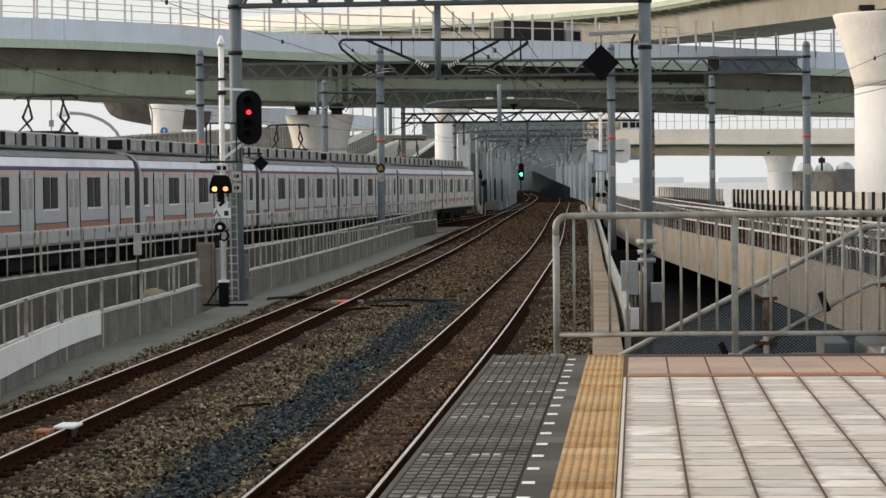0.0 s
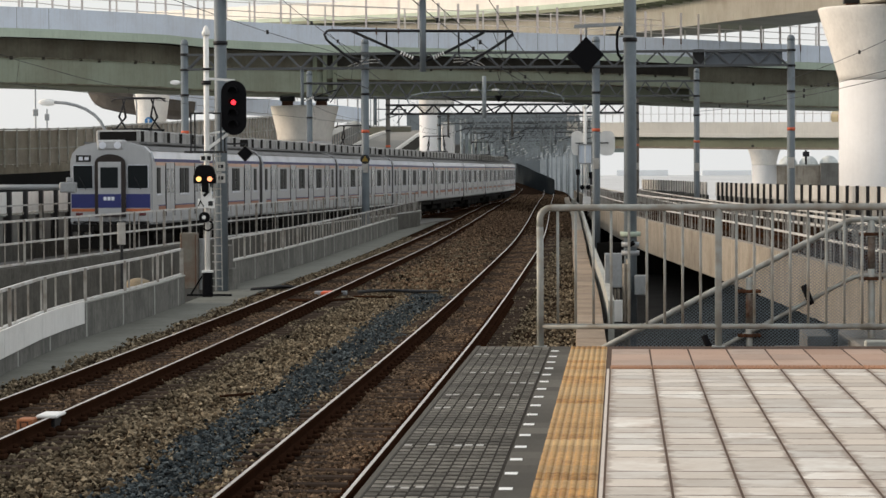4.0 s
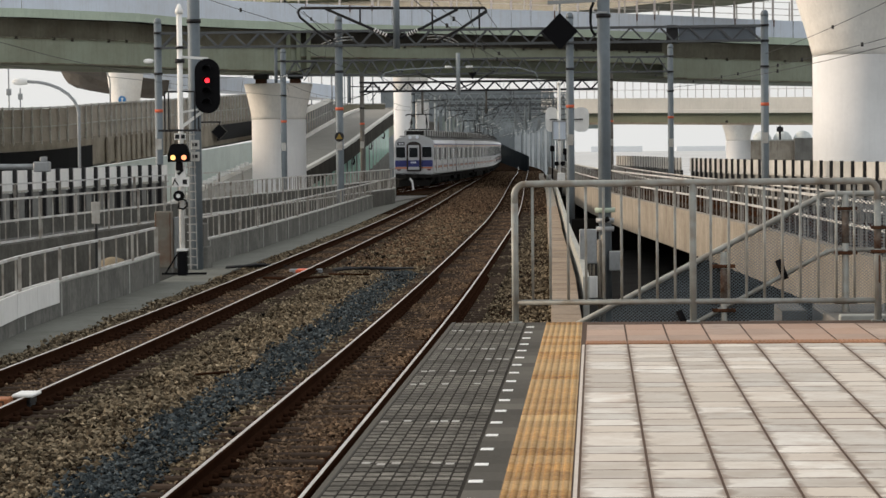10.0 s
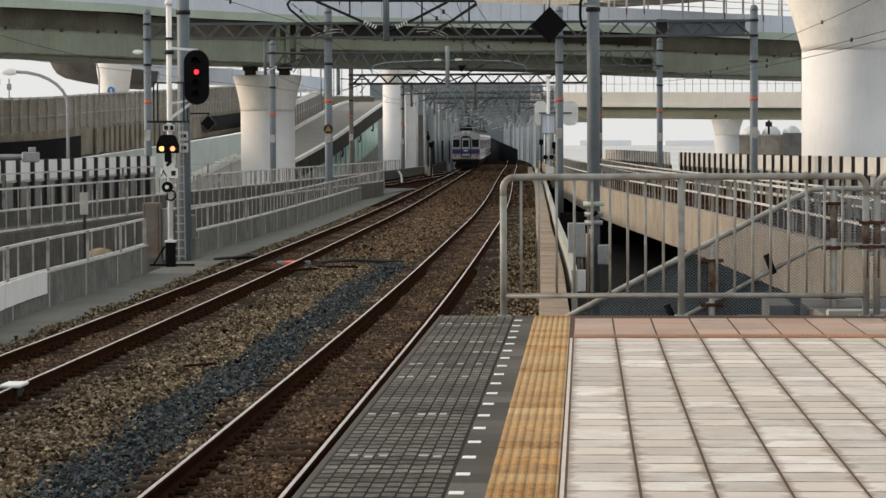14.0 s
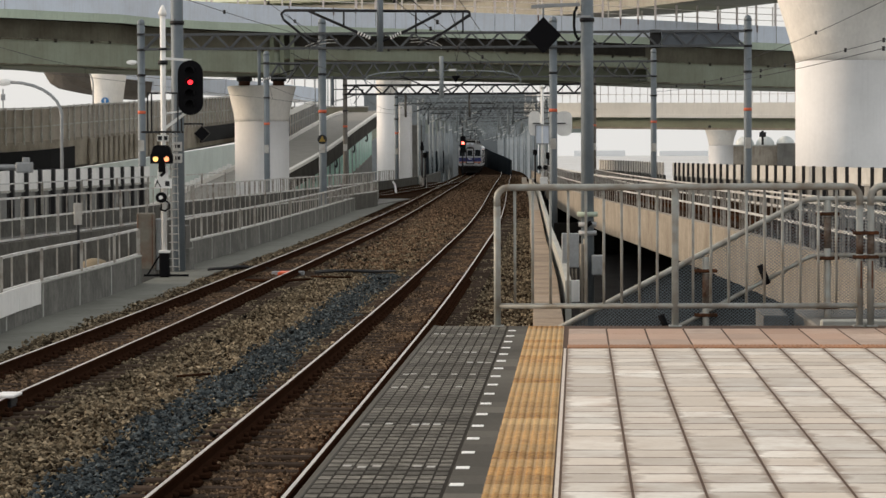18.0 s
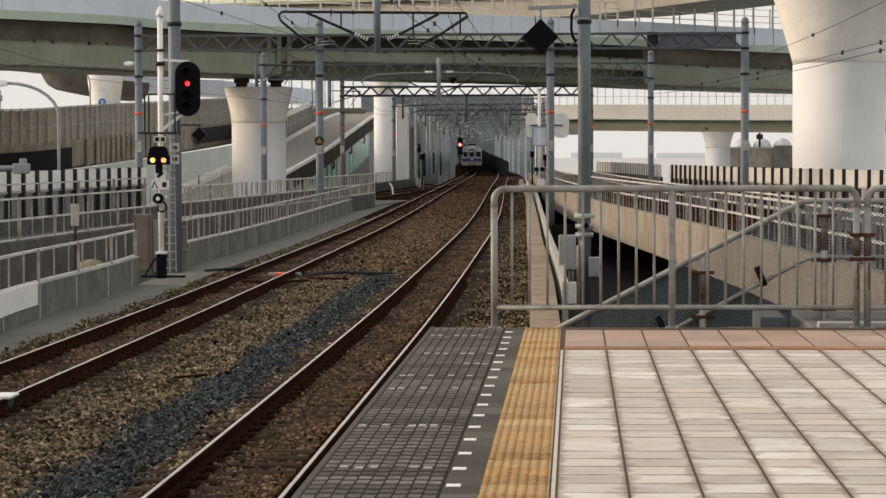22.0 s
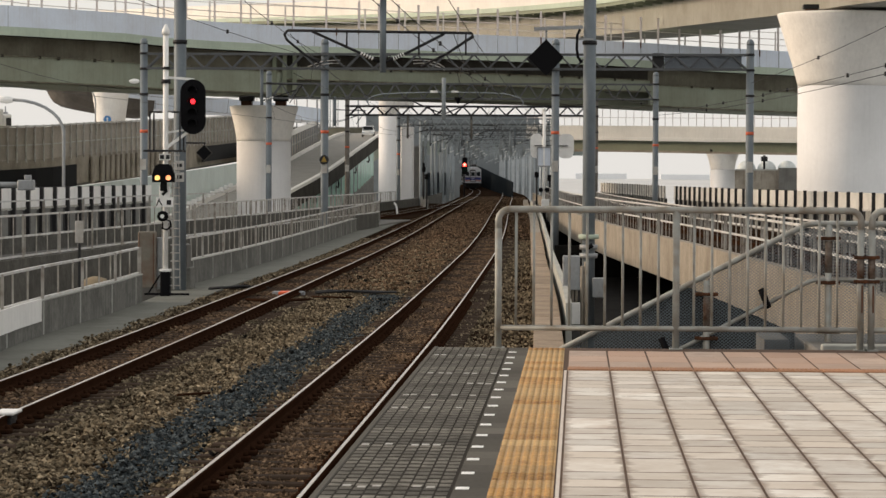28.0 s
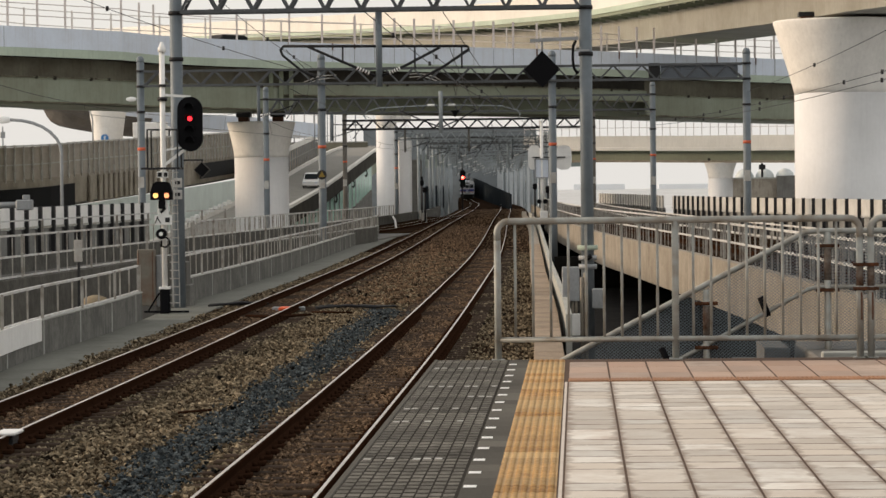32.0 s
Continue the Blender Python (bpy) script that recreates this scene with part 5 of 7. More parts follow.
fence_run("wall_fence", wall_x, 16, 61, -0.79, -0.2, 1.5, "pale metal fence on the low wall", r=0.016)
fence_run("wall_fence", wall_x, 69, 159, -0.8, -0.2, 1.1, "pale metal fence on the low wall", r=0.015)
fence_run("side_fence", third_x, 24, 144, -0.66, 0.43, 1.2, "pale metal fence along the side track", (0.02, 0.5, 1.0), off=2.75, r=0.014)
fence_run("back_fence", third_x, 43, 129, -0.6, 0.55, 6.0, "pale metal rail before the noise barrier", (1.0,), off=-2.7, r=0.018, post_every=6.0)
structure("side_viaduct_edge", Mesh().sweep(along(third_x, -20, 145, 4), [(2.7, -3.0), (2.7, -0.68), (2.95, -0.68), (2.95, -3.0)]), DARK_CONCRETE, "concrete edge beam of the side track viaduct", "wall")
structure("junction_wall", Mesh().sweep(along(third_x, 122, 300, 4), [(-3.55, -9.0), (-3.55, -0.78), (-3.25, -0.78), (-3.25, -9.0)]), DARK_CONCRETE, "grey concrete parapet behind the side track", "wall")
fence_run("junction_fence", lambda y: third_x(y) - 3.4, 124, 215, -0.76, 0.0, 1.5, "pale fence beside the junction", (0.0, 1.0), r=0.02)
plate = thing("fence_plate", "small grey plate hung on the side fence", "plate", (-11.91, 62.5, 0.72))
part("board", Mesh().box(-0.1, 0.1, 0, 0.03, -0.85, -0.32, 0.01), FENCE_PALE, plate)
part("post", Mesh().box(-0.03, 0.03, 0.03, 0.08, -2.0, -0.4), DARK, plate)


def picket_screen(name, f, y0, y1, z0, z1, step, label, off=0.0, face=1, top=SCREEN, post=(0.15, 0.2)):
    """Pale panels between dark uprights, with a clear gap line below the top panel."""
    t = thing(name, label, "noise barrier", kind="structure")
    pts = along(f, y0, y1, step, 0, off)
    for (xa, ya, _), (xb, yb, _) in zip(pts, pts[1:]):
        a, b = Vector((xa, ya, 0)), Vector((xb, yb, 0))
        d = (b - a).normalized()
        for lo, hi, w in ((z1 - 0.68, z1, 0.0), (z0, z1 - 0.76, 0.42)):
            part("panel", Mesh().bar(a + d * (0.12 + w) + Vector((0, 0, (lo + hi) / 2)), b - d * (0.12 + w) + Vector((0, 0, (lo + hi) / 2)), 0.05, hi - lo), top if w == 0 else LOWER_PANEL, t)
        # Sheet added behind the lower panels; the gaps' darkness is in its colour.
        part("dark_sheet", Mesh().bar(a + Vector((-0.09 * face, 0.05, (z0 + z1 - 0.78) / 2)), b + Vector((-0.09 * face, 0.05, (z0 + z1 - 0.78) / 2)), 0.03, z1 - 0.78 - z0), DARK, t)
        part("post", Mesh().bar((xa + face * 0.07, ya, z0 - 0.4), (xa + face * 0.07, ya, z1 + 0.03), *post), DARK, t)
        part("rail", Mesh().bar((xa, ya, z1 - 0.72), (xb, yb, z1 - 0.72), 0.1, 0.06), FENCE_PALE, t)
    return t


picket_screen("left_noise_screen", third_x, 58, 113.5, -0.7, 0.98, 1.95, "noise barrier of white panels between dark posts", off=-3.2, top=WHITE)
structure("screen_kerb", Mesh().sweep(along(third_x, 39, 137, 4), [(-3.6, -3.0), (-3.6, -0.72), (-2.95, -0.72), (-2.95, -3.0)]), DARK_CONCRETE, "concrete kerb below the noise barrier", "wall")
pipe = thing("pipe_end", "grey pipe end with valve on the noise barrier", "pipe", (-16.66, 80.0, 0.21))
part("pipe", Mesh().rod((-3.5, 0, 0.95), (-0.4, 0, 0.95), 0.09, 10), GALV, pipe)
part("valve", Mesh().box(-0.5, 0.0, -0.15, 0.15, 0.78, 1.1, 0.03).box(-0.3, -0.1, -0.1, 0.1, 1.1, 1.25, 0.02), GALV, pipe)
part("stand", Mesh().box(-3.5, -3.3, -0.1, 0.1, -2.6, 0.95), GALV_DARK, pipe)

# ---- right side ----
walk_x = smooth_through([(0, 0.22), (23.51, 0.04), (41.15, -0.36), (58.78, -0.64), (88.18, -1.27), (101.89, -1.52), (182.23, -3.13), (239.05, -4.73), (293.92, -5.94), (372.3, -8.35), (438.92, -11.16), (587.84, -19.28)])
structure("cable_walkway", Mesh().sweep(along(walk_x, 25, 274, 3), [(-0.24, -2.4), (-0.24, -1.24), (0.24, -1.24), (0.24, -2.4)]), BEIGE_CONCRETE, "concrete trough below the walkway slabs", "path")
slabs = thing("walkway_slabs", "row of beige concrete cover slabs along the walkway", "path", kind="structure")
for x, y, _ in along(walk_x, 25.2, 121.5, 2.45):
    turn = -math.degrees(math.atan(walk_x(y + 0.5) - walk_x(y - 0.5)))
    part("slab", bar_cache.setdefault("slab", Mesh().box(-0.25, 0.25, -1.205, 1.205, -0.05, 0.0, 0.01).data("slab", SLAB_BROWN)), None, slabs, m=pose(x, y, -1.19 + dice.uniform(-0.006, 0.006), 0, 0, turn))
structure("walkway_curb", Mesh().sweep(along(walk_x, 51, 235, 3), [(0.36, -2.4), (0.36, -0.92), (0.48, -0.92), (0.48, -2.4)]), CONCRETE_PALE, "pale concrete curb beside the walkway", "wall")
right_x = smooth_through([(0, 11.04), (19.59, 6.16), (46.83, 4.95), (61.72, 4.16), (70.34, 3.63), (85.63, 2.53), (110.71, 0.78), (156.76, -1.31), (203.78, -2.72), (264.53, -4.73)])
structure("right_viaduct", Mesh().sweep(along(right_x, 24.6, 255, 3), [(0, -1.68), (0, -0.4), (0.25, -0.4), (0.25, -1.0), (5.6, -1.0), (9.5, -1.0), (9.5, -1.68)]), BEIGE_CONCRETE, "beige concrete edge beam of the neighbouring rail viaduct", "viaduct")
# Added walls and floor; the shade below the viaducts is in their dark colour.
UNDER_SHADE = material("shade_dark_concrete", (0.03, 0.028, 0.026), 0.95, scale=4, grain=0.2, stain=0.3, spec=0.05)
structure("under_viaduct_wall", Mesh().sweep(along(right_x, 20, 255, 4), [(5.0, -9.0), (5.0, -1.7), (5.3, -1.7), (5.3, -9.0)]), UNDER_SHADE, "added dark wall for the shade under the neighbouring viaduct", "wall")
structure("lower_ground", Mesh().sweep(along(right_x, 24.8, 255, 4), [(-5.0, -3.4), (-5.0, -3.2), (4.9, -3.2), (4.9, -3.4)]), UNDER_SHADE, "added dark floor for the shade between the viaducts", "ground")
structure("under_cross_wall", Mesh().box(-1.0, 12, 121, 121.4, -9.0, -1.75), UNDER_SHADE, "added dark cross wall for the shade below the viaducts", "wall")
fence_run("viaduct_fence", right_x, 29, 196, -0.38, 0.55, 1.0, "pale weathered fence along the neighbouring viaduct", (0.5, 1.0), off=0.12, r=0.015)
fence_run("viaduct_inner_fence", right_x, 39, 176, -0.6, 0.3, 1.2, "second pale fence beyond the neighbouring track", (0.55, 1.0), off=3.2, r=0.02)
screen_x = smooth_through([(58.78, 18.47), (107.77, 13.05), (117.57, 11.37), (129.32, 9.49), (141.08, 7.74), (160.68, 5.69), (188.11, 3.96), (215.54, 1.52)])
picket_screen("right_noise_screen", screen_x, 78, 159, -1.6, 0.8, 1.86, "noise barrier of white panels between dark posts", face=-1)
picket_screen("right_noise_screen_far", screen_x, 163.6, 212, -1.6, 0.8, 1.86, "far part of the pale noise barrier", face=-1, post=(0.03, 0.07))
structure("right_viaduct_deck", Mesh().sweep(along(right_x, 31, 220, 4), [(9.6, -1.68), (9.6, -1.05), (14.0, -1.05), (14.0, -1.68)]), CONCRETE, "concrete deck below the right noise barrier", "viaduct")
structure("right_track_bed", Mesh().sweep(along(right_x, 24.6, 240, 4), [(0.5, -1.0), (0.5, -0.5), (5.4, -0.5), (5.4, -1.0)]), BALLAST_BED, "dark brown ballast on the neighbouring viaduct", "track bed")
rt = thing("right_track", "rusty rails on the neighbouring viaduct", "railway track", kind="structure")
for x, y, _ in along(right_x, 30, 150, 1.3, 0, 1.95):
    part("sleeper", sleeper_mesh, None, rt, m=pose(x, y, -0.45, 0, 0, -math.degrees(math.atan(right_x(y + 0.5) - right_x(y - 0.5)))))
for off in (1.38, 2.52):
    part("rail", Mesh().sweep(along(right_x, 27, 235, 3, -0.29, off), rail_section(0.033, 0.15)), RAIL_SIDE, rt)

# ---- platform end fence and stair rail ----
def end_fence(x0, posts, x1, label):
    t = thing("platform_fence", label, "fence", group="platform end fences")
    y = END - 0.1

    def P(x, z):
        return (x, y, z)
    part("top_rail", Mesh().tube([P(x0, 1.1), P(x0, 1.19), P(x0 + 0.009, 1.222), P(x0 + 0.032, 1.252), P(x0 + 0.064, 1.273), P(x0 + 0.1, 1.28), P(x1 - 0.1, 1.28), P(x1 - 0.064, 1.273), P(x1 - 0.032, 1.252), P(x1 - 0.009, 1.222), P(x1, 1.19), P(x1, 1.1)], 0.032, 12), FENCE_GALV, t, "bent galvanised top rail")
    part("bottom_rail", Mesh().tube([P(x0, 0.19), P(x1, 0.19)], 0.025, 10), FENCE_GALV, t)
    for x in (x0, *posts, x1):
        part("post", Mesh().rod(P(x, -0.01), P(x, 1.11 if x in (x0, x1) else 1.27), 0.032, 12), FENCE_GALV, t, "rust-streaked post" if x > 2 else "")
        part("base_plate", Mesh().box(x - 0.06, x + 0.06, y - 0.06, y + 0.06, 0.0, 0.012), FENCE_GALV, t)
    n = int((x1 - x0) / 0.163)
    for i in range(1, n + 1):
        x = x0 + i * 0.163
        if x < x1 - 0.06 and min(abs(x - p) for p in (x0, *posts, x1)) > 0.05:
            part("baluster", Mesh().rod(P(x, 0.19), P(x, 1.265), 0.0125, 8), FENCE_GALV, t)
    return t


end_fence(-0.65, (0.98,), 2.66, "galvanised tube fence closing the platform end")
end_fence(2.76, (4.3,), 5.9, "second galvanised tube fence panel with rust at the joint")
part_rust = thing("rust_clamps", "rusty clamps joining the two fence panels", "clamp")
for z in (0.62, 0.84):
    part("clamp", Mesh().box(2.6, 2.83, END - 0.15, END - 0.05, z, z + 0.03, 0.005), RUST_DARK, part_rust)

for x in (2.66, 2.76):
    part("rust_streak", Mesh().rod((x, END - 0.1, 0.66), (x, END - 0.1, 0.86), 0.0335, 12), STAINED, part_rust, "rust-stained post sleeve")
    part("rust_streak", Mesh().bar((x + 0.012, END - 0.1338, 0.35), (x + 0.012, END - 0.1338, 0.6), 0.016, 0.003), RUST, part_rust, "rust run")
stair = thing("stair_railing", "galvanised stair handrail with wire mesh going down beside the platform", "railing", (0.03, 27.4, 0))
part("handrail", Mesh().tube([(-0.6, 0, -0.48), (0.32, 0, 0.0), (2.42, 0, 1.09), (2.52, 0, 1.1), (5.8, 0, 1.1)], 0.03, 10), FENCE_GALV, stair, "sloping tube handrail")
part("mid_rail", Mesh().tube([(0.2, 0, -0.66), (1.19, 0, -0.18), (2.46, 0, 0.5), (2.56, 0, 0.52), (5.8, 0, 0.52)], 0.022, 10), FENCE_GALV, stair)
for x, z1 in ((1.39, 0.5), (2.65, 1.09), (4.2, 1.09)):
    p = part("post", Mesh().rod((x, 0, -1.6), (x, 0, z1), 0.035, 10), FENCE_GALV, stair)
    for z in (z1 - 0.16, z1 - 0.62, z1 - 0.68 - 0.45):
        part("clamp", Mesh().box(x - 0.12, x + 0.12, -0.045, 0.045, z, z + 0.035, 0.006), RUST_DARK, p, "dark rusty clamp")
    part("rust_sleeve", Mesh().rod((x, 0, z1 - 0.5), (x, 0, z1 - 0.17), 0.037, 10), STAINED, p, "rust-brown sleeve")
part("fitting", Mesh().rod((2.03, -0.04, 0.22), (1.95, -0.04, 0.42), 0.035, 8), BLACK, stair, "black rubber fitting")
part("fitting", Mesh().rod((1.02, -0.04, -0.32), (0.92, -0.04, -0.1), 0.035, 8), BLACK, stair, "black rubber fitting")
mesh_net = Mesh()
for i in range(-75, 210):
    for s in (1, -1):
        ends = []
        for k in range(170):
            z = -0.95 + k * 0.0122
            x = i * 0.041 + s * (z + 0.95) * 1.25
            if -0.2 < x < 5.8 and z < min(1.07, 1.07 - (2.42 - x) * 0.519):
                ends.append((x, 0.05 if s > 0 else 0.056, z))
        if len(ends) > 1:
            mesh_net.bar(ends[0], ends[-1], 0.0068)
tagged(part("wire_mesh", mesh_net, POLE, stair, "diamond wire mesh"), kind="stuff")
steps = thing("maintenance_stair", "grey concrete maintenance stair below the platform end", "stairs")
for i in range(9):
    part("step", Mesh().box(2.3 - (i + 1) * 0.27, 2.3 - i * 0.27, 27.6, 28.8, -2.6, -0.12 - i * 0.18, 0.01), CONCRETE, steps)
part("landing", Mesh().box(2.45, 6.5, 25.6, 28.8, -2.6, -0.13, 0.02), CONCRETE, steps, "concrete landing")
part("kerb", Mesh().box(2.45, 6.5, 25.6, 25.72, -0.13, -0.04, 0.015), CONCRETE_PALE, steps)
block = thing("pink_tile_pier", "pinkish tiled block at the fence foot", "block", (2.87, 23.2, 0))
part("body", Mesh().box(0, 0.4, 0, 0.3, 0.0, 0.2, 0.02), TILE_PINK, block)

# ---- signal beside the track ----
signal = thing("railway_signal", "white signal mast with oval red-lit head and amber lamps", "railway signal", (-10.04, 63.9, 0))
part("mast", Mesh().rod((0, 0, -0.85), (0, 0, 4.95), 0.068, 16).lathe([(0.1, 4.95), (0.1, 5.03), (0.03, 5.2)], 14), WHITE, signal, "white round mast")
part("joint", Mesh().rod((0, 0, 3.75), (0, 0, 3.85), 0.12, 14).rod((0, 0, 4.1), (0, 0, 4.16), 0.11, 14), GALV_DARK, signal, "dark mast joint")
outline = [(0.31 * math.cos(a), 0.36 + 0.31 * math.sin(a)) for a in [radians(d) for d in range(0, 181, 15)]] + [(0.31 * math.cos(a), -0.36 + 0.31 * math.sin(a)) for a in [radians(d) for d in range(180, 361, 15)]]
head = part("head", Mesh().plate(outline, 0.05, pose(0.69, -0.12, 3.18)).box(0.52, 0.86, -0.1, 0.12, 2.65, 3.7, 0.04), BLACK, signal, "black oval signal head")
for i, z in enumerate((3.58, 3.31, 3.04, 2.77)):
    part("hood", Mesh().sweep([(0.69, -0.14, z), (0.69, -0.36, z)], [(0.115 * math.cos(a), 0.115 * math.sin(a)) for a in [radians(d) for d in range(-10, 191, 20)]] + [(0.1 * math.cos(a), 0.1 * math.sin(a)) for a in [radians(d) for d in range(190, -11, -20)]]), BLACK, head)
    part("lens", Mesh().rod((0.69, -0.146, z), (0.69, -0.165, z), 0.06, 16), RED_LAMP if i == 1 else BLACK, head, "lit red lens" if i == 1 else "dark lens")
for a, b, w in (((0.05, 0, 3.9), (0.7, 0, 3.85), 0.06), ((0.05, 0, 2.2), (0.62, 0, 2.62), 0.07), ((0.05, 0, 2.55), (0.5, 0, 2.62), 0.05)):
    part("head_arm", Mesh().bar(a, b, w), WHITE, signal, "white bracket")
cage = Mesh()
for x in (-0.34, 0.4):
    cage.bar((x, -0.3, 2.1), (x, -0.3, 3.05), 0.035).bar((x, 0.3, 2.1), (x, 0.3, 3.05), 0.035)
for yy in (-0.3, 0.3):
    cage.bar((-0.34 if yy < 0 else 0.4, -0.3, 2.1), (-0.34 if yy < 0 else 0.4, 0.3, 2.1), 0.04).bar((-0.5, yy, 2.1), (0.45, yy, 2.1), 0.05).bar((-0.34, yy, 3.05), (-0.05, yy, 3.05), 0.03).bar((0.1, yy, 3.05), (0.4, yy, 3.05), 0.03)
part("service_frame", cage, DARK, signal, "dark service platform frame")
twin = part("lower_head", Mesh().plate([(-0.27, -0.2), (0.27, -0.2), (0.27, -0.02), (0.2, 0.2), (0.12, 0.25), (-0.12, 0.25), (-0.2, 0.2), (-0.27, -0.02)], 0.16, pose(-0.02, -0.2, 1.53)).box(-0.1, 0.06, -0.25, -0.1, 1.12, 1.33, 0.02), BLACK, signal, "black twin-lamp head")
part("lamp", Mesh().rod((-0.155, -0.285, 1.44), (-0.155, -0.31, 1.44), 0.062, 16), AMBER_LAMP, twin, "lit amber lamp")
part("lamp", Mesh().rod((0.115, -0.285, 1.44), (0.115, -0.31, 1.44), 0.062, 16), ORANGE_LAMP, twin, "lit orange lamp")
part("hood", Mesh().box(-0.25, -0.06, -0.4, -0.28, 1.52, 1.54).box(0.02, 0.21, -0.4, -0.28, 1.52, 1.54), BLACK, twin)
for z, h, w in ((1.95, 0.16, 0.28), (1.1, 0.3, 0.26), (0.84, 0.24, 0.42)):
    plate_part = part("name_plate", Mesh().box(-w / 2, w / 2, -0.14, -0.11, z - h / 2, z + h / 2, 0.006), WHITE, signal, "white marker plate")
    if w == 0.42:
        part("marking", Mesh().bar((-0.13, -0.146, 0.93), (-0.2, -0.146, 0.76), 0.01, 0.025).bar((-0.14, -0.146, 0.89), (-0.06, -0.146, 0.76), 0.01, 0.025).box(0.05, 0.16, -0.147, -0.142, 0.78, 0.9), DARK, plate_part, "dark strokes")
    elif h == 0.3:
        part("marking", Mesh().bar((-0.06, -0.146, 1.02), (0.06, -0.146, 1.14), 0.01, 0.07), GALV_DARK, plate_part, "grey stroke")
    else:
        part("marking", Mesh().box(-0.12, -0.02, -0.147, -0.142, 1.9, 2.0).box(0.03, 0.12, -0.147, -0.142, 1.9, 2.0), GALV_DARK, plate_part, "grey bars")
disc = part("round_lamp", Mesh().rod((-0.05, -0.05, 0.5), (-0.05, -0.2, 0.5), 0.13, 20), BLACK, signal, "black round lamp")
part("white_centre", Mesh().rod((-0.05, -0.202, 0.5), (-0.05, -0.22, 0.5), 0.05, 14), WHITE, disc, "white lamp centre")
part("cable_loop", Mesh().tube([(0.05, -0.1, 0.42), (0.14, -0.14, 0.36), (0.15, -0.14, 0.25), (0.05, -0.13, 0.17), (-0.06, -0.12, 0.2), (-0.05, -0.1, 0.35)], 0.022, 6), BLACK, signal, "black cable loop")
ladder = Mesh().bar((0.2, 0, -1.3), (0.16, 0, 2.1), 0.035).bar((0.36, 0, -1.3), (0.32, 0, 2.1), 0.02)
for i in range(17):
    z = -1.2 + i * 0.2
    ladder.bar((0.12, 0, z), (0.36, 0, z), 0.025)
part("ladder", ladder, FENCE_PALE, signal, "narrow pale ladder")
part("base", Mesh().box(-0.12, 0.12, -0.12, 0.12, -1.47, -0.85, 0.03).bar((-0.5, -0.1, -1.41), (0.6, -0.1, -1.41), 0.05).bar((-0.42, 0, -1.4), (-0.14, 0, -0.95), 0.04), BLACK, signal, "black cast base")
part("collar", Mesh().box(-0.13, 0.13, -0.13, 0.13, -0.86, -0.8, 0.01), WHITE, signal)

rusty = thing("trackside_cabinet", "rusty brown trackside cabinet on the low wall", "electrical cabinet", (-10.58, 64.7, 0))
part("body", Mesh().box(-0.28, 0.14, 0, 0.35, -1.3, 0.1, 0.02), material("brown_cabinet", (0.17, 0.158, 0.132), 0.7, scale=12, grain=0.1, stain=0.3, stain_scale=2.0, stain_color=(0.14, 0.08, 0.05), streak=0.4), rusty)
part("door_edge", Mesh().box(-0.26, -0.24, -0.012, 0.0, -1.25, 0.05).box(0.1, 0.12, -0.012, 0.0, -1.25, 0.05), RUST, rusty)
part("foot", Mesh().box(-0.28, 0.14, 0.0, 0.35, -2.2, -1.3), CONCRETE, rusty)
grey = thing("trackside_post_box", "slim grey post box beside the signal", "electrical cabinet", (-10.37, 65.0, 0))
part("body", Mesh().box(-0.07, 0.07, 0, 0.2, -1.35, -0.05, 0.02), GALV, grey)
tarp = thing("yellowish_cover", "yellowish cover bundled behind the fence", "cover", (-10.90, 59.2, 0))
part("body", Mesh().lathe([(0.3, -1.25), (0.32, -1.0), (0.25, -0.86), (0.08, -0.8)], 14, sx=1.0, sy=1.4), material("yellowish_cloth", (0.25, 0.2, 0.13), 0.9, scale=20, grain=0.15), tarp)
marker = thing("small_black_diamond", "small black diamond marker on an arm", "railway sign", (-9.53, FIRST, 0))
part("board", Mesh().plate([(-0.19, 0), (0, -0.19), (0.19, 0), (0, 0.19)], 0.03, pose(0, -0.05, 2.08)), BLACK, marker)
part("rim", Mesh().plate([(-0.215, 0), (0, -0.215), (0.215, 0), (0, 0.215)], 0.012, pose(0, -0.028, 2.08)), POLE_DARK, marker, "brown rim")
part("arm", Mesh().bar((-0.7, 0, 2.33), (0.03, 0, 2.33), 0.04).bar((0, 0, 2.2), (0, 0, 2.34), 0.03), GALV_DARK, marker)
for x, z in ((-10.16, 1.75), (-10.16, 1.45)):
    t = thing("pole_plate", "small white plate with dark marks on a gantry pole", "plate", (x, FIRST - 0.2, z))
    part("board", Mesh().box(-0.08, 0.14, -0.02, 0.0, -0.12, 0.12, 0.01), SCREEN, t)
    part("mark", Mesh().box(-0.04, 0.09, -0.026, -0.021, -0.04, 0.05), GALV_DARK, t)
tri = thing("triangle_marker", "round dark plate with a yellow triangle on a gantry pole", "railway sign", (-11.73, 121.25, 2.15))
part("disc", Mesh().rod((0, 0.03, 0), (0, 0, 0), 0.22, 20), DARK, tri)
part("triangle", Mesh().plate([(-0.15, -0.1), (0.15, -0.1), (0, 0.17)], 0.012, pose(0, -0.01, 0)), material("marker_yellow", (0.3, 0.2, 0.04), 0.5, scale=20, grain=0.05), tri)
part("plate", Mesh().box(-0.1, 0.14, 0.0, 0.03, -0.62, -0.34), FENCE_PALE, tri)

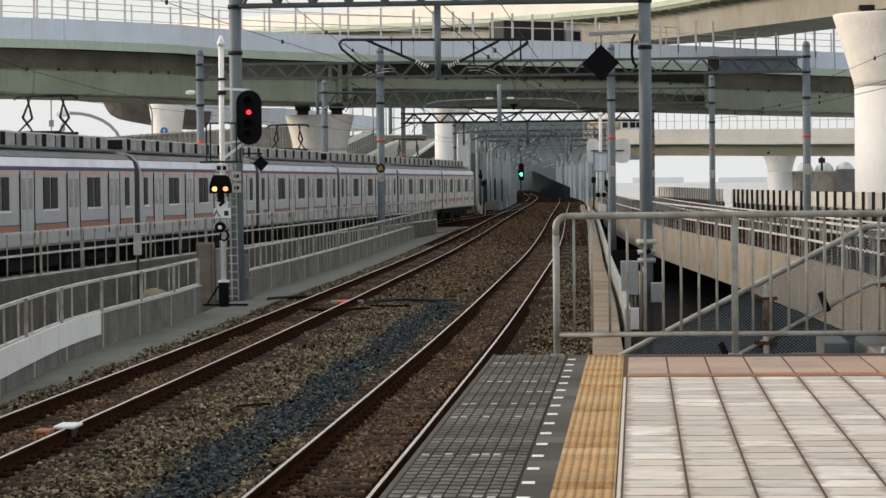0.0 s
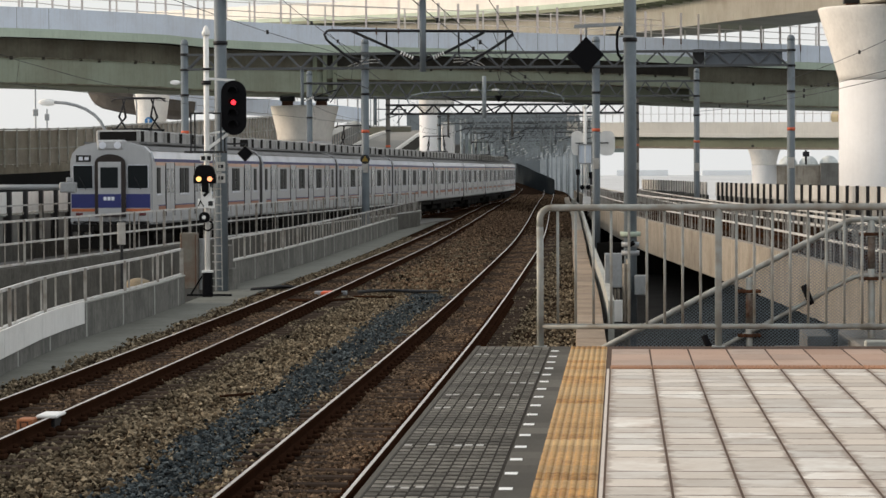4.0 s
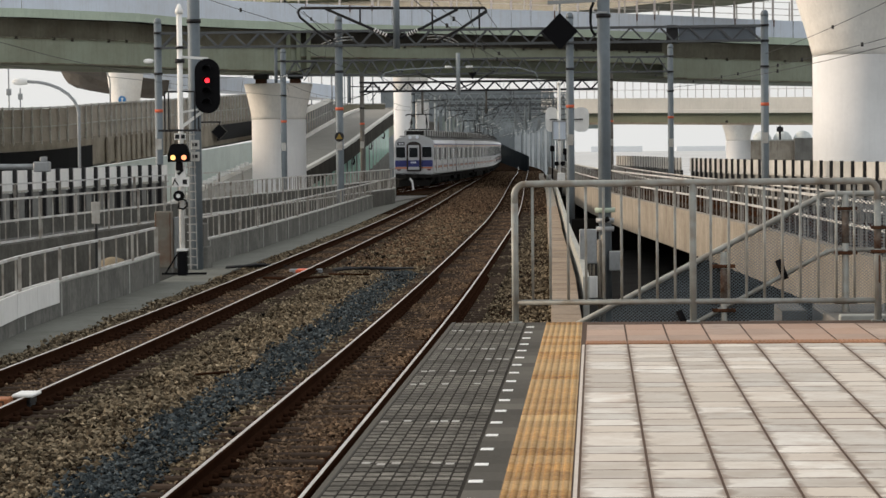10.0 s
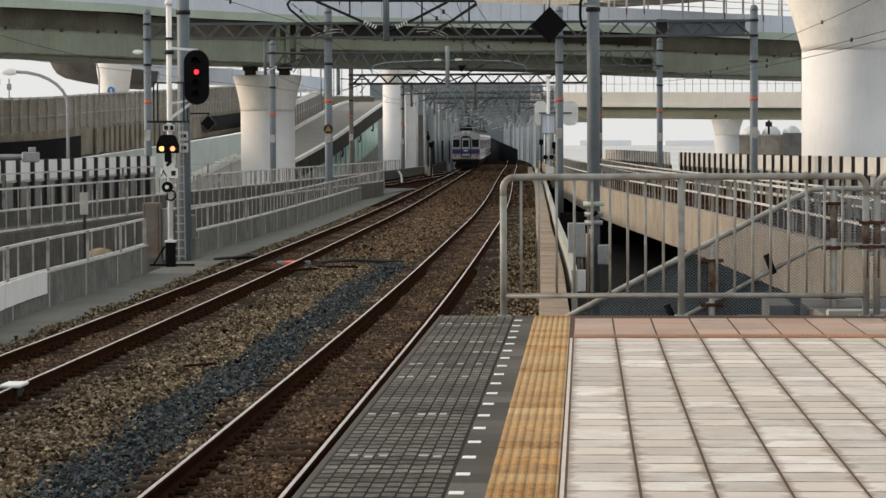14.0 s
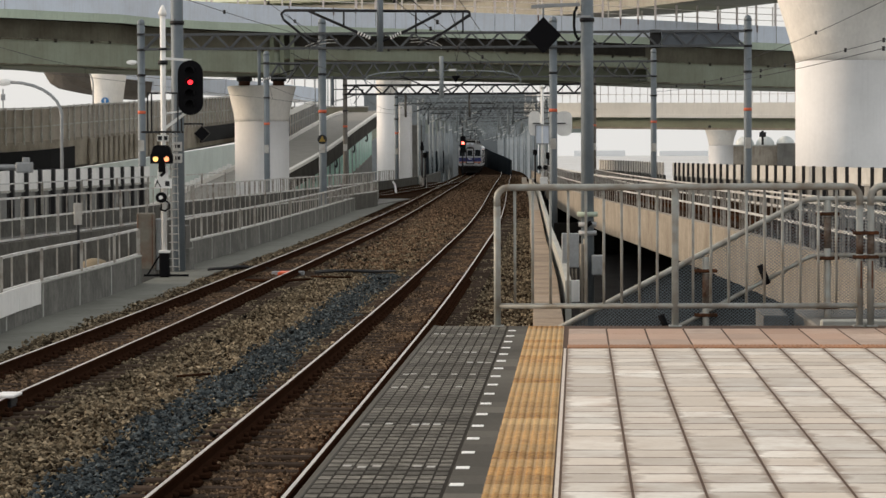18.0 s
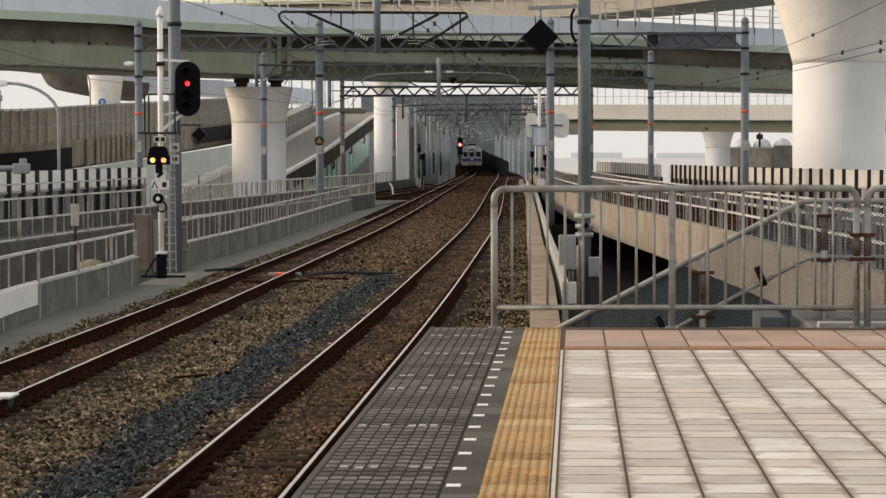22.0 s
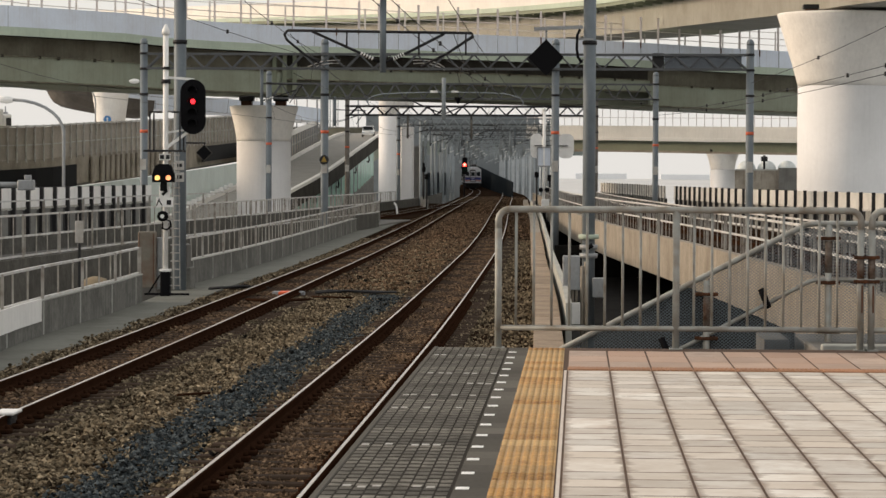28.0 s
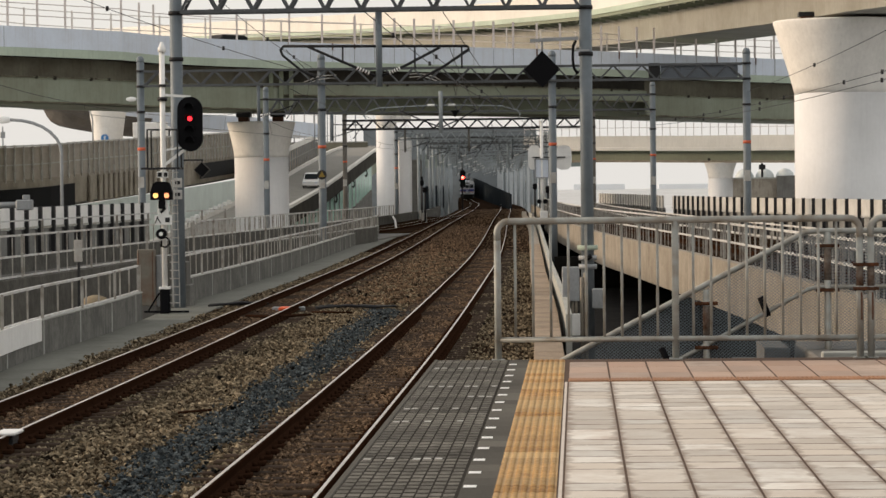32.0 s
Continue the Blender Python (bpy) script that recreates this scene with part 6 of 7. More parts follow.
# speed signal on the right
sp = thing("repeater_signal", "white signal mast with pale round boards and frame, seen from behind", "railway signal", (-2.14, 166.6, 0))
part("mast", Mesh().rod((0, 0, -1.5), (0, 0, 5.5), 0.1, 12).lathe([(0.14, 5.5), (0.03, 5.75)], 12), WHITE, sp)
part("board", Mesh().plate([(0.4 * math.copysign(abs(math.cos(a)) ** 0.6, math.cos(a)), 0.78 * math.copysign(abs(math.sin(a)) ** 0.6, math.sin(a))) for a in [radians(d) for d in range(0, 360, 15)]], 0.05, pose(-0.48, 0.2, 3.3)), WHITE, sp, "pale oval board")
part("board", Mesh().plate([(0.52 * math.copysign(abs(math.cos(a)) ** 0.6, math.cos(a)), 0.78 * math.copysign(abs(math.sin(a)) ** 0.6, math.sin(a))) for a in [radians(d) for d in range(0, 360, 15)]], 0.05, pose(1.38, 0.2, 3.28)), WHITE, sp, "pale oval board")
part("back_plate", Mesh().box(-0.38, 0.41, -0.085, -0.07, 2.04, 3.16), PARAPET, sp, "pale square plate")
part("frame", Mesh().bar((-0.42, -0.1, 3.2), (0.45, -0.1, 3.2), 0.08).bar((-0.42, -0.1, 2.0), (0.45, -0.1, 2.0), 0.08).bar((-0.42, -0.1, 2.0), (-0.42, -0.1, 3.2), 0.08).bar((0.45, -0.1, 2.0), (0.45, -0.1, 3.2), 0.08), GALV, sp, "grey square frame")
part("cross_arm", Mesh().bar((-0.6, 0.1, 3.3), (1.5, 0.1, 3.3), 0.07), GALV_DARK, sp)
part("lamp_pair", Mesh().rod((-0.18, -0.2, 0.5), (-0.18, 0.1, 0.5), 0.15, 12).rod((0.2, -0.2, 0.5), (0.2, 0.1, 0.5), 0.15, 12), BLACK, sp, "black lamp pair")
part("relay_box", Mesh().box(-0.15, 0.35, -0.15, 0.15, -0.6, -0.1, 0.03), WHITE, sp)
part("base", Mesh().box(-0.15, 0.15, -0.15, 0.15, -1.6, -0.8), BLACK, sp)

# far signal that turns from green to red behind the train
far_sig = thing("far_signal", "far black signal head changing from green to red", "railway signal", (-12.77, 293.9, 0))
part("mast", Mesh().rod((0, 0.2, -1.5), (0, 0.2, 5.2), 0.08, 10), GALV_DARK, far_sig)
part("head", Mesh().plate([(-0.3, -0.95), (0.3, -0.95), (0.3, 0.75), (0.2, 0.95), (-0.2, 0.95), (-0.3, 0.75)], 0.08, pose(0.05, 0.05, 2.3)), BLACK, far_sig, "black signal head")
part("red_lens", Mesh().rod((0.05, -0.01, 2.42), (0.05, -0.05, 2.42), 0.17, 16), glow("bright_red_lamp", (1.0, 0.06, 0.04), 14.0), far_sig, "lit red lens")
part("green_lens", Mesh().rod((0.05, -0.01, 2.04), (0.05, -0.05, 2.04), 0.17, 16), GREEN_LAMP, far_sig, "lit green lens")
# Shutters are added to hide whichever lit lens should be off.
red_shutter = part("red_shutter", Mesh().rod((0.3, -0.08, 0), (0.3, -0.06, 0), 0.18, 16), BLACK, far_sig, "added black shutter that covers a lit lens")
green_shutter = part("green_shutter", Mesh().rod((0.3, -0.08, 0), (0.3, -0.06, 0), 0.18, 16), BLACK, far_sig, "added black shutter that covers a lit lens")

# ---- small things on the tracks ----
t = thing("orange_track_box", "small orange box between the rails with dark pipes", "track equipment", (-6.98, 63.2, RAIL - 0.15))
part("lid", Mesh().box(-0.16, 0.16, -0.3, 0.3, 0.0, 0.08, 0.02), material("orange_plastic", (0.85, 0.13, 0.04), 0.5, scale=20, grain=0.05), t)
part("tray", Mesh().box(-0.4, 0.4, 0.45, 0.62, -0.05, 0.06, 0.02), GALV, t)
t = thing("train_stop_coil", "white coil plate and faded orange box between the rails", "track equipment", (far_x(30.2) + 0.5, 30.2, RAIL - 0.1))
part("coil", Mesh().box(-0.08, 0.17, -0.2, 0.3, 0.09, 0.13, 0.012), WHITE, t, "white coil cover")
part("foot", Mesh().box(-0.02, 0.12, -0.1, 0.25, -0.06, 0.09, 0.01), DARK, t)
b = part("box", Mesh().box(-0.24, -0.06, -0.5, -0.2, -0.05, 0.11, 0.015), material("faded_orange", (0.42, 0.17, 0.075), 0.7, scale=20, grain=0.15, stain=0.3, stain_scale=6.0), t, "faded orange box")
part("marking", Mesh().box(-0.2, -0.1, -0.506, -0.501, 0.0, 0.018).box(-0.2, -0.1, -0.506, -0.501, 0.065, 0.083).box(-0.2, -0.182, -0.506, -0.501, 0.018, 0.065).box(-0.118, -0.1, -0.506, -0.501, 0.018, 0.065), RUST, b, "darker square outline")


def conduit(pts, r, label):
    t = thing("track_cable", label, "cable", group="cables on the ballast")
    part("hose", Mesh().tube(pts, r, 8), RAIL_SIDE if "rust" in label else DARK, t)
conduit([(-9.16, 65.25, BED + 0.08), (-8.49, 66.43, BED + 0.1), (-7.91, 65.84, BED + 0.1)], 0.026, "dark cable across the ballast")
conduit([(-6.25, 63.09, BED + 0.1), (-5.57, 63.88, BED + 0.12), (-4.88, 63.49, BED + 0.1), (-4.39, 64.27, BED + 0.08)], 0.026, "dark cable across the ballast")
conduit([(-7.5, 59.57, BED + 0.1), (-6.82, 58.98, BED + 0.1), (-6.05, 59.96, BED + 0.1)], 0.028, "rusty bar under the rails")
conduit([(-9.3, 66.4, BED + 0.06), (-8.9, 66.0, BED + 0.09), (-8.6, 66.3, BED + 0.05), (-8.1, 66.9, BED + 0.08), (-7.8, 66.5, BED + 0.06)], 0.022, "dark cable across the ballast")
conduit([(-6.4, 64.6, BED + 0.06), (-6.0, 64.2, BED + 0.1), (-5.6, 64.7, BED + 0.05), (-5.2, 64.3, BED + 0.09), (-4.7, 64.9, BED + 0.05)], 0.024, "dark cable across the ballast")
conduit([(-6.15, 61.14, BED + 0.1), (-5.17, 60.74, BED + 0.1)], 0.022, "rusty bar beside the rail")
conduit([(-5.19, 34.29, BED + 0.08), (-4.81, 34.68, BED + 0.08)], 0.018, "rusty bar beside the rail")
for i in range(46):
    yy = 22 + 110 * dice.random() ** 1.3
    xx = near_x(yy) + dice.choice((dice.uniform(-3.3, -0.8), dice.uniform(-3.3, -0.8), dice.uniform(0.8, 1.8)))
    t = thing("dark_tuft", "dark dry weed tuft in the ballast", "weed", (xx, yy, BED + 0.05), dice.uniform(0, 360), "dry weeds in the ballast")
    m = Mesh()
    for k in range(22):
        a, h = dice.uniform(0, 6.28), dice.uniform(0.03, 0.075)
        m.add([(0.02 * math.cos(a + 1.5), 0.02 * math.sin(a + 1.5), 0), (-0.02 * math.cos(a + 1.5), -0.02 * math.sin(a + 1.5), 0), (0.06 * math.cos(a), 0.06 * math.sin(a), h), (0.03 * math.cos(a), 0.03 * math.sin(a), h * 0.8)], [(0, 1, 2), (0, 2, 3)])
    part("tuft", m, UNDER, t)
post = thing("white_marker_post", "bent white marker post beside the junction", "marker post", (-12.38, 180.3, 0))
part("post", Mesh().bar((0, 0, -1.5), (-0.08, 0, -0.75), 0.12).bar((-0.08, 0, -0.75), (-0.26, 0, -0.5), 0.12), WHITE, post)
for x, yy, h in ((-3.22, 205.7, 1.2), (-13.60, 231.2, 1.6), (-12.20, 211.6, 1), (-1.91, 180.3, 1), (-14.60, 246.9, 2)):
    t = thing("dwarf_signal", "small dark dwarf signal on a post", "railway signal", (x, yy, 0), group="dwarf signals")
    part("post", Mesh().rod((0, 0, -1.5), (0, 0, h), 0.07, 8), GALV_DARK, t)
    part("head", Mesh().box(-0.17, 0.17, -0.12, 0.12, h, h + 0.45, 0.06), BLACK, t)
    part("box", Mesh().box(-0.3, 0.1, 0.2, 0.5, -1.5, -0.6, 0.03), FENCE_PALE, t)

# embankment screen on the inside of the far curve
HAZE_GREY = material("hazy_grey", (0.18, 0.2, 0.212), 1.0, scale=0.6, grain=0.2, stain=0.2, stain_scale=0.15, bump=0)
DARK_WALL = material("dark_blue_wall", (0.03, 0.036, 0.041), 1.0, scale=2, grain=0.2, stain=0.3, stain_scale=0.3, spec=0.0, bump=0)
dark_screen = thing("dark_far_screen", "dark noise wall along the inside of the far curve", "noise barrier", kind="structure")
scr2 = smooth_through([(230, -4.29), (280, -6.45), (340, -9.32), (420, -13.61), (520, -18.67), (640, -25.21)])
part("wall", Mesh().sweep([(x, y, (y - 285) * 0.0085) for x, y, _ in along(scr2, 310, 640, 6)], [(0, -5), (0, 0.2), (0.2, 0.2), (0.2, -5)]), DARK_WALL, dark_screen)
scr3 = smooth_through([(264.53, -17.19), (293.92, -17.6), (372.3, -19.62), (450.68, -23.03), (548.65, -30.03)])
part("wall", Mesh().sweep(along(scr3, 265, 548, 6), [(0, -2), (0, 1.5), (0.2, 1.5), (0.2, -2)]), DARK_WALL, dark_screen)
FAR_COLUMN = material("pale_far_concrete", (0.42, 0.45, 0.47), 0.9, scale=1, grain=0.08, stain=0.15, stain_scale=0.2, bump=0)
# The far viaduct's haze is mixed into this grey-green.
FAR_GREEN = material("haze_dulled_green", (0.2, 0.23, 0.215), 0.9, scale=1, grain=0.1, stain=0.2, stain_scale=0.2, bump=0)
# Backdrop block added for the far haze, which is put into its grey.
beyond = thing("haze_backdrop", "added grey backdrop block for the haze along the line", "building", kind="structure")
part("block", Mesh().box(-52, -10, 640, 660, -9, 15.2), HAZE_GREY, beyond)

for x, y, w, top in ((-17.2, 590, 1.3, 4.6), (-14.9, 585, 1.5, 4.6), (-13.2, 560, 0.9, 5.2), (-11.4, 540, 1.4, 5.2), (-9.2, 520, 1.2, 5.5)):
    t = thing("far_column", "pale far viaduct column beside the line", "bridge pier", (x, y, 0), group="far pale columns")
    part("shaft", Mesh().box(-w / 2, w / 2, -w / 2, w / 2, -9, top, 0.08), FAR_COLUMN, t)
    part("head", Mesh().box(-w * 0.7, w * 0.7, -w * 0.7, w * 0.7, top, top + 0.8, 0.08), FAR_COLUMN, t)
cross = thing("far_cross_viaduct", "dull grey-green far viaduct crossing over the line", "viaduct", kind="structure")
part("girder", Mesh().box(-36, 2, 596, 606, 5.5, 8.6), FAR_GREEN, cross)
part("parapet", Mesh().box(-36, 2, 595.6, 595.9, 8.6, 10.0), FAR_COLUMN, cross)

# ---- train ----
CAR = 19.65
W = 1.37
body_profile = [(-W, 1.02), (-W, 3.02), (-W + 0.07, 3.28), (-W + 0.3, 3.5), (-0.55, 3.64), (0.55, 3.64), (W - 0.3, 3.5), (W - 0.07, 3.28), (W, 3.02), (W, 1.02), (W - 0.05, 0.95), (-W + 0.05, 0.95)]


END_GREY = material("car_gap_dark", (0.1, 0.098, 0.1), 0.7, scale=10, grain=0.15, stain=0.2)
# Light reflections on the door glass are put into this paler base colour.
DOOR_GLASS = material("painted_reflection_glass", (0.16, 0.175, 0.18), 0.2, scale=1.2, grain=0.35, bump=0, spec=0.5)


def train_car(index):
    label = "grey commuter train car with blue roof stripe and orange bands" if index else "rear train car with grey cab face and blue band"
    t = thing("train_car", label, "train car", group="cars of the departing train")
    part("body", Mesh().sweep([(0, 0.12 if index else 0.0, 0), (0, CAR, 0)], body_profile), TRAIN_GREY, t, "grey painted body")
    for s in (-1, 1):
        e = s * (W + 0.004)
        part("roof_stripe", Mesh().box(min(e, e + s * 0.01), max(e, e + s * 0.01), 0.3, CAR - 0.1, 2.995, 3.1), TRAIN_BLUE, t, "blue stripe")
        # The roof edge's white highlight is put into this pale cantrail colour.
        part("cantrail", Mesh().add([(s * (W + 0.012), 0.2, 3.1), (s * (W - 0.06), 0.2, 3.33), (s * (W - 0.06), CAR, 3.33), (s * (W + 0.012), CAR, 3.1), (s * (W - 0.02), 0.2, 3.09), (s * (W - 0.09), 0.2, 3.31), (s * (W - 0.09), CAR, 3.31), (s * (W - 0.02), CAR, 3.09)], [(0, 1, 2, 3), (4, 7, 6, 5), (0, 3, 7, 4), (1, 5, 6, 2), (0, 4, 5, 1), (3, 2, 6, 7)]), TRAIN_SILVER, t, "cantrail with the roof edge highlight in its colour")
        part("upper_band", Mesh().box(min(e, e + s * 0.008), max(e, e + s * 0.008), 0.5, CAR - 0.3, 2.88, 2.99), material_pale_orange, t, "faded orange band")
        part("lower_band", Mesh().box(min(e, e + s * 0.008), max(e, e + s * 0.008), 0.9, CAR - 0.3, 1.4, 1.54), TRAIN_BROWN, t, "brownish orange band")
        part("thin_stripe", Mesh().box(min(e, e + s * 0.009), max(e, e + s * 0.009), 0.9, CAR - 0.3, 1.545, 1.58), TRAIN_BLUE, t, "thin dark blue stripe")
        for c in (2.68, 7.44, 12.21, 16.97):
            d = part("door", Mesh().box(min(e, e + s * 0.014), max(e, e + s * 0.014), c - 0.64, c - 0.012, 1.2, 2.97).box(min(e, e + s * 0.014), max(e, e + s * 0.014), c + 0.012, c + 0.64, 1.2, 2.97), TRAIN_GREY, t, "sliding double door")
            for k in (-0.72, 0.66):
                part("door_seal", Mesh().box(min(e, e + s * 0.018), max(e, e + s * 0.018), c + k, c + k + 0.08, 1.2, 2.97), UNDER, d, "dark door edge")
            for k in (-0.52, 0.12):
                part("door_window", Mesh().box(min(e, e + s * 0.02), max(e, e + s * 0.02), c + k, c + k + 0.4, 1.98, 2.78), DOOR_GLASS, d, "door window with pale reflections in its colour")
        for c in (0.95, 5.06, 9.83, 14.6, 18.7):
            wide = 0.33 if c in (0.95, 18.7) else 0.8
            f = part("window", Mesh().box(min(e, e + s * 0.022), max(e, e + s * 0.022), c - wide - 0.03, c + wide + 0.03, 1.88, 1.95, 0.008), TRAIN_SILVER, t, "pale window sill")
            n = 1 if wide < 0.5 else 2
            for k in range(n):
                a = c - wide + k * (2 * wide / n)
                part("pane", Mesh().box(min(e, e + s * 0.03), max(e, e + s * 0.02), a + 0.02, a + 2 * wide / n - 0.14, 1.96, 2.81), GLASS, f, "dark window pane")
    for c in range(9):
        yy = 1.0 + c * 2.04
        a = part("roof_unit", Mesh().box(-0.75, 0.75, yy, yy + 1.5, 3.6, 4.06, 0.05), ROOF_UNIT, t, "grey roof ventilator")
        part("grille", Mesh().box(-0.62, 0.62, yy - 0.02, yy - 0.004, 3.7, 4.0).box(0.752, 0.766, yy + 0.05, yy + 0.5, 3.66, 4.02).box(-0.766, -0.752, yy + 0.05, yy + 0.5, 3.66, 4.02), UNDER, a, "dark grille")
    part("roof", Mesh().sweep([(0, 0.3 if index else 0.5, 0), (0, CAR - 0.1, 0)], [(-W + 0.12, 3.36), (-W + 0.27, 3.5), (-0.55, 3.655), (0.55, 3.655), (W - 0.27, 3.5), (W - 0.12, 3.36), (W - 0.2, 3.3), (-W + 0.2, 3.3)]), TRAIN_ROOF, t, "dull grey roof sheet")
    part("roof_walk", Mesh().box(-1.05, -0.8, 0.6, CAR - 0.4, 3.6, 3.66).box(0.8, 1.05, 0.6, CAR - 0.4, 3.6, 3.66), TRAIN_ROOF, t)
    # The full-length keel box is added so the underside stays dark.
    part("underframe", Mesh().box(-1.25, 1.25, 0.3, CAR - 0.3, 0.7, 1.09).box(-0.7, 0.7, 0.6, CAR - 0.6, 0.2, 0.71).box(-1.15, 1.15, 6.3, 8.8, 0.32, 0.72, 0.04).box(-1.15, 1.15, 9.3, 11.8, 0.36, 0.72, 0.04).box(-1.15, 1.15, 12.2, 13.9, 0.3, 0.72, 0.04), UNDER, t, "black underfloor equipment and added keel box")
    for c in (3.1, CAR - 3.1):
        b = part("bogie", Mesh().box(-1.05, -0.9, c - 1.5, c + 1.5, 0.4, 0.62, 0.03).box(0.9, 1.05, c - 1.5, c + 1.5, 0.4, 0.62, 0.03).box(-1.0, 1.0, c - 0.3, c + 0.3, 0.4, 0.7), UNDER, t, "black bogie")
        for d in (-1.05, 1.05):
            part("wheelset", Mesh().rod((-0.62, c + d, 0.43), (-0.5, c + d, 0.43), 0.43, 20).rod((0.5, c + d, 0.43), (0.62, c + d, 0.43), 0.43, 20).rod((-0.5, c + d, 0.43), (0.5, c + d, 0.43), 0.08, 8), RUST, b, "steel wheelset")
    if index:
        # Sheet added on the end; the darkness between cars is in its colour.
        part("end_panel", Mesh().sweep([(0, 0.1, 0), (0, 0.117, 0)], [(x * 0.985, z * 0.995) for x, z in body_profile]), END_GREY, t, "dark grey sheet added over the car end")
    if index < 7:
        part("gangway", Mesh().box(-0.55, 0.55, CAR, CAR + 0.56, 1.1, 3.1, 0.05), UNDER, t, "dark gangway bellows")
    if index in (0, 2, 4, 6):
        for c in ((4.0,) if index == 0 else (14.5,)):
            pan = Mesh()
            for s in (-1, 1):
                pan.tube([(s * 0.6, c - 0.9, 4.1), (s * 0.55, c + 0.5, 4.55), (s * 0.5, c - 0.2, 5.15)], 0.025, 6)
                pan.tube([(s * 0.6, c + 0.9, 4.1), (s * 0.55, c - 0.5, 4.55), (s * 0.5, c + 0.2, 5.15)], 0.025, 6)
            pan.tube([(-0.95, c, 5.08), (-0.75, c, 5.2), (0.75, c, 5.2), (0.95, c, 5.08)], 0.03, 6).tube([(-0.9, c - 0.25, 5.18), (0.9, c - 0.25, 5.18)], 0.025, 6).tube([(-0.9, c + 0.25, 5.18), (0.9, c + 0.25, 5.18)], 0.025, 6)
            pan.box(-0.7, 0.7, c - 1.0, c - 0.9, 4.07, 4.15).box(-0.7, 0.7, c + 0.9, c + 1.0, 4.07, 4.15).box(-0.62, -0.54, c - 1.0, c + 1.0, 4.07, 4.13).box(0.54, 0.62, c - 1.0, c + 1.0, 4.07, 4.13)
            part("pantograph", pan, GALV_DARK, t, "dark folding pantograph")
    if index == 0:
        cab_face(t)
    return t


def cab_face(t):
    """The rear cab end, facing back."""
    part("cab_front", Mesh().sweep([(0, -0.1, 0), (0, 0.0, 0)], [(x * 0.97, 0.02 + z * 0.993) for x, z in body_profile]), TRAIN_GREY, t, "rounded grey cab face")
    y = -0.1
    for x0, x1, nm in ((-1.26, -0.58, "left"), (0.56, 1.26, "right")):
        f = part("cab_window", Mesh().box(x0, x1, y - 0.02, y - 0.004, 2.12, 2.9, 0.008), TRAIN_SILVER, t, "pale cab window frame")
        part("pane", Mesh().box(x0 + 0.02, x1 - 0.02, y - 0.03, y - 0.018, 2.14, 2.88), GLASS, f, "dark cab pane")
        part("wiper", Mesh().bar(((x0 + x1) / 2 + 0.1, y - 0.05, 2.1), ((x0 + x1) / 2 - 0.12, y - 0.05, 2.5), 0.025), GALV_DARK, f)
    arch = [(-0.5, 1.2), (0.5, 1.2)] + [(0.5 * math.cos(a), 2.95 + 0.3 * math.sin(a)) for a in [radians(d) for d in range(0, 181, 15)]]
    g = part("gangway_frame", Mesh().plate(arch, 0.16, pose(0, y - 0.06, 0)), material("brown_grey_rubber", (0.035, 0.028, 0.026), 0.8, scale=20, grain=0.15), t, "dark rubber gangway frame")
    part("end_door", Mesh().box(-0.38, 0.38, y - 0.16, y - 0.142, 1.3, 3.0, 0.006), TRAIN_GREY, g, "grey end door")
    part("door_blue", Mesh().box(-0.38, 0.38, y - 0.166, y - 0.161, 1.5, 1.95), TRAIN_BLUE, g)
    part("door_window", Mesh().box(-0.3, 0.28, y - 0.17, y - 0.162, 2.15, 2.82), GLASS, g, "dark door pane")
    part("number_bars", Mesh().box(-0.2, -0.1, y - 0.172, y - 0.167, 1.74, 1.86).box(-0.07, 0.03, y - 0.172, y - 0.167, 1.74, 1.86).box(0.06, 0.16, y - 0.172, y - 0.167, 1.74, 1.86), TRAIN_SILVER, g, "pale bars")
    for x0, x1 in ((-1.31, -0.51), (0.51, 1.31)):
        part("blue_band", Mesh().box(x0, x1, y - 0.012, y - 0.003, 1.5, 1.95), TRAIN_BLUE, t, "deep blue band")
        part("orange_band", Mesh().box(x0, x1, y - 0.012, y - 0.003, 1.38, 1.47), TRAIN_ORANGE, t, "orange band")
    part("destination_box", Mesh().box(-1.15, -0.65, y - 0.03, y - 0.003, 3.0, 3.22, 0.01), DARK, t, "dark destination box")
    part("destination_text", Mesh().box(-1.05, -0.92, y - 0.036, y - 0.031, 3.05, 3.17).box(-0.86, -0.72, y - 0.036, y - 0.031, 3.06, 3.16), TRAIN_SILVER, t, "unreadable pale bars")
    h = part("headlight_box", Mesh().box(-0.45, 0.45, y - 0.05, y + 0.5, 3.38, 3.72, 0.06), TRAIN_GREY, t, "headlight housing")
    for x in (-0.25, 0.25):
        part("headlight", Mesh().rod((x, y - 0.052, 3.54), (x, y - 0.075, 3.54), 0.12, 16), TRAIN_SILVER, h, "unlit round headlight")
    for x in (-1.05, 1.05):
        part("tail_lamp", Mesh().box(x - 0.12, x + 0.12, y - 0.03, y - 0.003, 1.24, 1.34, 0.01), material("tail_lamp_red", (0.12, 0.03, 0.03), 0.3, grain=0.02), t, "small tail lamp")
    part("skirt", Mesh().box(-1.3, 1.3, y, y + 0.15, 0.72, 1.08, 0.02), UNDER, t)
    part("coupler", Mesh().box(-0.2, 0.2, y - 0.45, y + 0.2, 0.68, 1.0, 0.05).rod((-0.6, y - 0.1, 0.5), (-0.6, y - 0.1, 0.9), 0.05, 8).rod((0.7, y - 0.1, 0.5), (0.7, y - 0.1, 0.9), 0.05, 8), UNDER, t, "black coupler and hoses")
    part("plough", Mesh().box(-1.1, 1.1, y + 0.2, y + 0.3, 0.15, 0.6, 0.02), UNDER, t)


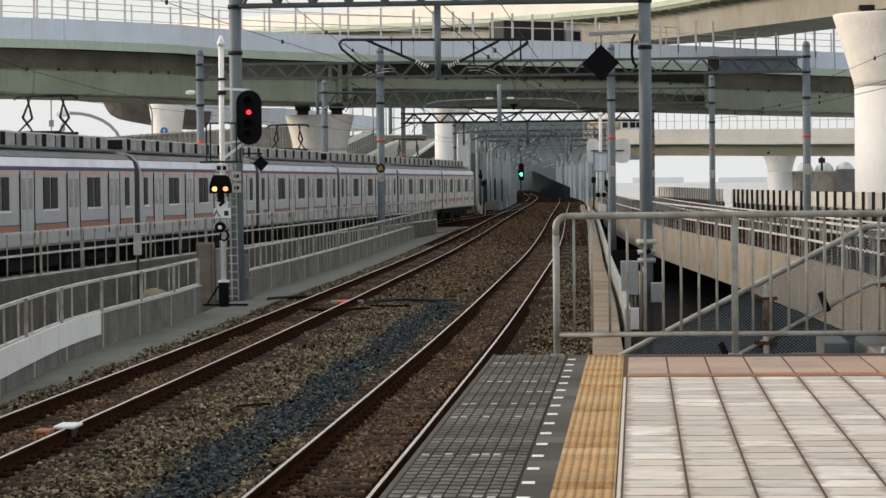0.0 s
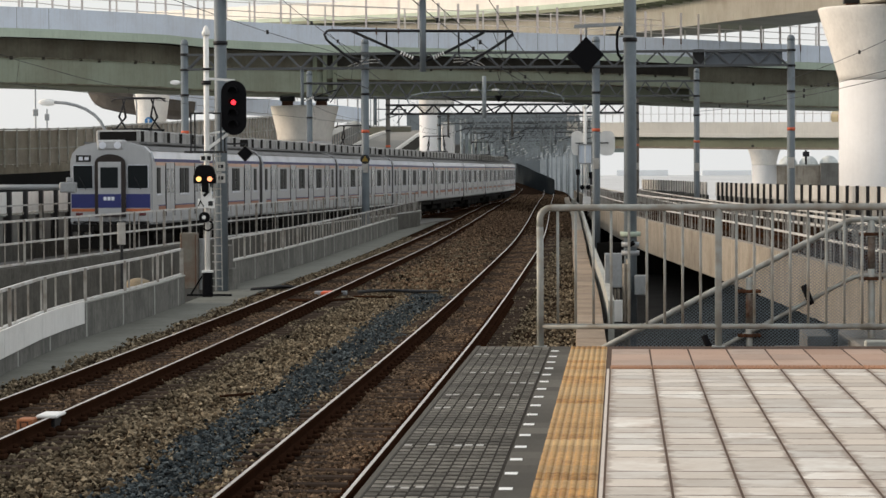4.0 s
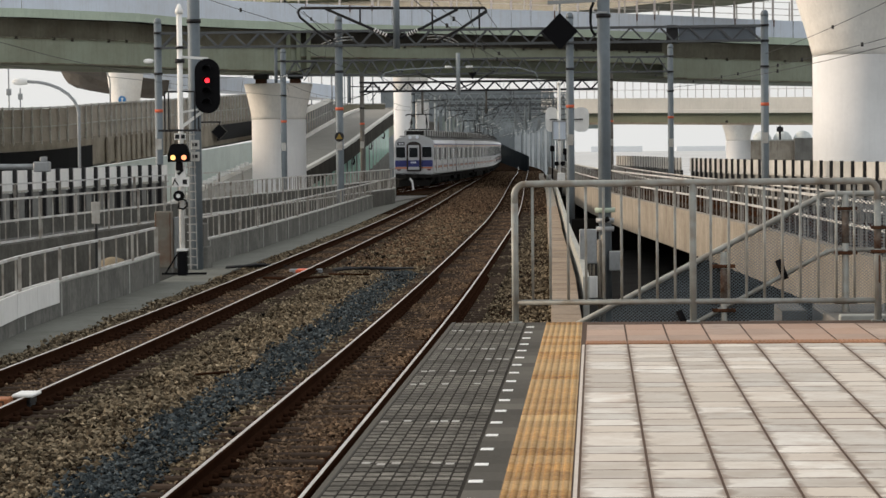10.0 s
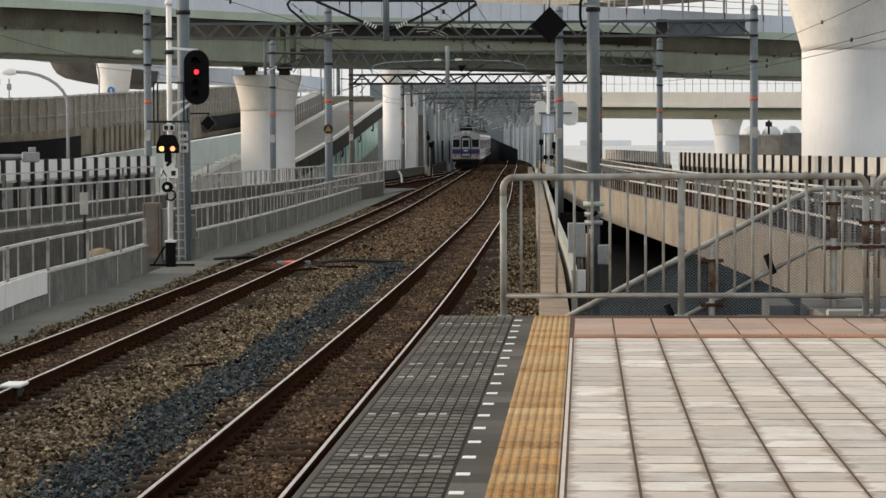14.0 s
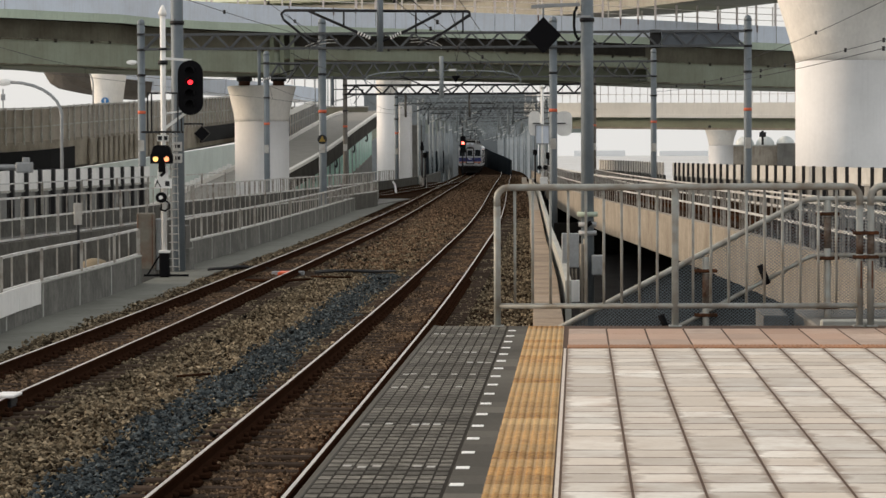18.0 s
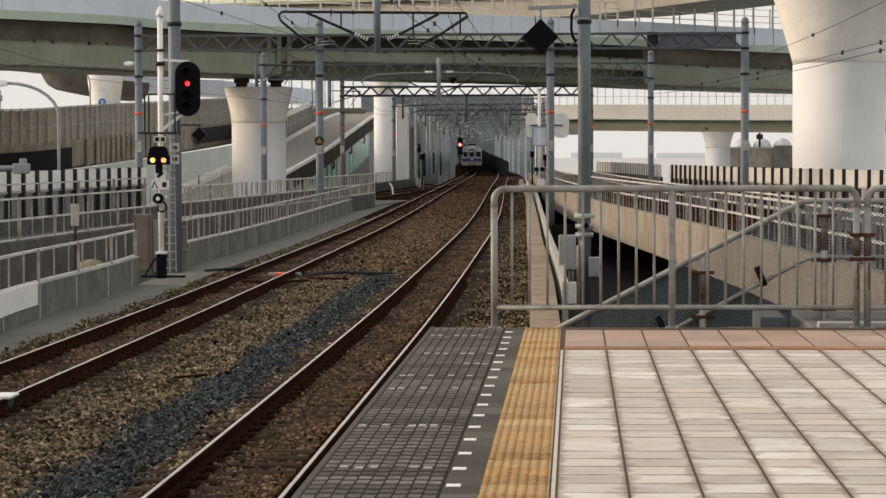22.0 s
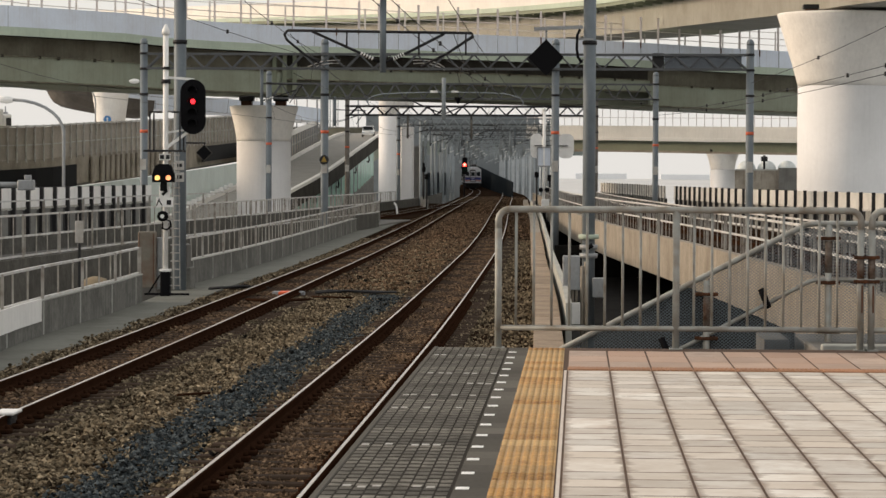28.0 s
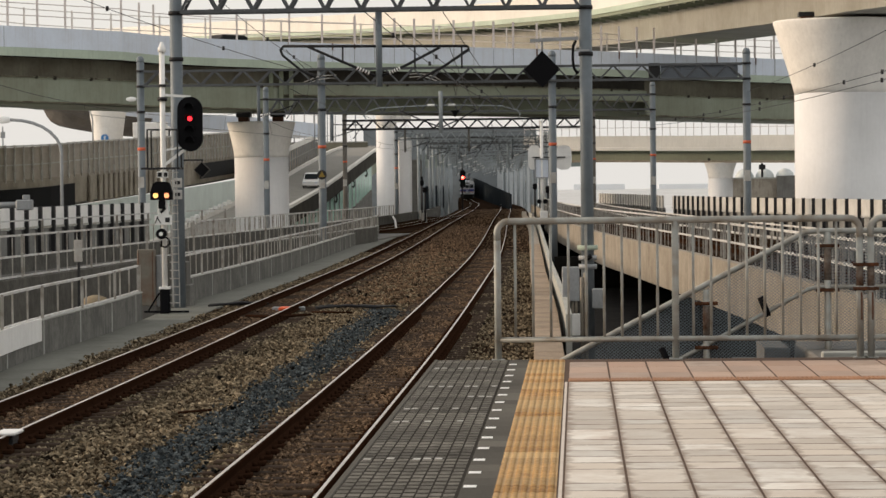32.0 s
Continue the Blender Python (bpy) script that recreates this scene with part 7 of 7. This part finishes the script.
material_pale_orange = material("faded_orange_band", (0.62, 0.42, 0.32), 0.5, scale=10, grain=0.05, bump=0.01)
TRAIN_BROWN = material("brownish_orange_band", (0.36, 0.17, 0.11), 0.5, scale=10, grain=0.06, bump=0.01)
ROOF_UNIT = material("roof_unit_grey", (0.37, 0.37, 0.36), 0.7, scale=14, grain=0.1, stain=0.25, stain_scale=2.0, streak=0.3)
cars = [train_car(i) for i in range(8)]


def place_car(y):
    """Pose of a car whose rear end is at y on the side track's centre line."""
    y2 = y + CAR
    for _ in range(3):
        dx, dy = third_x(y2) - third_x(y), y2 - y
        y2 = y + CAR * dy / math.hypot(dx, dy)
    return pose(third_x(y), y, third_z(y), math.degrees(math.atan2(third_z(y2) - third_z(y), CAR)), 0, -math.degrees(math.atan2(third_x(y2) - third_x(y), y2 - y)))


# ---- vehicles on the roads ----
def road_car(name, label, colour, length=4.3, high=1.5):
    t = thing(name, label, "car")
    hw = 0.85
    side = [(-length / 2, 0.35), (length / 2, 0.35), (length / 2, 0.75), (length * 0.27, 0.92), (length * 0.12, high), (-length * 0.3, high), (-length * 0.46, 0.95), (-length / 2, 0.85)]
    part("body", Mesh().add([(s * hw * (0.86 if z > 1.2 else 1), x, z) for s in (-1, 1) for x, z in side], [tuple(range(8)), tuple(reversed(range(8, 16)))] + [(i, i + 8, (i + 1) % 8 + 8, (i + 1) % 8) for i in range(8)]), colour, t)
    part("windscreen", Mesh().add([(-0.72, length * 0.265, 0.97), (0.72, length * 0.265, 0.97), (0.68, length * 0.135, high - 0.06), (-0.68, length * 0.135, high - 0.06), (-0.72, length * 0.275, 0.98), (0.72, length * 0.275, 0.98), (0.68, length * 0.145, high - 0.05), (-0.68, length * 0.145, high - 0.05)], [(0, 1, 2, 3), (4, 5, 6, 7), (0, 4, 5, 1), (1, 5, 6, 2), (2, 6, 7, 3), (3, 7, 4, 0)]), GLASS, t, "dark windscreen")
    for s in (-1, 1):
        part("side_window", Mesh().box(s * 0.8 - 0.05, s * 0.8 + 0.05, -length * 0.32, length * 0.16, 0.98, high - 0.12), GLASS, t, "dark side window")
        part("headlight", Mesh().box(s * 0.62 - 0.16, s * 0.62 + 0.16, length / 2 - 0.02, length / 2 + 0.01, 0.6, 0.74), TRAIN_SILVER, t, "clear headlight")
        for yy in (-length * 0.31, length * 0.31):
            w = part("wheel", Mesh().rod((s * 0.72, yy, 0.31), (s * 0.88, yy, 0.31), 0.31, 14), UNDER, t, "black tyre")
            part("rim", Mesh().rod((s * 0.881, yy, 0.31), (s * 0.89, yy, 0.31), 0.19, 10), GALV, w)
    return t


def truck(name, label, cab_colour, load, load_label, tanker=False):
    t = thing(name, label, "truck")
    part("cab", Mesh().box(-1.05, 1.05, 2.0, 3.6, 0.6, 2.6, 0.12), cab_colour, t, "truck cab")
    part("windscreen", Mesh().box(-0.9, 0.9, 3.6, 3.62, 1.6, 2.35), GLASS, t)
    for s in (-1, 1):
        part("side_window", Mesh().box(s * 1.055 - 0.01, s * 1.055 + 0.01, 2.5, 3.4, 1.6, 2.3), GLASS, t)
        for yy in (-2.6, -1.6, 2.7):
            part("wheel", Mesh().rod((s * 0.75, yy, 0.48), (s * 1.05, yy, 0.48), 0.48, 16), UNDER, t, "black tyre")
    part("chassis", Mesh().box(-0.5, 0.5, -3.6, 3.2, 0.6, 0.9), UNDER, t)
    if tanker:
        part("tank", Mesh().rod((0, -3.6, 1.9), (0, 1.8, 1.9), 1.0, 24).rod((0, -3.75, 1.9), (0, -3.6, 1.9), 0.8, 24, 1.0), load, t, load_label)
        for yy in (-2.6, -0.9, 0.8):
            part("tank_band", Mesh().rod((0, yy - 0.05, 1.9), (0, yy + 0.05, 1.9), 1.02, 24), ORANGE, t, "orange tank band")
    else:
        part("box", Mesh().box(-1.15, 1.15, -3.6, 1.85, 0.95, 3.0, 0.05), load, t, load_label)
    return t


TANKER = material("tank_yellow", (0.62, 0.54, 0.36), 0.5, scale=4, grain=0.05, stain=0.15)
tanker = truck("tank_truck", "yellowish tank truck with grey-blue cab on the far viaduct", PARAPET, TANKER, "yellow and orange tank", True)
dark_truck = truck("dark_truck", "dark grey box truck on the green viaduct", GALV, GALV_DARK, "dark grey box body")
white_truck = truck("white_truck", "white box truck on the screened ramp", WHITE, WHITE, "white box body")
ramp_car = road_car("white_car", "small white car coming down the ramp road", WHITE, 4.0, 1.55)
deck_van = road_car("grey_van", "grey minivan on the green viaduct", GALV_DARK, 4.7, 1.9)
left_car = road_car("silver_hatchback", "silver hatchback on the screened ramp", GALV, 4.2, 1.5)


def on_path(path, off, up, s, back=False):
    """The pose of a vehicle s metres along a path, off to its right."""
    for a, b in zip(path, path[1:]):
        va, vb = Vector(a), Vector(b)
        d = (vb - va).length
        if s <= d or b is path[-1]:
            u = (vb - va) / d
            q = va + u * s
            n = Vector((u.y, -u.x, 0)).normalized()
            turn = -math.degrees(math.atan2(u.x, u.y)) + (180 if back else 0)
            rise = math.degrees(math.asin(u.z)) * (-1 if back else 1)
            return Matrix.Translation(q + n * off + Vector((0, 0, up))) @ pose(0, 0, 0, 0, 0, turn) @ pose(0, 0, 0, rise)
        s -= d


def drive(ob, path, off, up, s0, speed, back=False):
    total = sum((Vector(b) - Vector(a)).length for a, b in zip(path, path[1:]))
    walk(ob, [(k, on_path(path, off, up, min(max(s0 + speed * k, 0.5), total - 0.5), back)) for k in range(0, 33)])


train_tail = smooth_through([(0, 20), (3.5, 76.8), (6, 117), (9, 165), (11, 200), (13, 236), (17, 295), (19, 323), (22, 365), (25, 402), (28, 438), (30, 468), (32, 506)])


def motions():
    for i, car in enumerate(cars):
        rows = []
        for k in range(0, 65):
            t = k * 0.5
            y = train_tail(t)
            for _ in range(i):
                m = place_car(y)
                y = (m @ Vector((0, 20.25, 0))).y
            rows.append((t, place_car(y)))
        walk(car, rows)
    # the added shutters turn aside or across between 13 and 16 s
    walk(red_shutter, [(0, pose(-0.25, 0, 2.42)), (13.0, pose(-0.25, 0, 2.42)), (13.5, pose(-0.25, 0, 2.42, 0, 80, 0)), (32, pose(-0.25, 0, 2.42, 0, 80, 0))])
    walk(green_shutter, [(0, pose(-0.25, 0, 2.04, 0, -80, 0)), (13.0, pose(-0.25, 0, 2.04, 0, -80, 0)), (13.5, pose(-0.25, 0, 2.04)), (32, pose(-0.25, 0, 2.04))])
    drive(tanker, deck_c_path, -0.8, 1.51, 3.4, 10.0)
    drive(dark_truck, deck_a_path, -1.6, 3.56, 102.6, 16.9)
    drive(deck_van, deck_a_path, -1.6, 3.56, 81.1 - 32 * 11.5, 11.5)
    walk(white_truck, [(k, on_path(scr_way_far, -3.1, 1.9, min(max(54.7 + 13.9 * (k - 29), 0.5), 180))) for k in range(33)])
    walk(left_car, [(k, on_path(scr_way_far, -3.1, 1.8, min(max(65.4 + 12.6 * (k - 13), 0.5), 180))) for k in range(33)])
    ramp_way = smooth_through([(0, 372), (18.5, 370), (28, 190), (29, 173), (30, 155), (31, 134), (32, 107.5)])
    walk(ramp_car, [(k, on_path(ramp_way_far, 1.4, 0.01, ramp_way(k) * 1.2, True)) for k in range(33)])


motions()
